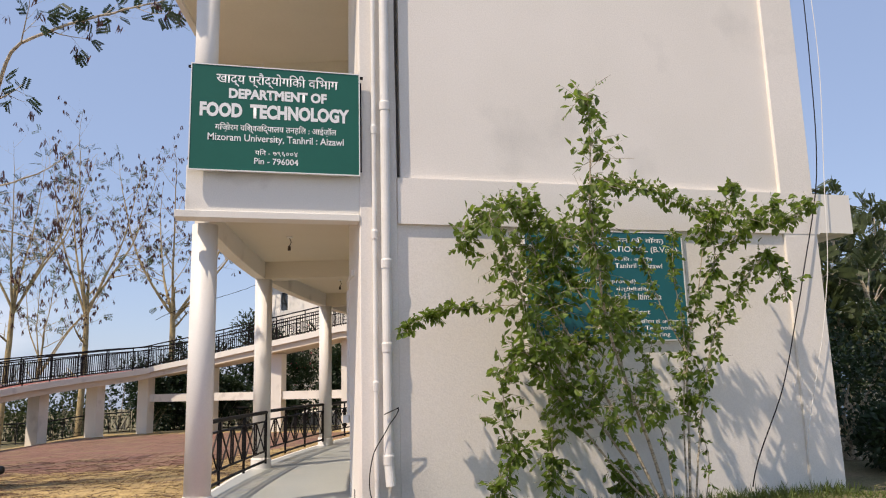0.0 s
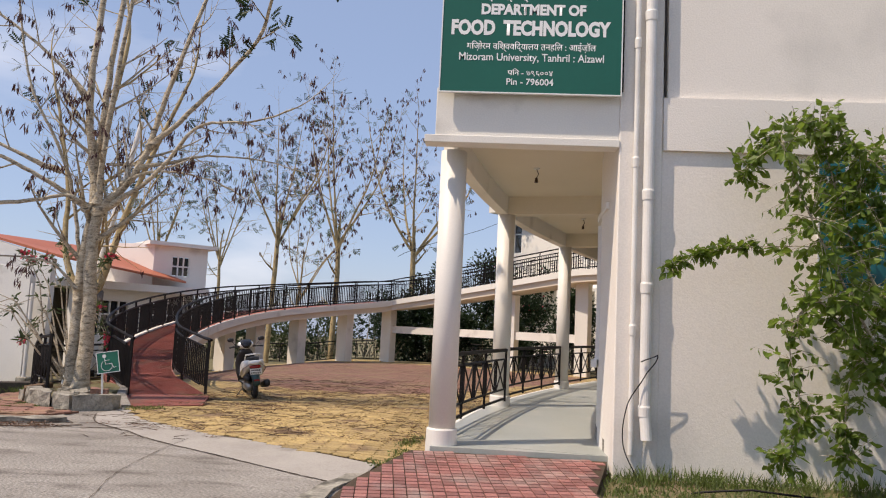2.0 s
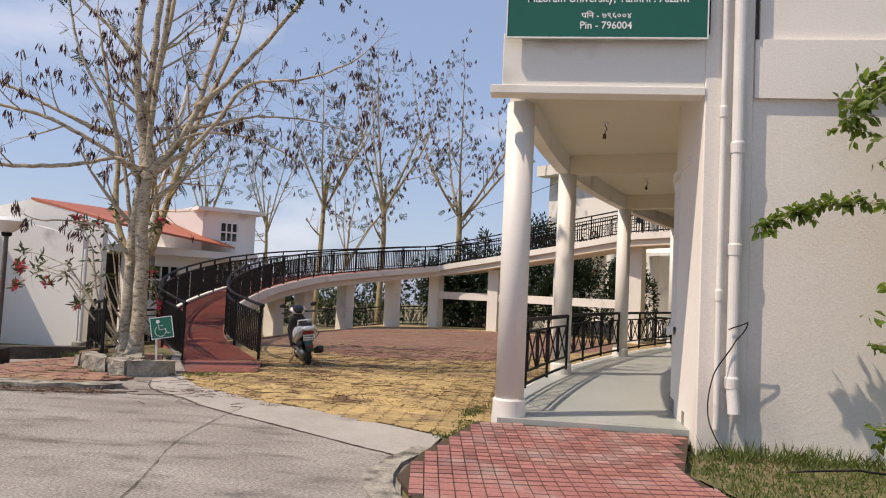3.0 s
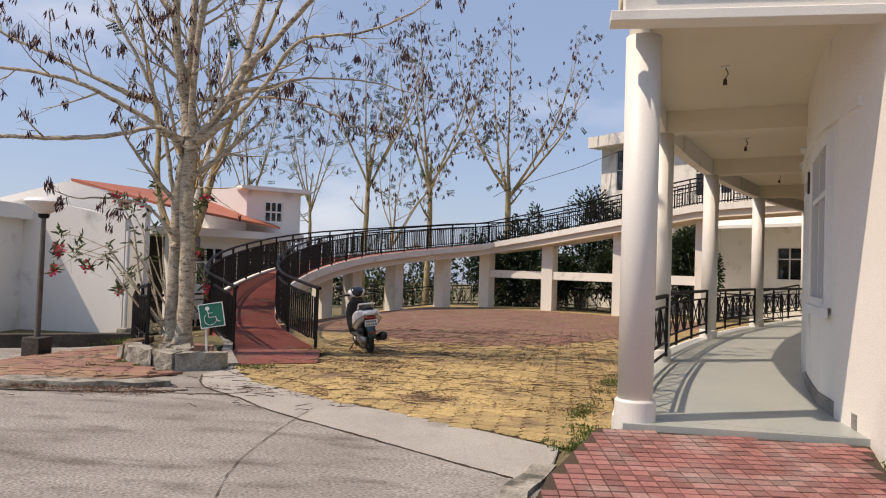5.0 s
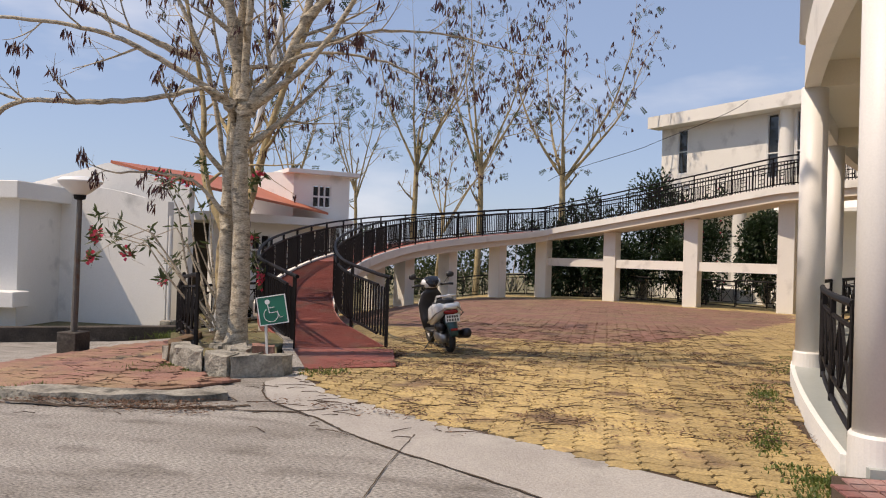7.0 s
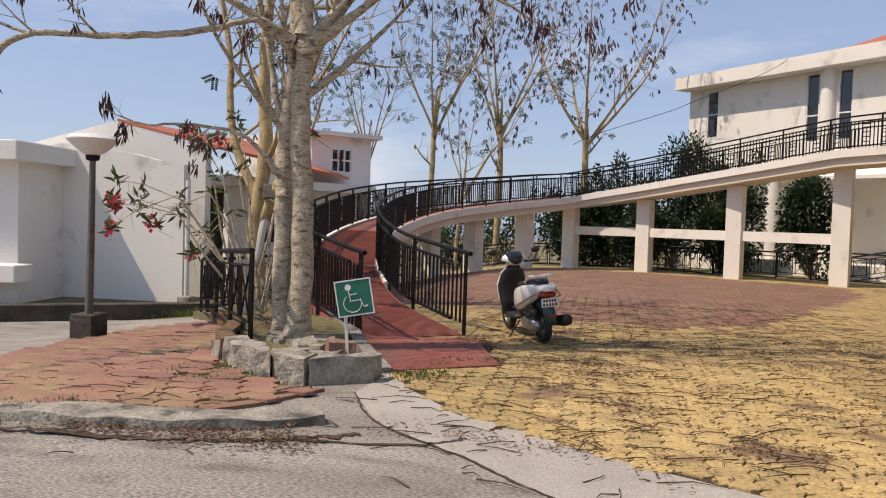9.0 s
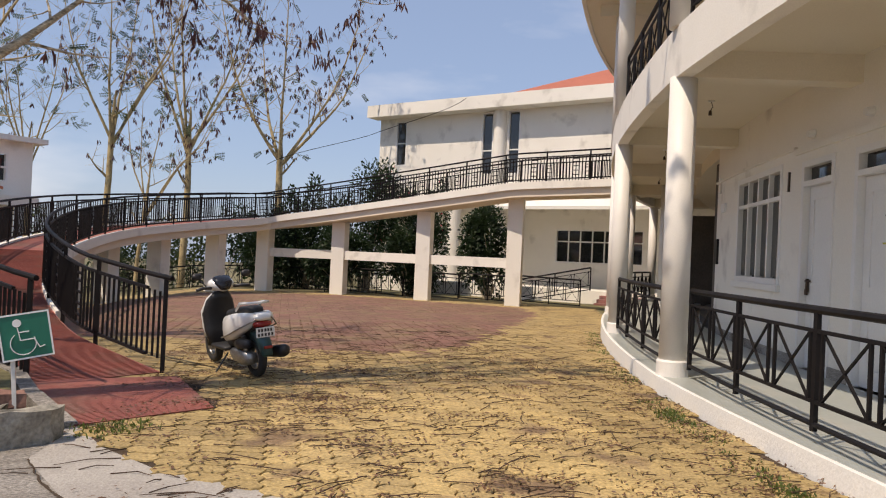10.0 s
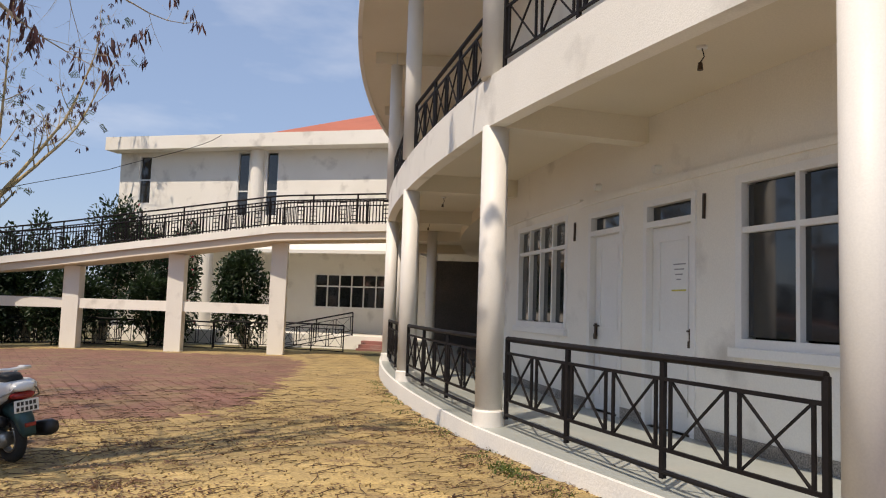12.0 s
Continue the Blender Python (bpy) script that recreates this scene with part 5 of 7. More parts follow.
block("loose_stone", [(-6.0, 3.75), (-5.8, 3.85), (-5.95, 4.1), (-6.2, 4.0)], 0.16, "grey broken rock by the tree")
sheet("tree_bed", [(-5.2, 2.85), (-5.5, 2.5), (-5.95, 2.62), (-6.6, 3.05), (-6.95, 3.6), (-7.3, 4.6), (-8.0, 6.0), (-9.4, 8.0), (-11.0, 9.8), (-11.0, 12), (-9.6, 12), (-8.9, 10), (-7.7, 7.8), (-6.7, 6.3), (-6.0, 5.0), (-5.75, 4.0)],
      lambda x, y: 0.14, M_SOIL, 0.5, 0.5, label="raised earth bed of the trees with dead leaves", category="ground")
M_MOSS = mat("orange_brown_mossy_wall", (0.22, 0.12, 0.05), (0.13, 0.09, 0.05), 3, 0.95, 0.8, 30, stain=(0.07, 0.07, 0.04), stain_scale=4, fine=0.4)
bm = bmesh.new()
wpts = [np.array(p) for p in ((-6.62, 3.02), (-7.0, 3.6), (-7.35, 4.5), (-8.1, 6.0), (-9.5, 8.0))]
sweep(bm, [p + np.array([-0.1, -0.03]) for p in wpts], [p + np.array([0.06, 0.04]) for p in wpts], [gz(*p) + 0.24 for p in wpts], [gz(*p) - 0.2 for p in wpts])
tagged(part("bed_wall", bm, M_MOSS), "mossy orange-brown low wall of the bed", "wall", kind="structure")
rng = random.Random(14)
for k in range(9):
    x, y, w = -5.45 - 0.14 * k + rng.uniform(-0.05, 0.05), 2.62 + 0.13 * k + rng.uniform(0.0, 0.3), rng.uniform(0.05, 0.11)
    block("loose_stone", [(x - w, y - w * 0.6), (x + w * 0.8, y - w), (x + w, y + w * 0.7), (x - w * 0.7, y + w)], 0.17 + rng.uniform(0, 0.06), "small grey piece of rubble on the earth bed")
block("red_brick", [(-5.55, 2.85), (-5.3, 2.95), (-5.38, 3.15), (-5.65, 3.05)], 0.3, "red paver piece lying on the bed")
bpy.data.objects["red_brick"].children[0].data.materials[0] = M_BRICKRED

# garden fence panel by the tree
x_railing((-6.68, 3.55, 0.12), (-8.7, 6.5, -0.05), 0.12, 0.98, "garden_railing", 2, "garden railings")
x_railing((-8.75, 6.6, 0.0), (-10.6, 9.4, -0.4), 0.0, 0.98, "garden_railing", 2, "garden railings")
x_railing((-10.6, 9.6, -0.4), (-10.2, 13.5, -0.4), -0.4, 0.98, "garden_railing", 2, "garden railings")
for k in range(6):
    a, b = (-12 + 2.2 * k, 33.2 - 0.15 * k), (-12 + 2.2 * k + 2.1, 33.2 - 0.15 * (k + 1))
    x_railing((*a, gz(*a)), (*b, gz(*b)), gz(*a), 1.0, "boundary_railing", 2, "boundary railings")

# wheelchair sign
ob = thing("wheelchair_sign", "small green board with a white wheelchair symbol on a stake", "sign")
HSG = frame_at((-5.45, 2.88), (-5.13, 2.97))
HSG = HSG @ Matrix.Translation((0, 0, 0.53)) @ Matrix.Rotation(radians(-10), 4, "Y")
M_HGREEN = mat("green_sign_paint", (0.01, 0.16, 0.10), (0.01, 0.14, 0.09), 2, 0.45, 0, 20, fine=0.04)
bm = bmesh.new()
box(bm, 0, 0.345, -0.012, 0, 0, 0.345, HSG)
part("panel", bm, M_HGREEN, ob)
bm = bmesh.new()
for q in ((0, 0.345, 0.333, 0.345), (0, 0.345, 0, 0.012), (0, 0.012, 0.012, 0.333), (0.333, 0.345, 0.012, 0.333)):
    box(bm, q[0], q[1], 0.001, 0.004, q[2], q[3], HSG)
part("border", bm, M_LETTER, ob)
bm = bmesh.new()
tube(bm, [HSG @ Vector((0.125, 0.001, 0.275)), HSG @ Vector((0.125, 0.005, 0.275))], 0.03, 14)
ring = [(0.15 + 0.085 * math.cos(a), 0.12 + 0.085 * math.sin(a)) for a in np.linspace(radians(125), radians(385), 14)]
for a, b in zip(ring, ring[1:]):
    bar(bm, HSG @ Vector((a[0], 0.004, a[1])), HSG @ Vector((b[0], 0.004, b[1])), 0.02, 0.006)
for a, b in (((0.125, 0.24), (0.135, 0.145)), ((0.13, 0.205), (0.2, 0.205)), ((0.13, 0.145), (0.225, 0.145)), ((0.225, 0.145), (0.255, 0.075)), ((0.255, 0.075), (0.29, 0.085))):
    bar(bm, HSG @ Vector((a[0], 0.004, a[1])), HSG @ Vector((b[0], 0.004, b[1])), 0.026, 0.006)
part("symbol", bm, M_LETTER, ob, "white wheelchair symbol")
bm = bmesh.new()
bar(bm, (-5.36, 2.94, 0.0), (-5.42, 2.93, 0.8), 0.028)
part("stake", bm, M_PIPE, ob)

# flood light on the trunk and leaning pole with a board
ob = thing("flood_light", "grey flood light clamped near the trunk", "lamp", (-8.65, 8.4, 1.9), radians(200))
bm = bmesh.new()
box(bm, -0.2, 0.2, -0.08, 0.08, -0.13, 0.13, Matrix.Rotation(radians(15), 4, "X"), 0.02)
part("housing", bm, M_POST, ob)
bm = bmesh.new()
bar(bm, (0, 0, 0), (0.3, 0, 0.05), 0.03)
part("arm", bm, M_POST, ob)
ob = thing("leaning_pole", "leaning grey pole with a wooden crosspiece on top", "pole")
bm = bmesh.new()
tube(bm, [(-9.2, 8.35, -0.5), (-8.5, 8.6, 3.6), (-8.05, 8.8, 6.3)], [0.08, 0.07, 0.06], 10)
part("pole", bm, M_PIPE, ob)
bm = bmesh.new()
bar(bm, (-8.75, 8.6, 5.15), (-7.75, 8.8, 5.2), 0.14, 0.05)
part("crosspiece", bm, M_BARK, ob)


# ---- scooter ----
def loft(bm, rings, sides=14, power=2.6):
    """Skin over rounded sections: (x, y, z, half width, half height, tilt)."""
    out = []
    for x, y, z, hw, hh, tilt in rings:
        row = []
        for k in range(sides):
            a = 2 * math.pi * k / sides
            c, s = math.cos(a), math.sin(a)
            u = math.copysign(abs(c) ** (2 / power), c) * hw
            v = math.copysign(abs(s) ** (2 / power), s) * hh
            row.append(bm.verts.new((x - v * math.sin(tilt), y + u, z + v * math.cos(tilt))))
        out.append(row)
    for a, b in zip(out, out[1:]):
        for k in range(sides):
            bm.faces.new((a[k], a[(k + 1) % sides], b[(k + 1) % sides], b[k]))
    bm.faces.new(out[0][::-1])
    bm.faces.new(out[-1])
    bmesh.ops.recalc_face_normals(bm, faces=bm.faces)
    return bm


def torus(bm, c, R, r, n=28, k=10, flat=1.0):
    rows = []
    for i in range(n):
        a = 2 * math.pi * i / n
        rows.append([bm.verts.new((c[0] + (R + r * math.cos(b)) * math.cos(a), c[1] + r * flat * math.sin(b), c[2] + (R + r * math.cos(b)) * math.sin(a))) for b in [2 * math.pi * j / k for j in range(k)]])
    for i in range(n):
        for j in range(k):
            bm.faces.new((rows[i][j], rows[(i + 1) % n][j], rows[(i + 1) % n][(j + 1) % k], rows[i][(j + 1) % k]))


def make_scooter():
    silver = mat("pale_silver_enamel", (0.78, 0.78, 0.76), (0.73, 0.73, 0.71), 2, 0.25, 0, 20, metal=0.15, fine=0.03)
    blackp = mat("black_moulded_plastic", (0.018, 0.018, 0.02), (0.028, 0.028, 0.03), 5, 0.45, 0.05, 80)
    gloss = mat("gloss_black_enamel", (0.012, 0.013, 0.018), (0.015, 0.016, 0.022), 2, 0.12, 0, 20)
    seatm = mat("black_seat_vinyl", (0.022, 0.021, 0.02), (0.03, 0.029, 0.028), 8, 0.6, 0.15, 90)
    rubber = mat("tyre_rubber", (0.02, 0.02, 0.02), (0.035, 0.033, 0.03), 9, 0.85, 0.2, 60)
    alloy = mat("dull_alloy", (0.42, 0.41, 0.39), (0.3, 0.29, 0.28), 9, 0.4, 0.1, 60, metal=0.8)
    redl = mat("red_lamp_lens", (0.30, 0.02, 0.02), (0.25, 0.015, 0.015), 3, 0.2, 0, 20)
    teal = mat("dark_teal_enamel", (0.02, 0.07, 0.075), (0.02, 0.06, 0.065), 3, 0.3, 0, 20)
    h = math.atan2(0.89, -0.45)
    x, y = -3.98, 6.2
    ob = thing("scooter", "parked silver and black motor scooter on its side stand", "scooter", (x, y, gz(x, y) + 0.016))
    ob.matrix_world = Matrix.Translation((x, y, gz(x, y) + 0.016)) @ Matrix.Rotation(h, 4, "Z") @ Matrix.Rotation(radians(-6), 4, "X")

    def p(name, f, material, label="", parent=None, smooth=True):
        bm = bmesh.new()
        f(bm)
        o = part(name, bm, material, None, label, smooth=smooth)
        o.parent = parent or ob
        return o
    for nm, wx in (("rear_wheel", -0.62), ("front_wheel", 0.62)):
        t = p(nm, lambda bm: torus(bm, (wx, 0, 0.225), 0.175, 0.05, flat=0.95), rubber, "black rubber tyre")
        p("rim", lambda bm: torus(bm, (wx, 0, 0.225), 0.125, 0.012, flat=3.0), alloy, "grey rim", t)
        p("hub", lambda bm: tube(bm, [(wx, -0.06, 0.225), (wx, 0.06, 0.225)], [0.06, 0.06], 16), alloy, "grey hub", t, False)
    p("front_fender", lambda bm: loft(bm, [(0.36, 0, 0.36, 0.05, 0.03, 1.0), (0.46, 0, 0.46, 0.075, 0.045, 0.6), (0.62, 0, 0.50, 0.08, 0.045, 0), (0.78, 0, 0.42, 0.07, 0.035, -0.7), (0.85, 0, 0.30, 0.04, 0.02, -1.2)]), silver)
    p("leg_shield", lambda bm: loft(bm, [(0.33, 0, 0.27, 0.17, 0.035, 1.0), (0.40, 0, 0.45, 0.20, 0.05, 1.25), (0.42, 0, 0.65, 0.215, 0.06, 1.35), (0.38, 0, 0.82, 0.17, 0.065, 1.4), (0.33, 0, 0.93, 0.08, 0.06, 1.4)]), blackp, "black inner leg shield")
    p("front_apron", lambda bm: loft(bm, [(0.42, 0, 0.30, 0.15, 0.035, 1.1), (0.49, 0, 0.48, 0.19, 0.055, 1.25), (0.50, 0, 0.68, 0.20, 0.07, 1.35), (0.45, 0, 0.84, 0.14, 0.06, 1.45), (0.40, 0, 0.92, 0.06, 0.04, 1.45)]), silver)
    p("handlebar_cover", lambda bm: loft(bm, [(0.20, 0, 0.97, 0.07, 0.045, 0.5), (0.26, 0, 1.0, 0.15, 0.07, 0.5), (0.34, 0, 1.02, 0.165, 0.085, 0.4), (0.42, 0, 1.0, 0.12, 0.08, 0.2), (0.47, 0, 0.97, 0.06, 0.05, 0)]), silver)
    p("instrument_visor", lambda bm: loft(bm, [(0.17, 0, 0.97, 0.06, 0.03, 0.7), (0.22, 0, 1.03, 0.11, 0.045, 0.7), (0.29, 0, 1.085, 0.115, 0.045, 0.5), (0.35, 0, 1.1, 0.06, 0.02, 0.3)]), gloss, "glossy dark instrument cover")
    for s in (-1, 1):
        p("grip", lambda bm: tube(bm, [(0.27, s * 0.14, 0.98), (0.24, s * 0.25, 0.985), (0.2, s * 0.34, 0.975)], [0.02, 0.02, 0.019], 10), blackp)
        p("brake_lever", lambda bm: tube(bm, [(0.33, s * 0.15, 0.98), (0.32, s * 0.26, 0.97), (0.27, s * 0.33, 0.965)], 0.007, 6), alloy)
        p("mirror", lambda bm: loft(bm, [(0.24, s * 0.31, 1.13, 0.03, 0.02, 0), (0.255, s * 0.31, 1.13, 0.065, 0.045, 0), (0.275, s * 0.31, 1.13, 0.05, 0.03, 0)]), blackp)
        p("mirror_stalk", lambda bm: tube(bm, [(0.27, s * 0.2, 1.0), (0.27, s * 0.28, 1.09)], 0.006, 6), blackp)
        p("side_panel", lambda bm: loft(bm, [(-0.04, s * 0.11, 0.50, 0.03, 0.08, 0), (-0.18, s * 0.14, 0.53, 0.065, 0.15, 0), (-0.42, s * 0.15, 0.58, 0.08, 0.155, 0.1), (-0.64, s * 0.135, 0.64, 0.07, 0.12, 0.15), (-0.82, s * 0.1, 0.69, 0.04, 0.065, 0.2)]), silver)
        p("guard_bar", lambda bm: tube(bm, [(-0.12, s * 0.2, 0.42), (-0.3, s * 0.23, 0.46), (-0.72, s * 0.22, 0.6), (-0.86, s * 0.12, 0.68), (-0.86, s * 0.05, 0.74)], 0.009, 6), alloy, "bright tubular guard")
    p("floorboard", lambda bm: box(bm, -0.1, 0.38, -0.16, 0.16, 0.25, 0.30, bevel=0.015), blackp)
    p("seat_base", lambda bm: loft(bm, [(-0.05, 0, 0.42, 0.10, 0.16, 0), (-0.2, 0, 0.5, 0.12, 0.17, 0), (-0.5, 0, 0.56, 0.12, 0.15, 0), (-0.72, 0, 0.64, 0.09, 0.09, 0)]), blackp)
    p("seat", lambda bm: loft(bm, [(0.0, 0, 0.66, 0.06, 0.035, 0), (-0.08, 0, 0.69, 0.11, 0.055, 0), (-0.3, 0, 0.715, 0.135, 0.05, 0.05), (-0.42, 0, 0.75, 0.13, 0.055, 0.15), (-0.62, 0, 0.775, 0.115, 0.05, 0.05), (-0.72, 0, 0.77, 0.07, 0.03, 0)]), seatm)
    p("tail_cover", lambda bm: loft(bm, [(-0.6, 0, 0.68, 0.15, 0.06, 0.1), (-0.74, 0, 0.705, 0.14, 0.055, 0.1), (-0.86, 0, 0.71, 0.10, 0.04, 0.1), (-0.9, 0, 0.70, 0.06, 0.02, 0.1)]), silver)
    p("grab_rail", lambda bm: tube(bm, [(-0.42, 0.13, 0.76), (-0.55, 0.135, 0.85), (-0.78, 0.1, 0.87), (-0.82, 0.0, 0.875), (-0.78, -0.1, 0.87), (-0.55, -0.135, 0.85), (-0.42, -0.13, 0.76)], 0.016, 8), silver, "silver grab rail")
    p("tail_lamp", lambda bm: loft(bm, [(-0.78, 0, 0.63, 0.12, 0.035, 0), (-0.86, 0, 0.635, 0.10, 0.035, 0), (-0.89, 0, 0.635, 0.06, 0.02, 0)]), redl, "dark red tail lamp")
    p("rear_mudguard", lambda bm: loft(bm, [(-0.66, 0, 0.5, 0.09, 0.07, 0.2), (-0.8, 0, 0.48, 0.085, 0.09, 0.3), (-0.88, 0, 0.38, 0.07, 0.09, 0.5), (-0.93, 0, 0.29, 0.06, 0.03, 0.8)]), teal, "dark teal rear mudguard")
    pl = p("number_plate", lambda bm: box(bm, -0.9, -0.885, -0.11, 0.11, 0.49, 0.6, Matrix.Translation((0, 0, 0)), 0.004), M_PAPER, "white number plate", None, False)
    for z0, z1, xs in ((0.55, 0.59, (-0.08, -0.045, -0.01, 0.03, 0.065)), (0.5, 0.54, (-0.09, -0.05, -0.01, 0.03, 0.07))):
        for q in xs:
            p("character", lambda bm: box(bm, -0.9015, -0.9, q, q + 0.024, z0 + 0.003, z1 - 0.003), blackp, "dark mark", pl, False)
    p("reflector", lambda bm: box(bm, -0.955, -0.94, -0.05, 0.05, 0.365, 0.40, bevel=0.004), redl, "red reflector", None, False)
    p("engine", lambda bm: loft(bm, [(-0.2, 0.07, 0.25, 0.07, 0.05, 0), (-0.35, 0.09, 0.25, 0.09, 0.09, 0), (-0.6, 0.1, 0.235, 0.07, 0.09, 0), (-0.72, 0.09, 0.23, 0.05, 0.06, 0)]), alloy, "grey engine casing")
    p("air_filter", lambda bm: loft(bm, [(-0.42, 0.13, 0.38, 0.05, 0.04, 0), (-0.55, 0.14, 0.4, 0.06, 0.065, 0), (-0.72, 0.12, 0.4, 0.04, 0.05, 0)]), blackp)
    p("muffler", lambda bm: loft(bm, [(-0.3, -0.17, 0.24, 0.025, 0.025, 0), (-0.5, -0.19, 0.25, 0.055, 0.06, 0), (-0.9, -0.2, 0.31, 0.065, 0.075, 0), (-0.97, -0.2, 0.32, 0.05, 0.055, 0)]), blackp, "black exhaust muffler")
    p("side_stand", lambda bm: tube(bm, [(-0.05, 0.1, 0.22), (-0.1, 0.27, 0.03), (-0.16, 0.31, 0.025)], 0.011, 6), blackp)
    p("shock_absorber", lambda bm: tube(bm, [(-0.62, 0.11, 0.25), (-0.55, 0.11, 0.48)], 0.03, 10), alloy)
    p("fork", lambda bm: tube(bm, [(0.62, 0.07, 0.225), (0.44, 0.05, 0.75)], 0.02, 8), blackp)


make_scooter()


# ---- plants ----
class Soup:
    """Vertices and faces gathered fast for leaves and twigs."""

    def __init__(self):
        self.v, self.f = [], []

    def leaf(self, p, d, n, L, W, fold=0.25):
        d = d.normalized()
        s = d.cross(n)
        if s.length < 1e-3:
            s = d.orthogonal()
        s.normalize()
        u = s.cross(d)
        k = len(self.v)
        self.v += [p, p + d * L * 0.4 + s * W + u * W * fold, p + d * L * 0.75 + s * W * 0.6 + u * W * fold * 0.6, p + d * L,
                   p + d * L * 0.75 - s * W * 0.6 + u * W * fold * 0.6, p + d * L * 0.4 - s * W + u * W * fold]
        self.f += [(k, k + 1, k + 2, k + 3), (k, k + 3, k + 4, k + 5)]

    def blade(self, p, d, n, L, W):
        d = d.normalized()
        s = d.cross(n)
        if s.length < 1e-3:
            s = d.orthogonal()
        s.normalize()
        k = len(self.v)
        self.v += [p - s * W * 0.4, p + s * W * 0.4, p + d * L * 0.6 + s * W, p + d * L, p + d * L * 0.6 - s * W]
        self.f += [(k, k + 1, k + 2, k + 3, k + 4)]

    def tube(self, pts, radii, sides=5):
        ref, prev = None, None
        for i, p in enumerate(pts):
            d = (pts[min(i + 1, len(pts) - 1)] - pts[max(i - 1, 0)])
            d = d.normalized() if d.length > 1e-6 else Vector((0, 0, 1))
            if ref is None:
                ref = d.orthogonal().normalized()
            u = ref - d * ref.dot(d)
            u = u.normalized() if u.length > 1e-5 else d.orthogonal().normalized()
            ref = u
            w = d.cross(u)
            k = len(self.v)
            self.v += [p + (u * math.cos(a) + w * math.sin(a)) * radii[i] for a in [2 * math.pi * q / sides for q in range(sides)]]
            if prev is not None:
                self.f += [(prev + q, prev + (q + 1) % sides, k + (q + 1) % sides, k + q) for q in range(sides)]
            prev = k

    def make(self, name, material, parent=None, label="", kind="", smooth=False):
        me = bpy.data.meshes.new(name)
        inv = parent.matrix_world.inverted() if parent else Matrix()
        me.from_pydata([tuple(inv @ Vector(p)) for p in self.v], [], self.f)
        me.materials.append(material)
        if smooth:
            me.polygons.foreach_set("use_smooth", [True] * len(me.polygons))
        ob = new(name, me)
        ob.parent = parent
        return tagged(ob, label=label, kind=kind)


def rvec(rng, up=0.0):
    v = Vector((rng.gauss(0, 1), rng.gauss(0, 1), rng.gauss(0, 1) + up))
    return v.normalized()


def limb(soup, rng, p, d, L, r, level, maxlevel, tips, droop=0.0, spread=0.7, kids=(4, 3, 3, 2), up=0.12, wig=0.16):
    n = max(4, int(L / (0.35 if level else 0.5)))
    pts, rad = [p.copy()], [r]
    d = d.normalized()
    q = p.copy()
    for i in range(n):
        d = (d + rvec(rng) * wig + Vector((0, 0, up * (1 if level < 2 else 0.3) - droop))).normalized()
        q = q + d * L / n
        pts.append(q.copy())
        rad.append(r * (1 - 0.72 * (i + 1) / n))
    soup.tube(pts, rad, 8 if level == 0 else (6 if level == 1 else (4 if level == 2 else 3)))
    if level >= maxlevel:
        tips.append((pts[-1], d.copy()))
        tips.append((pts[len(pts) // 2], d.copy()))
        return pts
    k = kids[min(level, len(kids) - 1)]
    for i in range(k):
        f = 0.35 + 0.62 * (i + rng.random() * 0.6) / k
        j = min(len(pts) - 2, int(f * (len(pts) - 1)))
        dd = (pts[j + 1] - pts[j]).normalized()
        side = (rvec(rng) - dd * rvec(rng).dot(dd))
        side = (side - dd * side.dot(dd)).normalized()
        nd = (dd * (1 - spread * 0.5) + side * spread).normalized()
        limb(soup, rng, pts[j], nd, L * rng.uniform(0.45, 0.7), rad[j] * 0.62, level + 1, maxlevel, tips, droop, spread, kids, up, wig)
    tips.append((pts[-1], d.copy()))
    return pts


def pinnate(soup, rng, p, d, n=8, L=0.07, W=0.014, span=0.25):
    """A small feather leaf."""
    d = (d + rvec(rng) * 0.7 + Vector((0, 0, -0.25))).normalized()
    s = d.cross(rvec(rng)).normalized()
    up = s.cross(d)
    for i in range(n):
        q = p + d * span * (i + 1) / n
        for e in (-1, 1):
            soup.leaf(q, s * e + d * 0.4 + Vector((0, 0, -0.2)), up, L, W, 0.1)


def pods(soup, rng, p, n=5, L=0.16, W=0.014):
    for i in range(n):
        soup.blade(p + rvec(rng) * 0.05, Vector((rng.gauss(0, 0.3), rng.gauss(0, 0.3), -1)), rvec(rng), L * rng.uniform(0.7, 1.2), W)


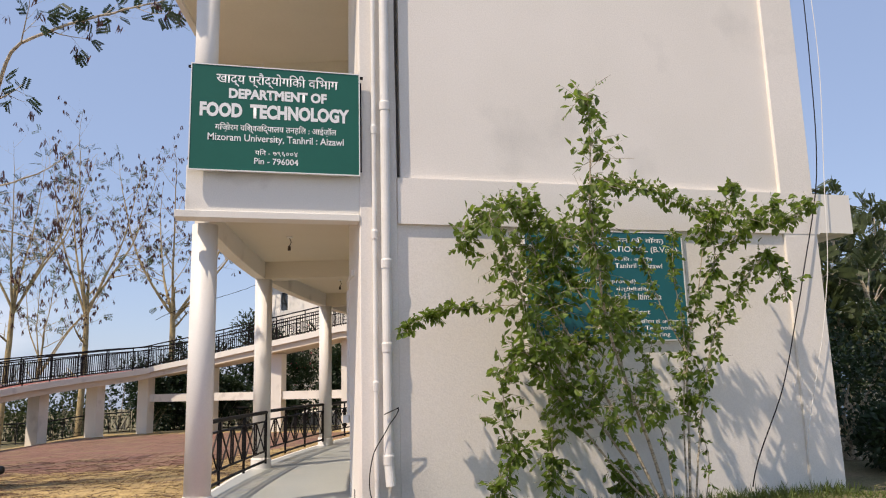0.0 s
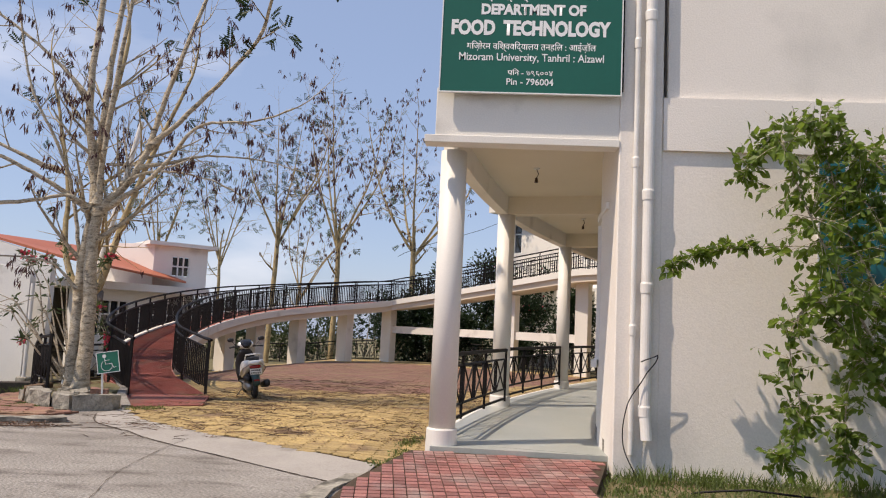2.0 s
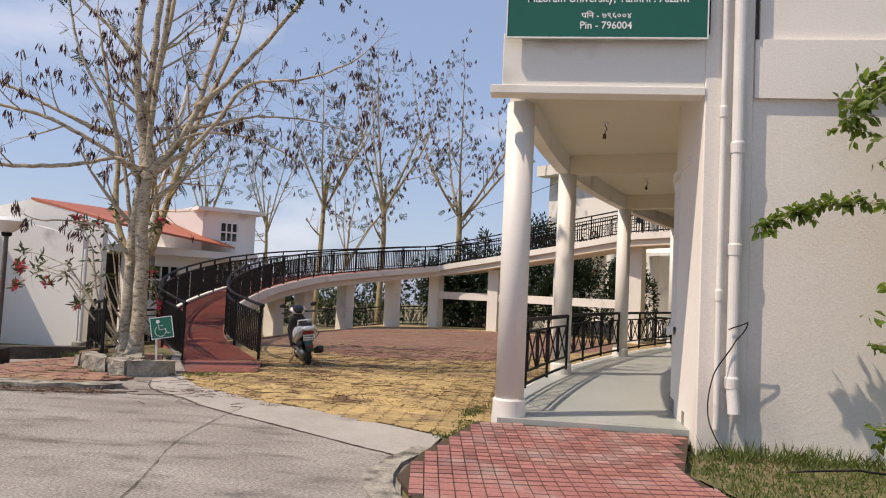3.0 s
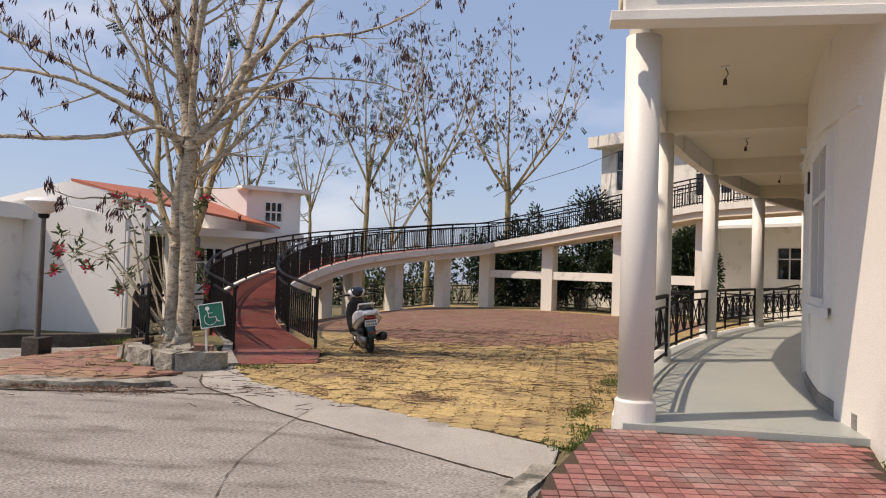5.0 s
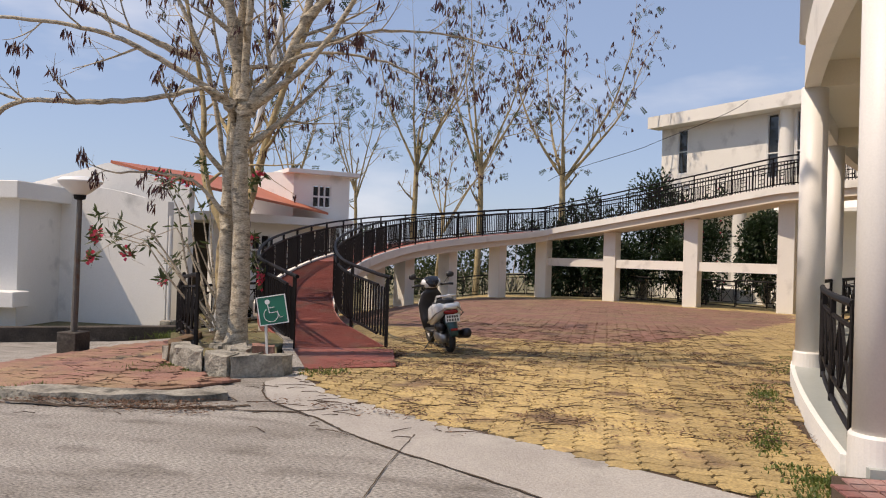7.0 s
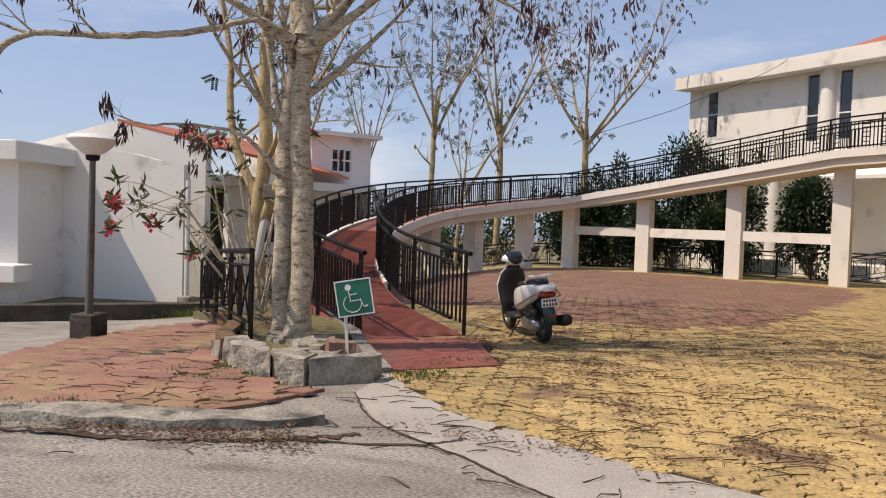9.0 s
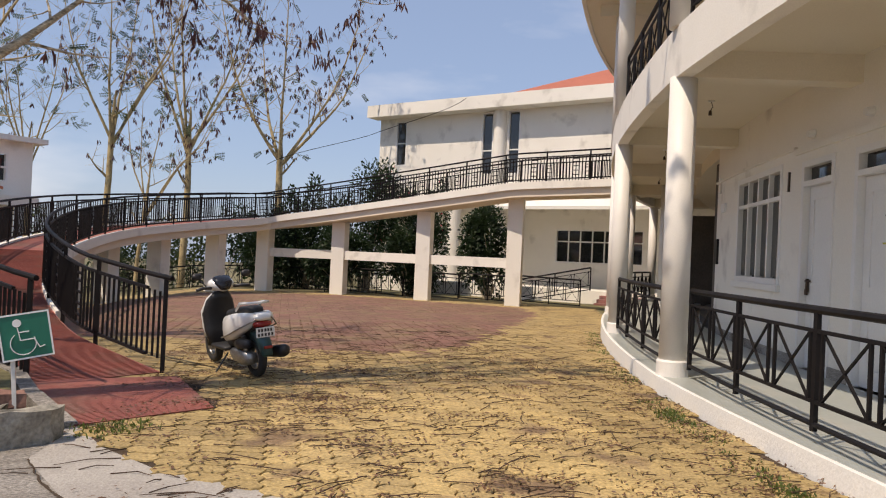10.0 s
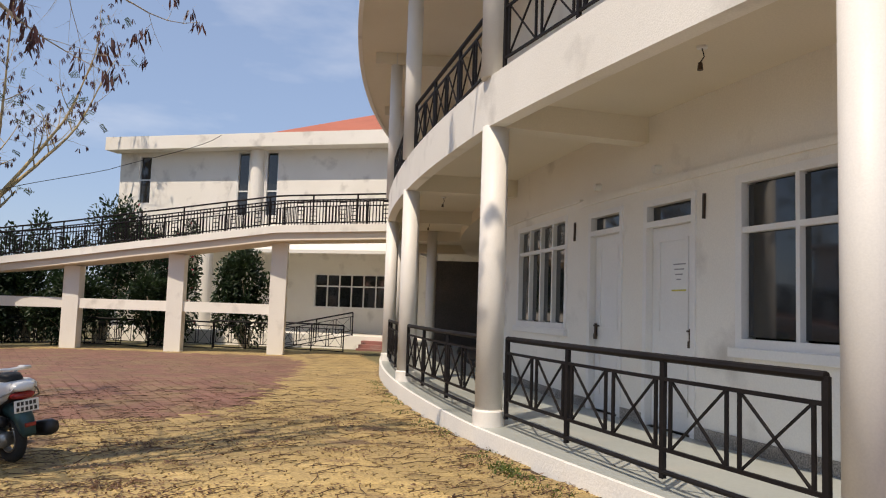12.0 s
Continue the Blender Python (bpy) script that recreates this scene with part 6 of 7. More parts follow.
def tree(label, base, stems, seed, maxlevel=3, leaf_share=0.5, pod_share=0.3, leafm=None, bark=None, leaf_kw=None, kids=(4, 3, 3, 2), root_flare=0.0, pod_kw=None, wig=0.16, spread=0.7):
    """stems: lists of (points, radius0, radius1, how many side limbs, their length)."""
    rng = random.Random(seed)
    ob = thing("tree", label, "tree", base, group="")
    wood, tw = Soup(), Soup()
    tips = []
    leafy = []
    for pts, r0, r1, k, L, *share in stems:
        t0 = len(tips)
        P3 = [Vector(p) for p in pts]
        fine = []
        for i in range(len(P3) - 1):
            for q in range(6):
                t = q / 6
                p0, p1, p2, p3 = P3[max(0, i - 1)], P3[i], P3[i + 1], P3[min(len(P3) - 1, i + 2)]
                fine.append(0.5 * ((2 * p1) + (-p0 + p2) * t + (2 * p0 - 5 * p1 + 4 * p2 - p3) * t * t + (-p0 + 3 * p1 - 3 * p2 + p3) * t ** 3))
        fine.append(P3[-1])
        n = len(fine)
        rad = [r0 + (r1 - r0) * (i / (n - 1)) for i in range(n)]
        if root_flare:
            rad = [r * (1 + root_flare * max(0, 1 - (fine[i].z - fine[0].z) / 0.45) ** 2) for i, r in enumerate(rad)]
        wood.tube([p + rvec(rng) * 0.012 for p in fine], rad, 14)
        for i in range(k):
            f = 0.3 + 0.7 * (i + rng.random() * 0.7) / k
            j = min(n - 2, int(f * (n - 1)))
            dd = (fine[j + 1] - fine[j]).normalized()
            side = rvec(rng)
            side = (side - dd * side.dot(dd)).normalized()
            limb(tw, rng, fine[j], dd * 0.55 + side * spread, L * rng.uniform(0.6, 1.1), rad[j] * 0.5, 1, maxlevel, tips, 0.0, spread, kids, 0.12, wig)
        limb(tw, rng, fine[-1], (fine[-1] - fine[-2]), L, r1, 1, maxlevel, tips, 0.0, spread, kids, 0.12, wig)
        leafy += [share[0] if share else leaf_share] * (len(tips) - t0)
    wood.make("trunk", bark or M_BARKY, ob, smooth=True)
    tw.make("branch_work", bark or M_BARKY, ob, smooth=True, kind="stuff")
    lf, pd = Soup(), Soup()
    for (p, d), leaf_share in zip(tips, leafy):
        x = rng.random()
        if x < leaf_share:
            for q in range(2):
                pinnate(lf, rng, p, d, **(leaf_kw or {}))
        elif x < leaf_share + pod_share:
            pods(pd, rng, p, **(pod_kw or {}))
    if lf.v:
        lf.make("crown", leafm or M_LEAFO, ob, kind="stuff")
    if pd.v:
        pd.make("pod_mass", M_POD, ob, "dry brown seed pods", kind="stuff")
    return ob


# the big tree by the ramp: twin pale stems with wide bare limbs
RX, RY = 0.985, -0.17


def tp(px, z, dy=0.0):
    """A point beside the big tree: metres across the view, height."""
    return (-6.35 + RX * px - 0.17 * dy, 3.9 + 0.2 * px + dy, z)


tree("tall pale-barked tree with twin stems, sparse brown pods", (-6.35, 3.9, 0.05), [
    ([tp(0.05, 0.0), tp(0.09, 1.3), tp(0.03, 2.6), tp(0.05, 3.4), tp(-0.12, 4.35), tp(-0.25, 5.6), tp(-0.2, 8.4, 0.2)], 0.135, 0.045, 5, 1.7),
    ([tp(-0.14, 0.0, 0.1), tp(-0.17, 1.3, 0.14), tp(-0.16, 2.4, 0.15), tp(-0.08, 3.3, 0.12), tp(-0.06, 4.8, 0.2), tp(-0.02, 6.4, 0.3), tp(0.1, 8.4, 0.5)], 0.11, 0.04, 5, 1.6),
    ([tp(0.07, 3.3), tp(0.3, 3.6), tp(0.55, 3.96, 0.1), tp(0.79, 4.63, 0.2), tp(0.99, 5.6, 0.3), tp(1.5, 7.6, 0.5)], 0.085, 0.035, 6, 1.5),
    ([tp(0.07, 3.45, -0.05), tp(0.14, 4.35, -0.2), tp(0.28, 5.6, -0.3), tp(0.5, 7.6, -0.4)], 0.06, 0.03, 5, 1.5),
    ([tp(-0.05, 3.35, -0.05), tp(-0.64, 3.73, -0.2), tp(-1.32, 4.08, -0.4), tp(-1.9, 4.24, -0.5), tp(-2.9, 4.33, -0.6), tp(-3.9, 4.36, -0.7), tp(-4.7, 4.1, -0.8)], 0.045, 0.01, 7, 0.9, 0.0),
    ([tp(-0.58, 4.0), tp(-0.99, 4.13, -0.1), tp(-1.67, 4.44, -0.2), tp(-2.36, 4.73, -0.3), tp(-3.12, 5.05, -0.4), tp(-3.93, 5.1, -0.5), tp(-4.8, 4.9, -0.5)], 0.035, 0.01, 7, 0.9, 0.0),
    ([tp(-0.16, 1.7, 0.1), tp(-0.24, 2.48, 0.2), tp(-0.43, 3.54, 0.2), tp(-0.58, 4.13, 0.1), tp(-0.95, 4.93), tp(-1.28, 5.6), tp(-1.6, 7.0)], 0.04, 0.018, 6, 1.3),
    ([tp(-0.1, 3.3, -0.1), tp(-0.35, 3.55, -0.2), tp(-1.02, 3.39, -0.3), tp(-1.83, 3.3, -0.4), tp(-2.7, 3.25, -0.5), tp(-3.02, 2.94, -0.6), tp(-3.42, 2.73, -0.6)], 0.03, 0.008, 5, 0.7, 0.0),
    ([tp(-2.65, 3.26, -0.5), tp(-3.0, 3.4, -0.5), tp(-3.32, 3.47, -0.5), tp(-3.7, 3.6, -0.5)], 0.012, 0.006, 3, 0.5, 0.0),
    ([tp(0.2, 3.4), tp(0.82, 3.84, -0.1), tp(1.21, 4.24, -0.2), tp(1.65, 4.85, -0.3), tp(2.1, 5.03, -0.4), tp(2.76, 5.07, -0.5), tp(3.5, 5.4, -0.5)], 0.045, 0.012, 7, 1.0),
    ([tp(0.42, 3.85), tp(0.8, 4.1, 0.1), tp(1.21, 4.18, 0.2), tp(1.94, 4.09, 0.3), tp(2.54, 3.81, 0.4)], 0.028, 0.008, 5, 0.8),
    ([tp(0.66, 4.2, 0.1), tp(1.14, 4.37, 0.3), tp(1.79, 4.59, 0.5), tp(2.77, 4.64, 0.8), tp(3.6, 4.5, 1.0)], 0.03, 0.008, 6, 0.9),
    ([tp(0.79, 4.6, 0.2), tp(1.6, 5.5, 0.2), tp(2.6, 6.8, 0.1), (-3.2, 4.0, 7.75), (-1.7, 4.0, 8.5), (-0.9, 4.0, 8.8)], 0.05, 0.012, 8, 1.0, 0.6),
    ([tp(-0.25, 5.4), tp(-1.2, 6.3), tp(-2.6, 7.2), tp(-4.0, 7.6)], 0.035, 0.012, 6, 1.3),
    ([tp(-0.16, 1.9), tp(-0.5, 2.3, -0.1), tp(-0.95, 2.42, -0.2), tp(-1.5, 2.4, -0.3)], 0.026, 0.012, 2, 0.5)],
    11, 3, 0.0, 0.3, M_LEAFD, bark=M_BARK, leaf_kw=dict(n=6, L=0.075, W=0.02, span=0.22), kids=(3, 3, 2, 2), root_flare=0.8, pod_kw=dict(n=8, L=0.14, W=0.013), wig=0.1)
tree("yellow-barked tree with several bare limbs behind the ramp's foot", (-8.95, 8.5, -0.3), [
    ([(-8.95, 8.5, -0.4), (-9.05, 8.5, 1.2), (-8.9, 8.5, 2.6), (-9.0, 8.6, 4.2), (-8.9, 8.8, 6.4), (-8.7, 9.0, 8.4)], 0.17, 0.05, 6, 2.2),
    ([(-8.92, 8.5, 1.4), (-8.5, 8.4, 2.3), (-8.3, 8.6, 3.4), (-7.9, 8.8, 5.0), (-7.3, 9.2, 7.0)], 0.11, 0.045, 5, 2.2),
    ([(-9.0, 8.5, 1.7), (-9.6, 8.6, 3.0), (-9.8, 8.8, 4.6), (-10.4, 9.0, 6.8)], 0.09, 0.035, 5, 2.2)],
    23, 3, 0.12, 0.3, M_LEAFD, M_BARKY, dict(n=6, L=0.09, W=0.02, span=0.25), kids=(3, 3, 3, 2))


def far_tree(x, y, fork, top, lean, seed, leafm, leaves, pod, r=0.2, label="slender yellow-barked tree with thin brown-tinged crown", width=1.0):
    z = gz(x, y)
    top = top + (top - z) * 0.14
    f, h = fork, top - fork
    st = [([(x, y, z - 0.3), (x + 0.15, y, z + (f - z) * 0.5), (x + lean * 0.3, y, f)], r, r * 0.7, 2, 1.6)]
    rng = random.Random(seed)
    for k in range(5):
        a = k * 1.3 + rng.random()
        dx, dy = math.cos(a) * width, math.sin(a) * width
        g = rng.uniform(0.7, 1.0)
        st.append(([(x + lean * 0.3, y, f - rng.random() * 0.9), (x + lean * 0.5 + dx * 1.1, y + dy * 0.5, f + h * 0.24 * g), (x + lean * 0.8 + dx * 1.9, y + dy * 0.9, f + h * 0.5 * g), (x + lean + dx * 2.5, y + dy * 1.3, f + h * 0.86 * g)], r * 0.42, r * 0.1, 8, h * 0.24))
    tree(label, (x, y, z), st, seed, 3, leaves * 0.55, pod, leafm, M_BARKY, dict(n=6, L=0.12, W=0.026, span=0.42), kids=(3, 3, 2, 2), pod_kw=dict(n=6, L=0.24, W=0.024), spread=0.9, wig=0.13)


far_tree(-4.1, 36.0, 6.0, 13.6, 0.5, 31, M_LEAFO, 0.2, 0.42, 0.22, "slender tree with a wide crown of brown pods and olive leaves", 1.5)
far_tree(-8.3, 34.0, 6.4, 14.0, 0.4, 32, M_LEAFO, 0.12, 0.42, 0.18, "slender tree with clusters of dark brown pods", 1.1)
far_tree(-11.3, 31.5, 6.4, 12.5, 0.8, 33, M_LEAFD, 0.25, 0.08, 0.16, "slender tree with few dark green leaves", 1.1)
far_tree(-14.9, 33.0, 5.0, 10.5, 0.2, 34, M_LEAFO, 0.18, 0.04, 0.11, "thin bare tree with sparse olive leaves", 0.7)
far_tree(-17.5, 31.0, 5.0, 11.0, -0.3, 35, M_LEAFO, 0.15, 0.06, 0.11, "thin bare tree with sparse olive leaves", 0.8)
far_tree(-9.6, 30.0, 3.4, 7.5, 1.2, 36, M_LEAFO, 0.1, 0.1, 0.09, "thin bare tree beyond the ramp", 0.9)


def bush(name, label, x, y, w, d, h, seed, leafm, n=2600, L=0.16, W=0.035, flowers=0, z0=None, lob=7):
    """A dense bush: stems, and leaves gathered on uneven lobes."""
    rng = random.Random(seed)
    z = gz(x, y) if z0 is None else z0
    ob = thing(name, label, "bush", (x, y, z))
    st, lf, fl = Soup(), Soup(), Soup()
    lobes = []
    for i in range(lob):
        a = rng.random() * 6.28
        rr = rng.random() ** 0.5 * 0.62
        c = Vector((x + math.cos(a) * rr * w, y + math.sin(a) * rr * d, z + h * rng.uniform(0.3, 0.8)))
        lobes.append((c, Vector((w, d, h)) * rng.uniform(0.22, 0.4)))
        st.tube([Vector((x + rng.uniform(-0.3, 0.3) * w * 0.4, y + rng.uniform(-0.2, 0.2) * d, z - 0.1)), Vector((x, y, z)).lerp(c, 0.5) + rvec(rng) * 0.15, c], [0.05, 0.035, 0.015], 5)
    for i in range(n):
        c, e = lobes[rng.randrange(lob)]
        v = rvec(rng, 0.2)
        q = c + Vector((v.x * e.x, v.y * e.y, v.z * e.z)) * rng.uniform(0.6, 1.08)
        lf.leaf(q, v + rvec(rng) * 0.8, rvec(rng, 1.0), L * rng.uniform(0.6, 1.2), W)
        if i < flowers:
            for k in range(5):
                fl.leaf(q + v * 0.1, rvec(rng), v, 0.06, 0.03, 0.1)
    st.make("stem", M_BARK, ob, kind="stuff")
    lf.make("foliage", leafm, ob, kind="stuff")
    if fl.v:
        fl.make("blossom", M_FLOWER, ob, "pink blossom", kind="stuff")
    return ob


# bushes and trees behind the ramp
for i, (x, y, w, d, h, s, mt, fl) in enumerate(((-2.4, 33.5, 1.6, 1.4, 5.3, 41, M_LEAFD, 0), (0.2, 32.2, 2.6, 1.2, 5.9, 42, M_LEAFD, 40), (2.7, 31.4, 1.7, 1.2, 5.4, 43, M_LEAFD, 60), (5.2, 28.2, 1.5, 1.0, 3.9, 44, M_LEAFD, 0),
                                                (-4.6, 32.5, 1.8, 1.2, 3.6, 45, M_LEAFD, 0), (-1.0, 30.9, 2.0, 1.0, 2.9, 46, M_LEAFD, 0), (2.0, 29.3, 1.6, 0.9, 2.6, 47, M_LEAFD, 0))):
    bush("oleander_bush" if fl else "bush", "large dark green bush" + (" with a few pink flowers" if fl else " behind the ramp piers"), x, y, w, d, h, s, mt, 5600, 0.21, 0.044, fl, lob=11)
for i in range(11):
    x = -20 + i * 1.9
    bush("bush", "green bush on the slope beyond the ramp", x, 35.5 + (i % 3) * 1.2, 2.0, 1.2, 3.2 + (i * 7 % 5) * 0.35, 60 + i, M_LEAFD if i % 2 else M_LEAFO, 1100, 0.24, 0.06, 0, gz(x, 35.5) - 0.9, 8)
# right side, beyond the gable
for i, (x, y, w, h, s) in enumerate(((12.2, 3.0, 1.9, 3.2, 81), (14.5, 5.0, 2.5, 2.6, 82), (11.6, 0.6, 1.0, 1.4, 83), (17.5, 6.5, 3.0, 3.4, 84))):
    bush("bush", "dark green hedge bush beside the gable", x, y, w, 1.5, h, s, M_LEAFD, 3200, 0.12, 0.035, lob=10)
for x, y, h, s in ((21.0, 12.5, 8.2, 91), (27.5, 19.0, 10.5, 92), (16.8, 6.8, 5.0, 93)):
    z = gz(x, y)
    tree("tree with dull grey-green foliage beyond the gable", (x, y, z), [
        ([(x, y, z - 0.2), (x + 0.2, y, z + h * 0.3), (x, y, z + h * 0.6)], 0.2, 0.1, 7, h * 0.26),
        ([(x + 0.15, y, z + h * 0.28), (x - 0.8, y, z + h * 0.5), (x - 1.3, y, z + h * 0.72)], 0.1, 0.05, 5, h * 0.22),
        ([(x + 0.15, y, z + h * 0.3), (x + 1.0, y, z + h * 0.5), (x + 1.6, y, z + h * 0.7)], 0.1, 0.05, 5, h * 0.22)],
        s, 3, 0.95, 0.04, M_LEAFO, M_BARK, dict(n=7, L=0.16, W=0.055, span=0.45), kids=(3, 3, 2, 2))
H4 = frame_at((17.4, 9.9), (30.0, 12.0))
box_thing("neighbour_wall", 0, 11, -4, 0, -0.5, 3.4, H4, M_CREAM, "wall of a neighbouring building beyond the gable", "building")
box_thing("neighbour_eave", -0.5, 11, -4.2, 0.9, 3.4, 3.75, H4, M_WHITE, "white eave of the neighbouring building", "building")
ob = thing("blue_post", "light blue post of the neighbouring building", "column", H4 @ Vector((0.3, 0.7, -0.5)))
bm = bmesh.new()
tube(bm, [(0, 0, 0), (0, 0, 3.9)], 0.14, 14)
part("shaft", bm, mat("light_blue_paint", (0.22, 0.36, 0.62), (0.2, 0.33, 0.58), 2, 0.6, 0.05, 30), ob)


# the shrub at the gable wall
def sp(px, py, dy=0.0):
    """Across the gable, in front of it."""
    return GM @ Vector((5.08 + (px - 1190) / 165, -1.45 + dy, 0.25 + (882 - py) / 152))


def gable_shrub():
    rng = random.Random(77)
    ob = thing("shrub", "tall leafy green shrub growing before the gable wall", "shrub", (5.15, -1.5, 0))
    st, lf = Soup(), Soup()
    eye = Vector((1.035, -9.762, 1.627))  # the leader leans out from the wall, towards the path
    lines = [
        # points, radius, leaf density, leaf size, twig reach
        ([(1190, 905), (1165, 800), (1135, 700), (1108, 600), (1092, 480), (1085, 380), (1092, 280), (1094, 165)], 0.022, 190, 0.085, 0.2401),
        ([(1180, 905), (1110, 760), (1040, 640), (990, 540), (960, 440), (945, 370)], 0.02, 190, 0.085, 0.26),
        ([(1170, 905), (1080, 790), (990, 690), (930, 600), (880, 500), (850, 420)], 0.018, 170, 0.09, 0.26),
        ([(1165, 905), (1060, 810), (960, 700), (900, 640), (860, 690), (875, 790), (850, 850)], 0.014, 150, 0.09, 0.2),
        ([(960, 560), (880, 560), (800, 565), (740, 580), (705, 605)], 0.008, 60, 0.08, 0.08),
        ([(1060, 480), (1000, 430), (930, 390), (870, 400), (820, 460)], 0.011, 130, 0.085, 0.2),
        ([(1120, 700), (1050, 620), (1010, 690), (990, 780), (995, 860)], 0.012, 120, 0.09, 0.2),
        ([(1050, 380), (1100, 345), (1180, 350), (1260, 370), (1340, 400)], 0.012, 110, 0.08, 0.13),
        ([(1080, 600), (1030, 520), (1000, 470), (1060, 430), (1120, 500)], 0.012, 150, 0.085, 0.24),
        ([(1120, 700), (1100, 620), (1090, 560), (1130, 640), (1150, 740)], 0.01, 110, 0.085, 0.22),
        ([(1230, 905), (1240, 780), (1250, 650), (1280, 560), (1330, 480), (1400, 420), (1490, 370)], 0.018, 120, 0.085, 0.16),
        ([(1240, 905), (1270, 740), (1310, 610), (1380, 520), (1450, 470), (1475, 540)], 0.014, 120, 0.085, 0.17),
        ([(1225, 905), (1228, 760), (1240, 620), (1225, 500), (1235, 440)], 0.012, 90, 0.055, 0.09),
        ([(1330, 480), (1340, 430), (1400, 350), (1390, 330)], 0.008, 50, 0.075, 0.1),
        ([(1250, 650), (1210, 560), (1190, 480), (1180, 450)], 0.008, 50, 0.055, 0.09),
        ([(1280, 560), (1300, 440), (1330, 400), (1440, 420), (1520, 380)], 0.008, 110, 0.085, 0.16),
        ([(1200, 905), (1185, 800), (1150, 690), (1170, 600)], 0.01, 40, 0.06, 0.1),
        ([(1260, 905), (1280, 820), (1260, 740), (1290, 700)], 0.008, 30, 0.06, 0.09),
        ([(1170, 905), (1120, 850), (1090, 830), (1110, 870)], 0.008, 40, 0.09, 0.12)]
    for pts, r, n, L, reach in lines:
        y = rng.uniform(-0.35, 0.35)
        P3 = [sp(px, py, (y if i else 0) * min(1, i / 3)) for i, (px, py) in enumerate(pts)]
        fine = []
        for i in range(len(P3) - 1):
            for q in range(7):
                t = q / 7
                p0, p1, p2, p3 = P3[max(0, i - 1)], P3[i], P3[i + 1], P3[min(len(P3) - 1, i + 2)]
                fine.append(0.5 * ((2 * p1) + (-p0 + p2) * t + (2 * p0 - 5 * p1 + 4 * p2 - p3) * t * t + (-p0 + 3 * p1 - 3 * p2 + p3) * t ** 3))
        fine.append(P3[-1])
        if reach == 0.2401:
            fine = [eye.lerp(p, 1 - 0.2 * min(1.0, i / 30)) for i, p in enumerate(fine)]
        m = len(fine)
        st.tube(fine, [r * (1 - 0.75 * i / m) for i in range(m)], 6)
        for i in range(int(n * 0.95)):
            f = rng.uniform(0.22, 1.0)
            p = fine[min(m - 1, int(f * m))]
            d = (rvec(rng, 0.1))
            q = p + d * reach * rng.uniform(0.3, 2.0)
            st.tube([p, p.lerp(q, 0.5) + Vector((0, 0, 0.02)), q], [0.004, 0.003, 0.002], 3)
            for k in range(rng.randint(4, 7)):
                a = p.lerp(q, 0.3 + 0.7 * k / 6)
                v = (d * 0.4 + rvec(rng) * 0.7 + Vector((0, 0, -0.5))).normalized()
                sz = L * rng.uniform(0.6, 1.5)
                lf.leaf(a, v, rvec(rng, 0.9), sz, sz * 0.3, 0.3)
    st.make("stem", M_BARK, ob, kind="stuff", smooth=True)
    lf.make("foliage", M_LEAF, ob, kind="stuff")


gable_shrub()


# oleander with pink flowers beside the big tree
def oleander():
    rng = random.Random(19)
    ob = thing("oleander", "straggly oleander with long leaves and pink flowers", "shrub", (-8.3, 6.4, 0))
    st, lf, fl = Soup(), Soup(), Soup()
    b = Vector((-7.9, 6.2, 0.1))
    for i in range(17):
        a = rng.uniform(2.1, 4.4) if i < 11 else rng.uniform(-0.6, 1.0)
        reach = rng.uniform(0.9, 2.6) if i < 11 else rng.uniform(0.4, 1.0)
        top = rng.uniform(1.4, 3.1)
        p1 = b + Vector((rng.uniform(-0.25, 0.25), rng.uniform(-0.25, 0.25), 0))
        end = b + Vector((math.cos(a) * reach, math.sin(a) * reach * 0.6, top if i % 3 else top * 0.5))
        mid = p1.lerp(end, 0.55) + Vector((0, 0, 0.55 if i % 3 else 1.0))
        pts = [p1, p1.lerp(mid, 0.6) + rvec(rng) * 0.05, mid, mid.lerp(end, 0.6) + Vector((0, 0, 0.06)), end]
        st.tube(pts, [0.022, 0.017, 0.012, 0.008, 0.004], 5)
        for q, c in ((pts[3], 10), (end, 20), (mid, 5)):
            for k in range(c):
                lf.leaf(q + rvec(rng) * 0.06, rvec(rng, 0.3), rvec(rng), rng.uniform(0.12, 0.22), 0.022, 0.1)
        for k in range(2):
            q = end.lerp(mid, rng.random() * 0.7) + rvec(rng) * 0.15
            st.tube([q, q + rvec(rng) * 0.3], [0.004, 0.002], 3)
        if i % 4 != 1:
            for k in range(15):
                fl.leaf(end + rvec(rng) * 0.08, rvec(rng), rvec(rng), 0.075, 0.04, 0.2)
    st.make("stem", M_BARK, ob, kind="stuff")
    lf.make("foliage", M_LEAFO, ob, kind="stuff")
    fl.make("blossom", M_FLOWER, ob, "pink blossom", kind="stuff")


oleander()


# ---- low growth and litter ----
def tufts(name, label, spots, seed, L=0.12, n=26, material=None, spread=0.12):
    rng = random.Random(seed)
    s = Soup()
    for x, y in spots:
        z = gz(x, y)
        for k in range(n):
            p = Vector((x + rng.gauss(0, spread), y + rng.gauss(0, spread), z - 0.01))
            s.blade(p, Vector((rng.gauss(0, 0.5), rng.gauss(0, 0.5), 1)), rvec(rng), L * rng.uniform(0.5, 1.3), 0.006)
            if k % 3 == 0:
                s.leaf(p + Vector((0, 0, L * 0.4)), rvec(rng, 0.4), Vector((0, 0, 1)), 0.04, 0.012)
    s.make(name, material or M_GRASS, None, label, kind="stuff")


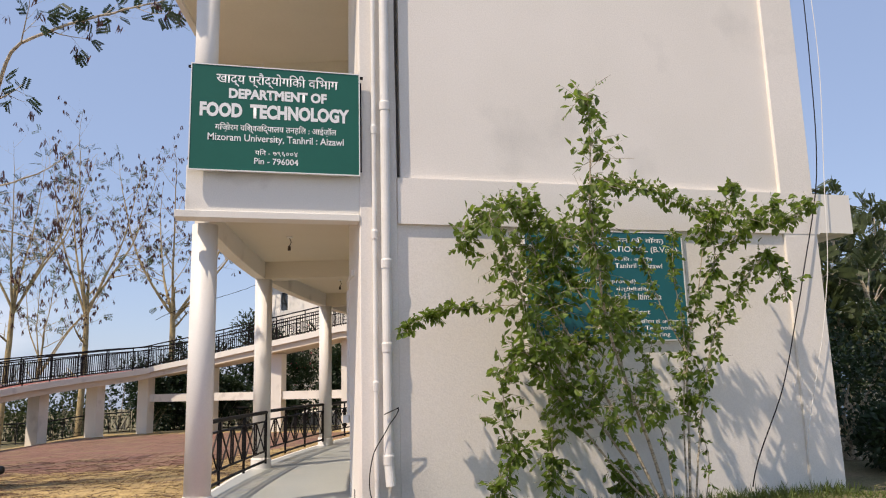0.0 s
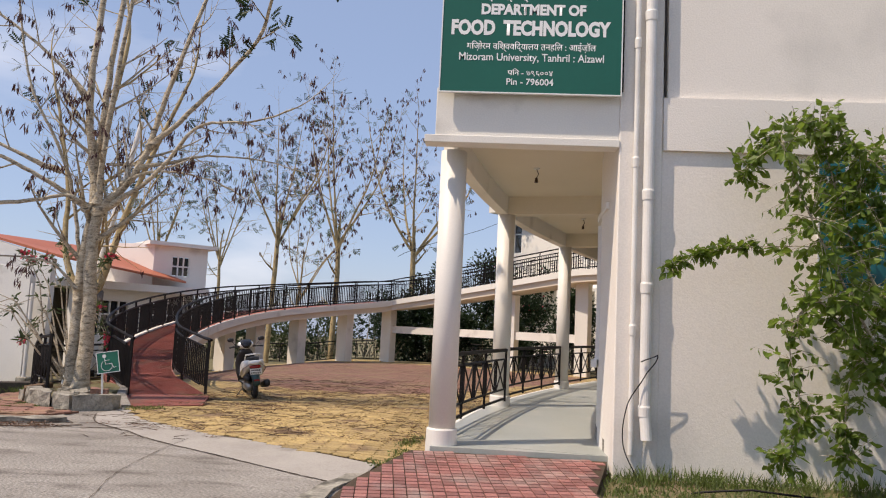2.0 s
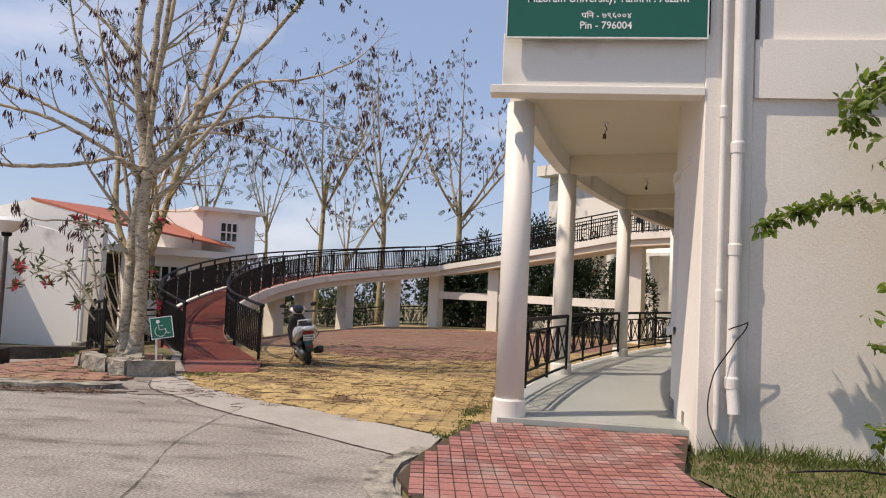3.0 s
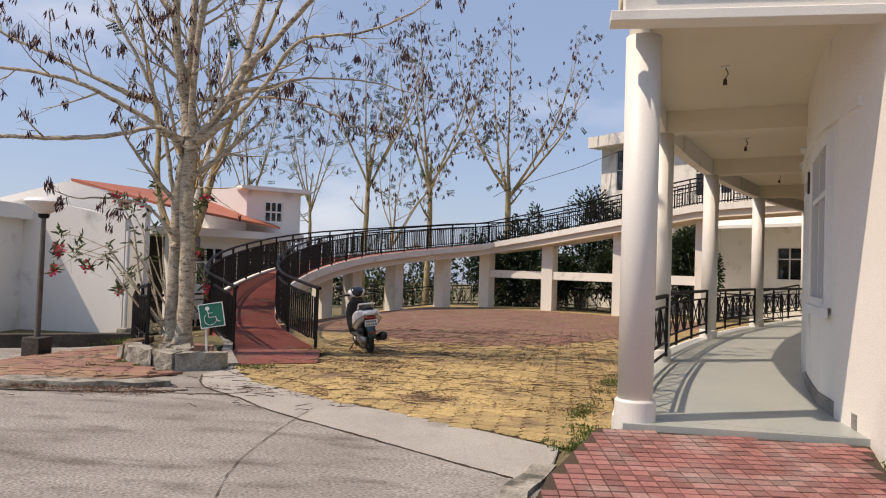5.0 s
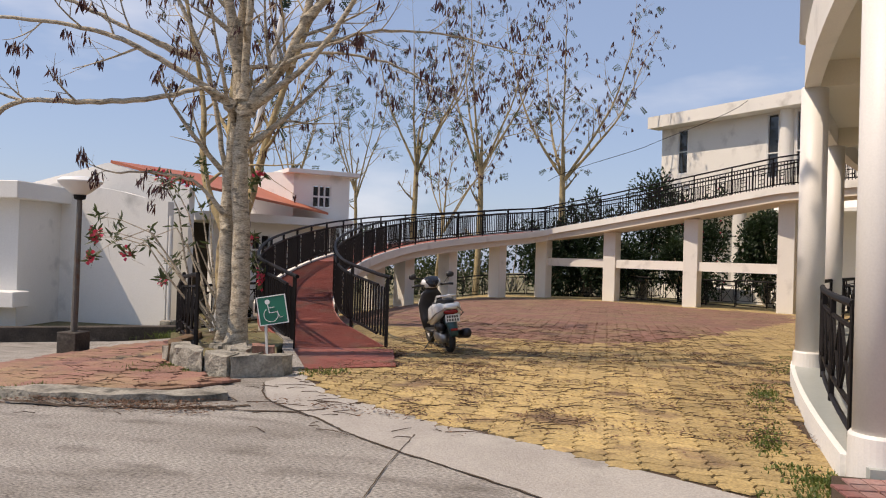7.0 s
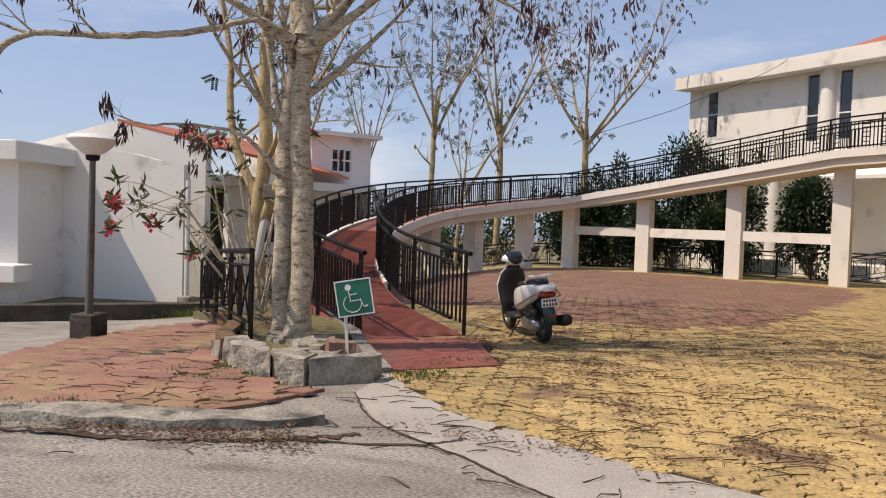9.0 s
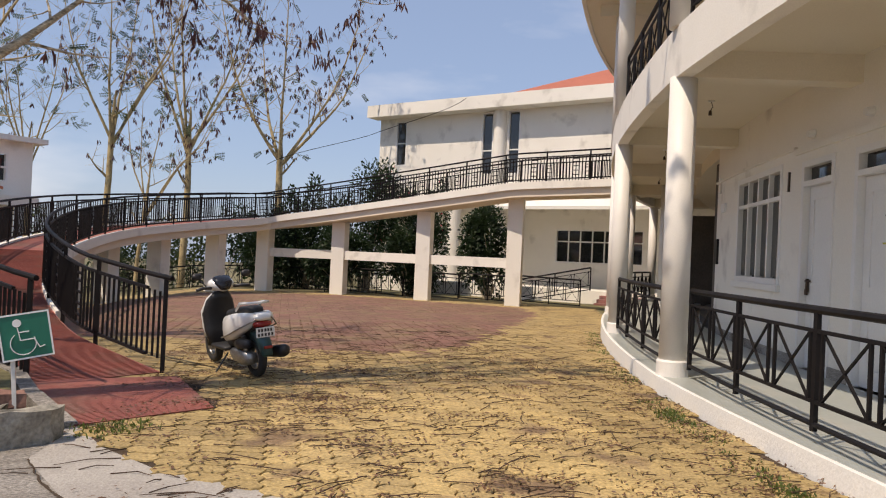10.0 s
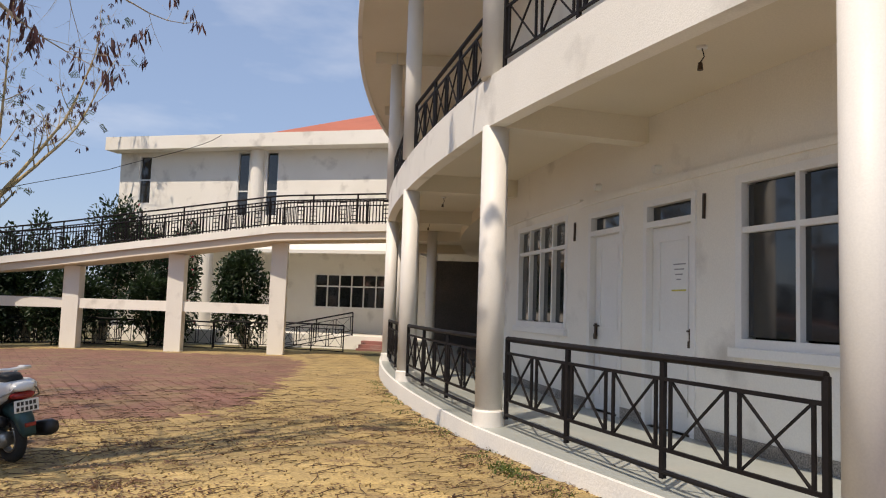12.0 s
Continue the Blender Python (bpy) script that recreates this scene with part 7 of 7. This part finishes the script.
rng = random.Random(55)
LAWN = [(2.3, -0.5), (2.0, -1.65), (2.45, -3.0), (3.2, -4.4), (9.5, -6.3), (13, -4.8), (13, 0.0), (9.0, -0.5)]
sheet("lawn_bed", LAWN, 0.012, M_SOIL, label="dry grassy strip at the gable wall", category="ground", skirt=0)
tufts("lawn_grass", "short dry green grass at the gable wall", [q for q in ((rng.uniform(1.9, 10.5), rng.uniform(-4.5, -0.5)) for k in range(900)) if inside(*q, LAWN)], 1, 0.085, 22)
tufts("wall_weeds", "taller weeds along the gable wall", [(rng.uniform(2.4, 9), -0.58 - rng.random() * 0.25) for k in range(90)], 2, 0.2, 18)
tufts("column_weeds", "green weeds round the column base", [(-0.02 + rng.gauss(0, 0.12), -0.05 + rng.gauss(0, 0.2)) for k in range(34)] + [(-0.2 + rng.gauss(0, 0.1), -0.4 + rng.gauss(0, 0.15)) for k in range(14)], 3, 0.055, 18, spread=0.06)
tufts("plinth_weeds", "weeds along the foot of the plinth", [P(50.3 + abs(rng.gauss(0, 0.1)), t) for t in [rng.uniform(9.2, 24) for k in range(60)]] + [P(50.36 + abs(rng.gauss(0, 0.08)), 13.2 + rng.gauss(0, 0.35)) for k in range(34)] + [P(50.36, 10.5 + rng.gauss(0, 0.3)) for k in range(20)], 4, 0.05, 16, spread=0.06)
tufts("island_weeds", "green weeds on the island kerb", [(-6.45 + rng.gauss(0, 0.17), 2.45 + rng.gauss(0, 0.13)) for k in range(44)] + [(-7.0 + rng.gauss(0, 0.25), 1.02 + rng.gauss(0, 0.1)) for k in range(30)] + [(-4.75 + rng.gauss(0, 0.12), 3.0 + rng.gauss(0, 0.06)) for k in range(8)] + [(-5.9 + rng.gauss(0, 0.1), 3.3 + rng.gauss(0, 0.1)) for k in range(14)], 5, 0.07, 26)
tufts("verge_grass", "dry grass along the far kerb", [(rng.uniform(-17, -11), rng.uniform(10.8, 12)) for k in range(150)] + [(-12.6 + rng.gauss(0, 0.5), 11.7) for k in range(20)], 6, 0.2, 16)


def litter():
    rng = random.Random(88)
    lf, tw = Soup(), Soup()
    spots = []
    for k in range(190):
        spots.append((rng.uniform(-4.8, 0.8), rng.uniform(0.8, 9.5), rng.uniform(0.08, 0.3), 34))
    for k in range(130):
        spots.append((rng.uniform(-6, 4), rng.uniform(9, 22), rng.uniform(0.2, 0.6), 30))
    for k in range(34):
        x, y, ln = rng.uniform(-4.6, 0.6), rng.uniform(1.0, 8.5), rng.uniform(0.2, 0.6)
        if k < 14:
            x, y = rng.uniform(-4.8, -2.4), rng.uniform(3.2, 6.8)
        for j in range(7):
            spots.append((x + ln * (j - 3) / 3 + rng.gauss(0, 0.04), y + rng.gauss(0, 0.06), 0.09, 18))
    for k in range(40):
        t = rng.uniform(9.5, 24)
        x, y = P(50.35 + abs(rng.gauss(0, 0.15)), t)
        spots.append((x, y, 0.14, 22))
    for k in range(70):
        x, y = rng.uniform(-10.5, -5.5), rng.uniform(1.3, 6.8)
        if inside(x, y, ISL):
            spots.append((x, y, 0.25, 30))
    for k in range(50):
        spots.append((-4.9 - k * 0.035 + rng.gauss(0, 0.1), 0.68 + rng.gauss(0, 0.08), 0.12, 26))
    for k in range(45):
        f = rng.random()
        spots.append((-6.2 - 2.6 * f + rng.gauss(0, 0.25), 3.4 + 4.6 * f + rng.gauss(0, 0.3), 0.25, 40))
    for x, y, s, n in spots:
        for k in range(n):
            px, py = x + rng.gauss(0, s), y + rng.gauss(0, s)
            h = 0.022
            if -9.6 < px < -5.6 and py > 2.9 and not inside(px, py, ISL):
                h = 0.15
            p = Vector((px, py, gz(px, py) + h + rng.random() * 0.012))
            v = Vector((rng.gauss(0, 1), rng.gauss(0, 1), rng.gauss(0, 0.15)))
            lf.leaf(p, v, Vector((rng.gauss(0, 0.3), rng.gauss(0, 0.3), 1)), rng.uniform(0.02, 0.055), rng.uniform(0.005, 0.012), 0.3)
    for k in range(1100):
        if k < 900:
            x, y = rng.uniform(-4.9, 1.5), rng.uniform(0.9, 12)
        elif k < 1060:
            x, y = rng.uniform(-9.5, -5.4), rng.uniform(1.0, 6)
        else:
            x, y = rng.uniform(-7, -2.5), rng.uniform(0.0, 2.0)
        a = rng.gauss(0.2, 0.5) + (math.pi if rng.random() < 0.5 else 0)
        L = rng.uniform(0.08, 0.42)
        h = gz(x, y) + (0.05 if inside(x, y, ISL) else (0.02 if inside(x, y, COURT) else 0.008))
        p = Vector((x, y, h))
        q = p + Vector((math.cos(a) * L * 0.5, math.sin(a) * L * 0.5, 0.012))
        r = q + Vector((math.cos(a + rng.gauss(0, 0.4)) * L * 0.5, math.sin(a + rng.gauss(0, 0.4)) * L * 0.5, -0.006))
        tw.tube([p, q, r], [0.0045, 0.004, 0.002], 4)
    lf.make("leaf_litter", M_DRYLEAF, None, "dead brown leaves scattered on the paving", kind="stuff")
    tw.make("fallen_twigs", M_TWIG, None, "thin fallen twigs on the ground", kind="stuff")


litter()


# cracks and seams of the concrete road
def seam(name, pts, w, label, material=None):
    rng = random.Random(len(pts))
    s = Soup()
    c = catmull(pts, 14)
    prev = None
    for i, p in enumerate(c):
        d = c[min(i + 1, len(c) - 1)] - c[max(0, i - 1)]
        d = d / np.linalg.norm(d)
        jx = rng.gauss(0, w * 0.5)
        ww = w * rng.uniform(0.4, 1.2)
        z = 0.009
        a = (p[0] - d[1] * (ww + jx), p[1] + d[0] * (ww + jx))
        b = (p[0] - d[1] * (jx - ww), p[1] + d[0] * (jx - ww))
        k = len(s.v)
        s.v += [Vector((*a, gz(*a) + z)), Vector((*b, gz(*b) + z))]
        if prev is not None:
            s.f.append((prev, prev + 1, k + 1, k))
        prev = k
    s.make(name, material or M_JOINT, None, label, kind="structure")


seam("crack", SEAM, 0.011, "dark seam between the slab and the road")
seam("crack", [(-2.9, 0.45), (-2.85, -0.6), (-2.7, -1.8), (-2.3, -3.2), (-1.9, -5.0)], 0.0045, "dark crack across the road")
seam("crack", [(-5.0, 0.75), (-4.2, 0.9), (-3.9, 1.15)], 0.02, "dirt filled seam of the road")
seam("crack", [(-9.5, 1.2), (-8.3, 0.85), (-7.2, 0.5), (-6.1, 0.48), (-5.3, 0.65), (-4.6, 1.0)], 0.04, "dirt line at the kerb foot")

make_pavers()
make_pad()
make_island()
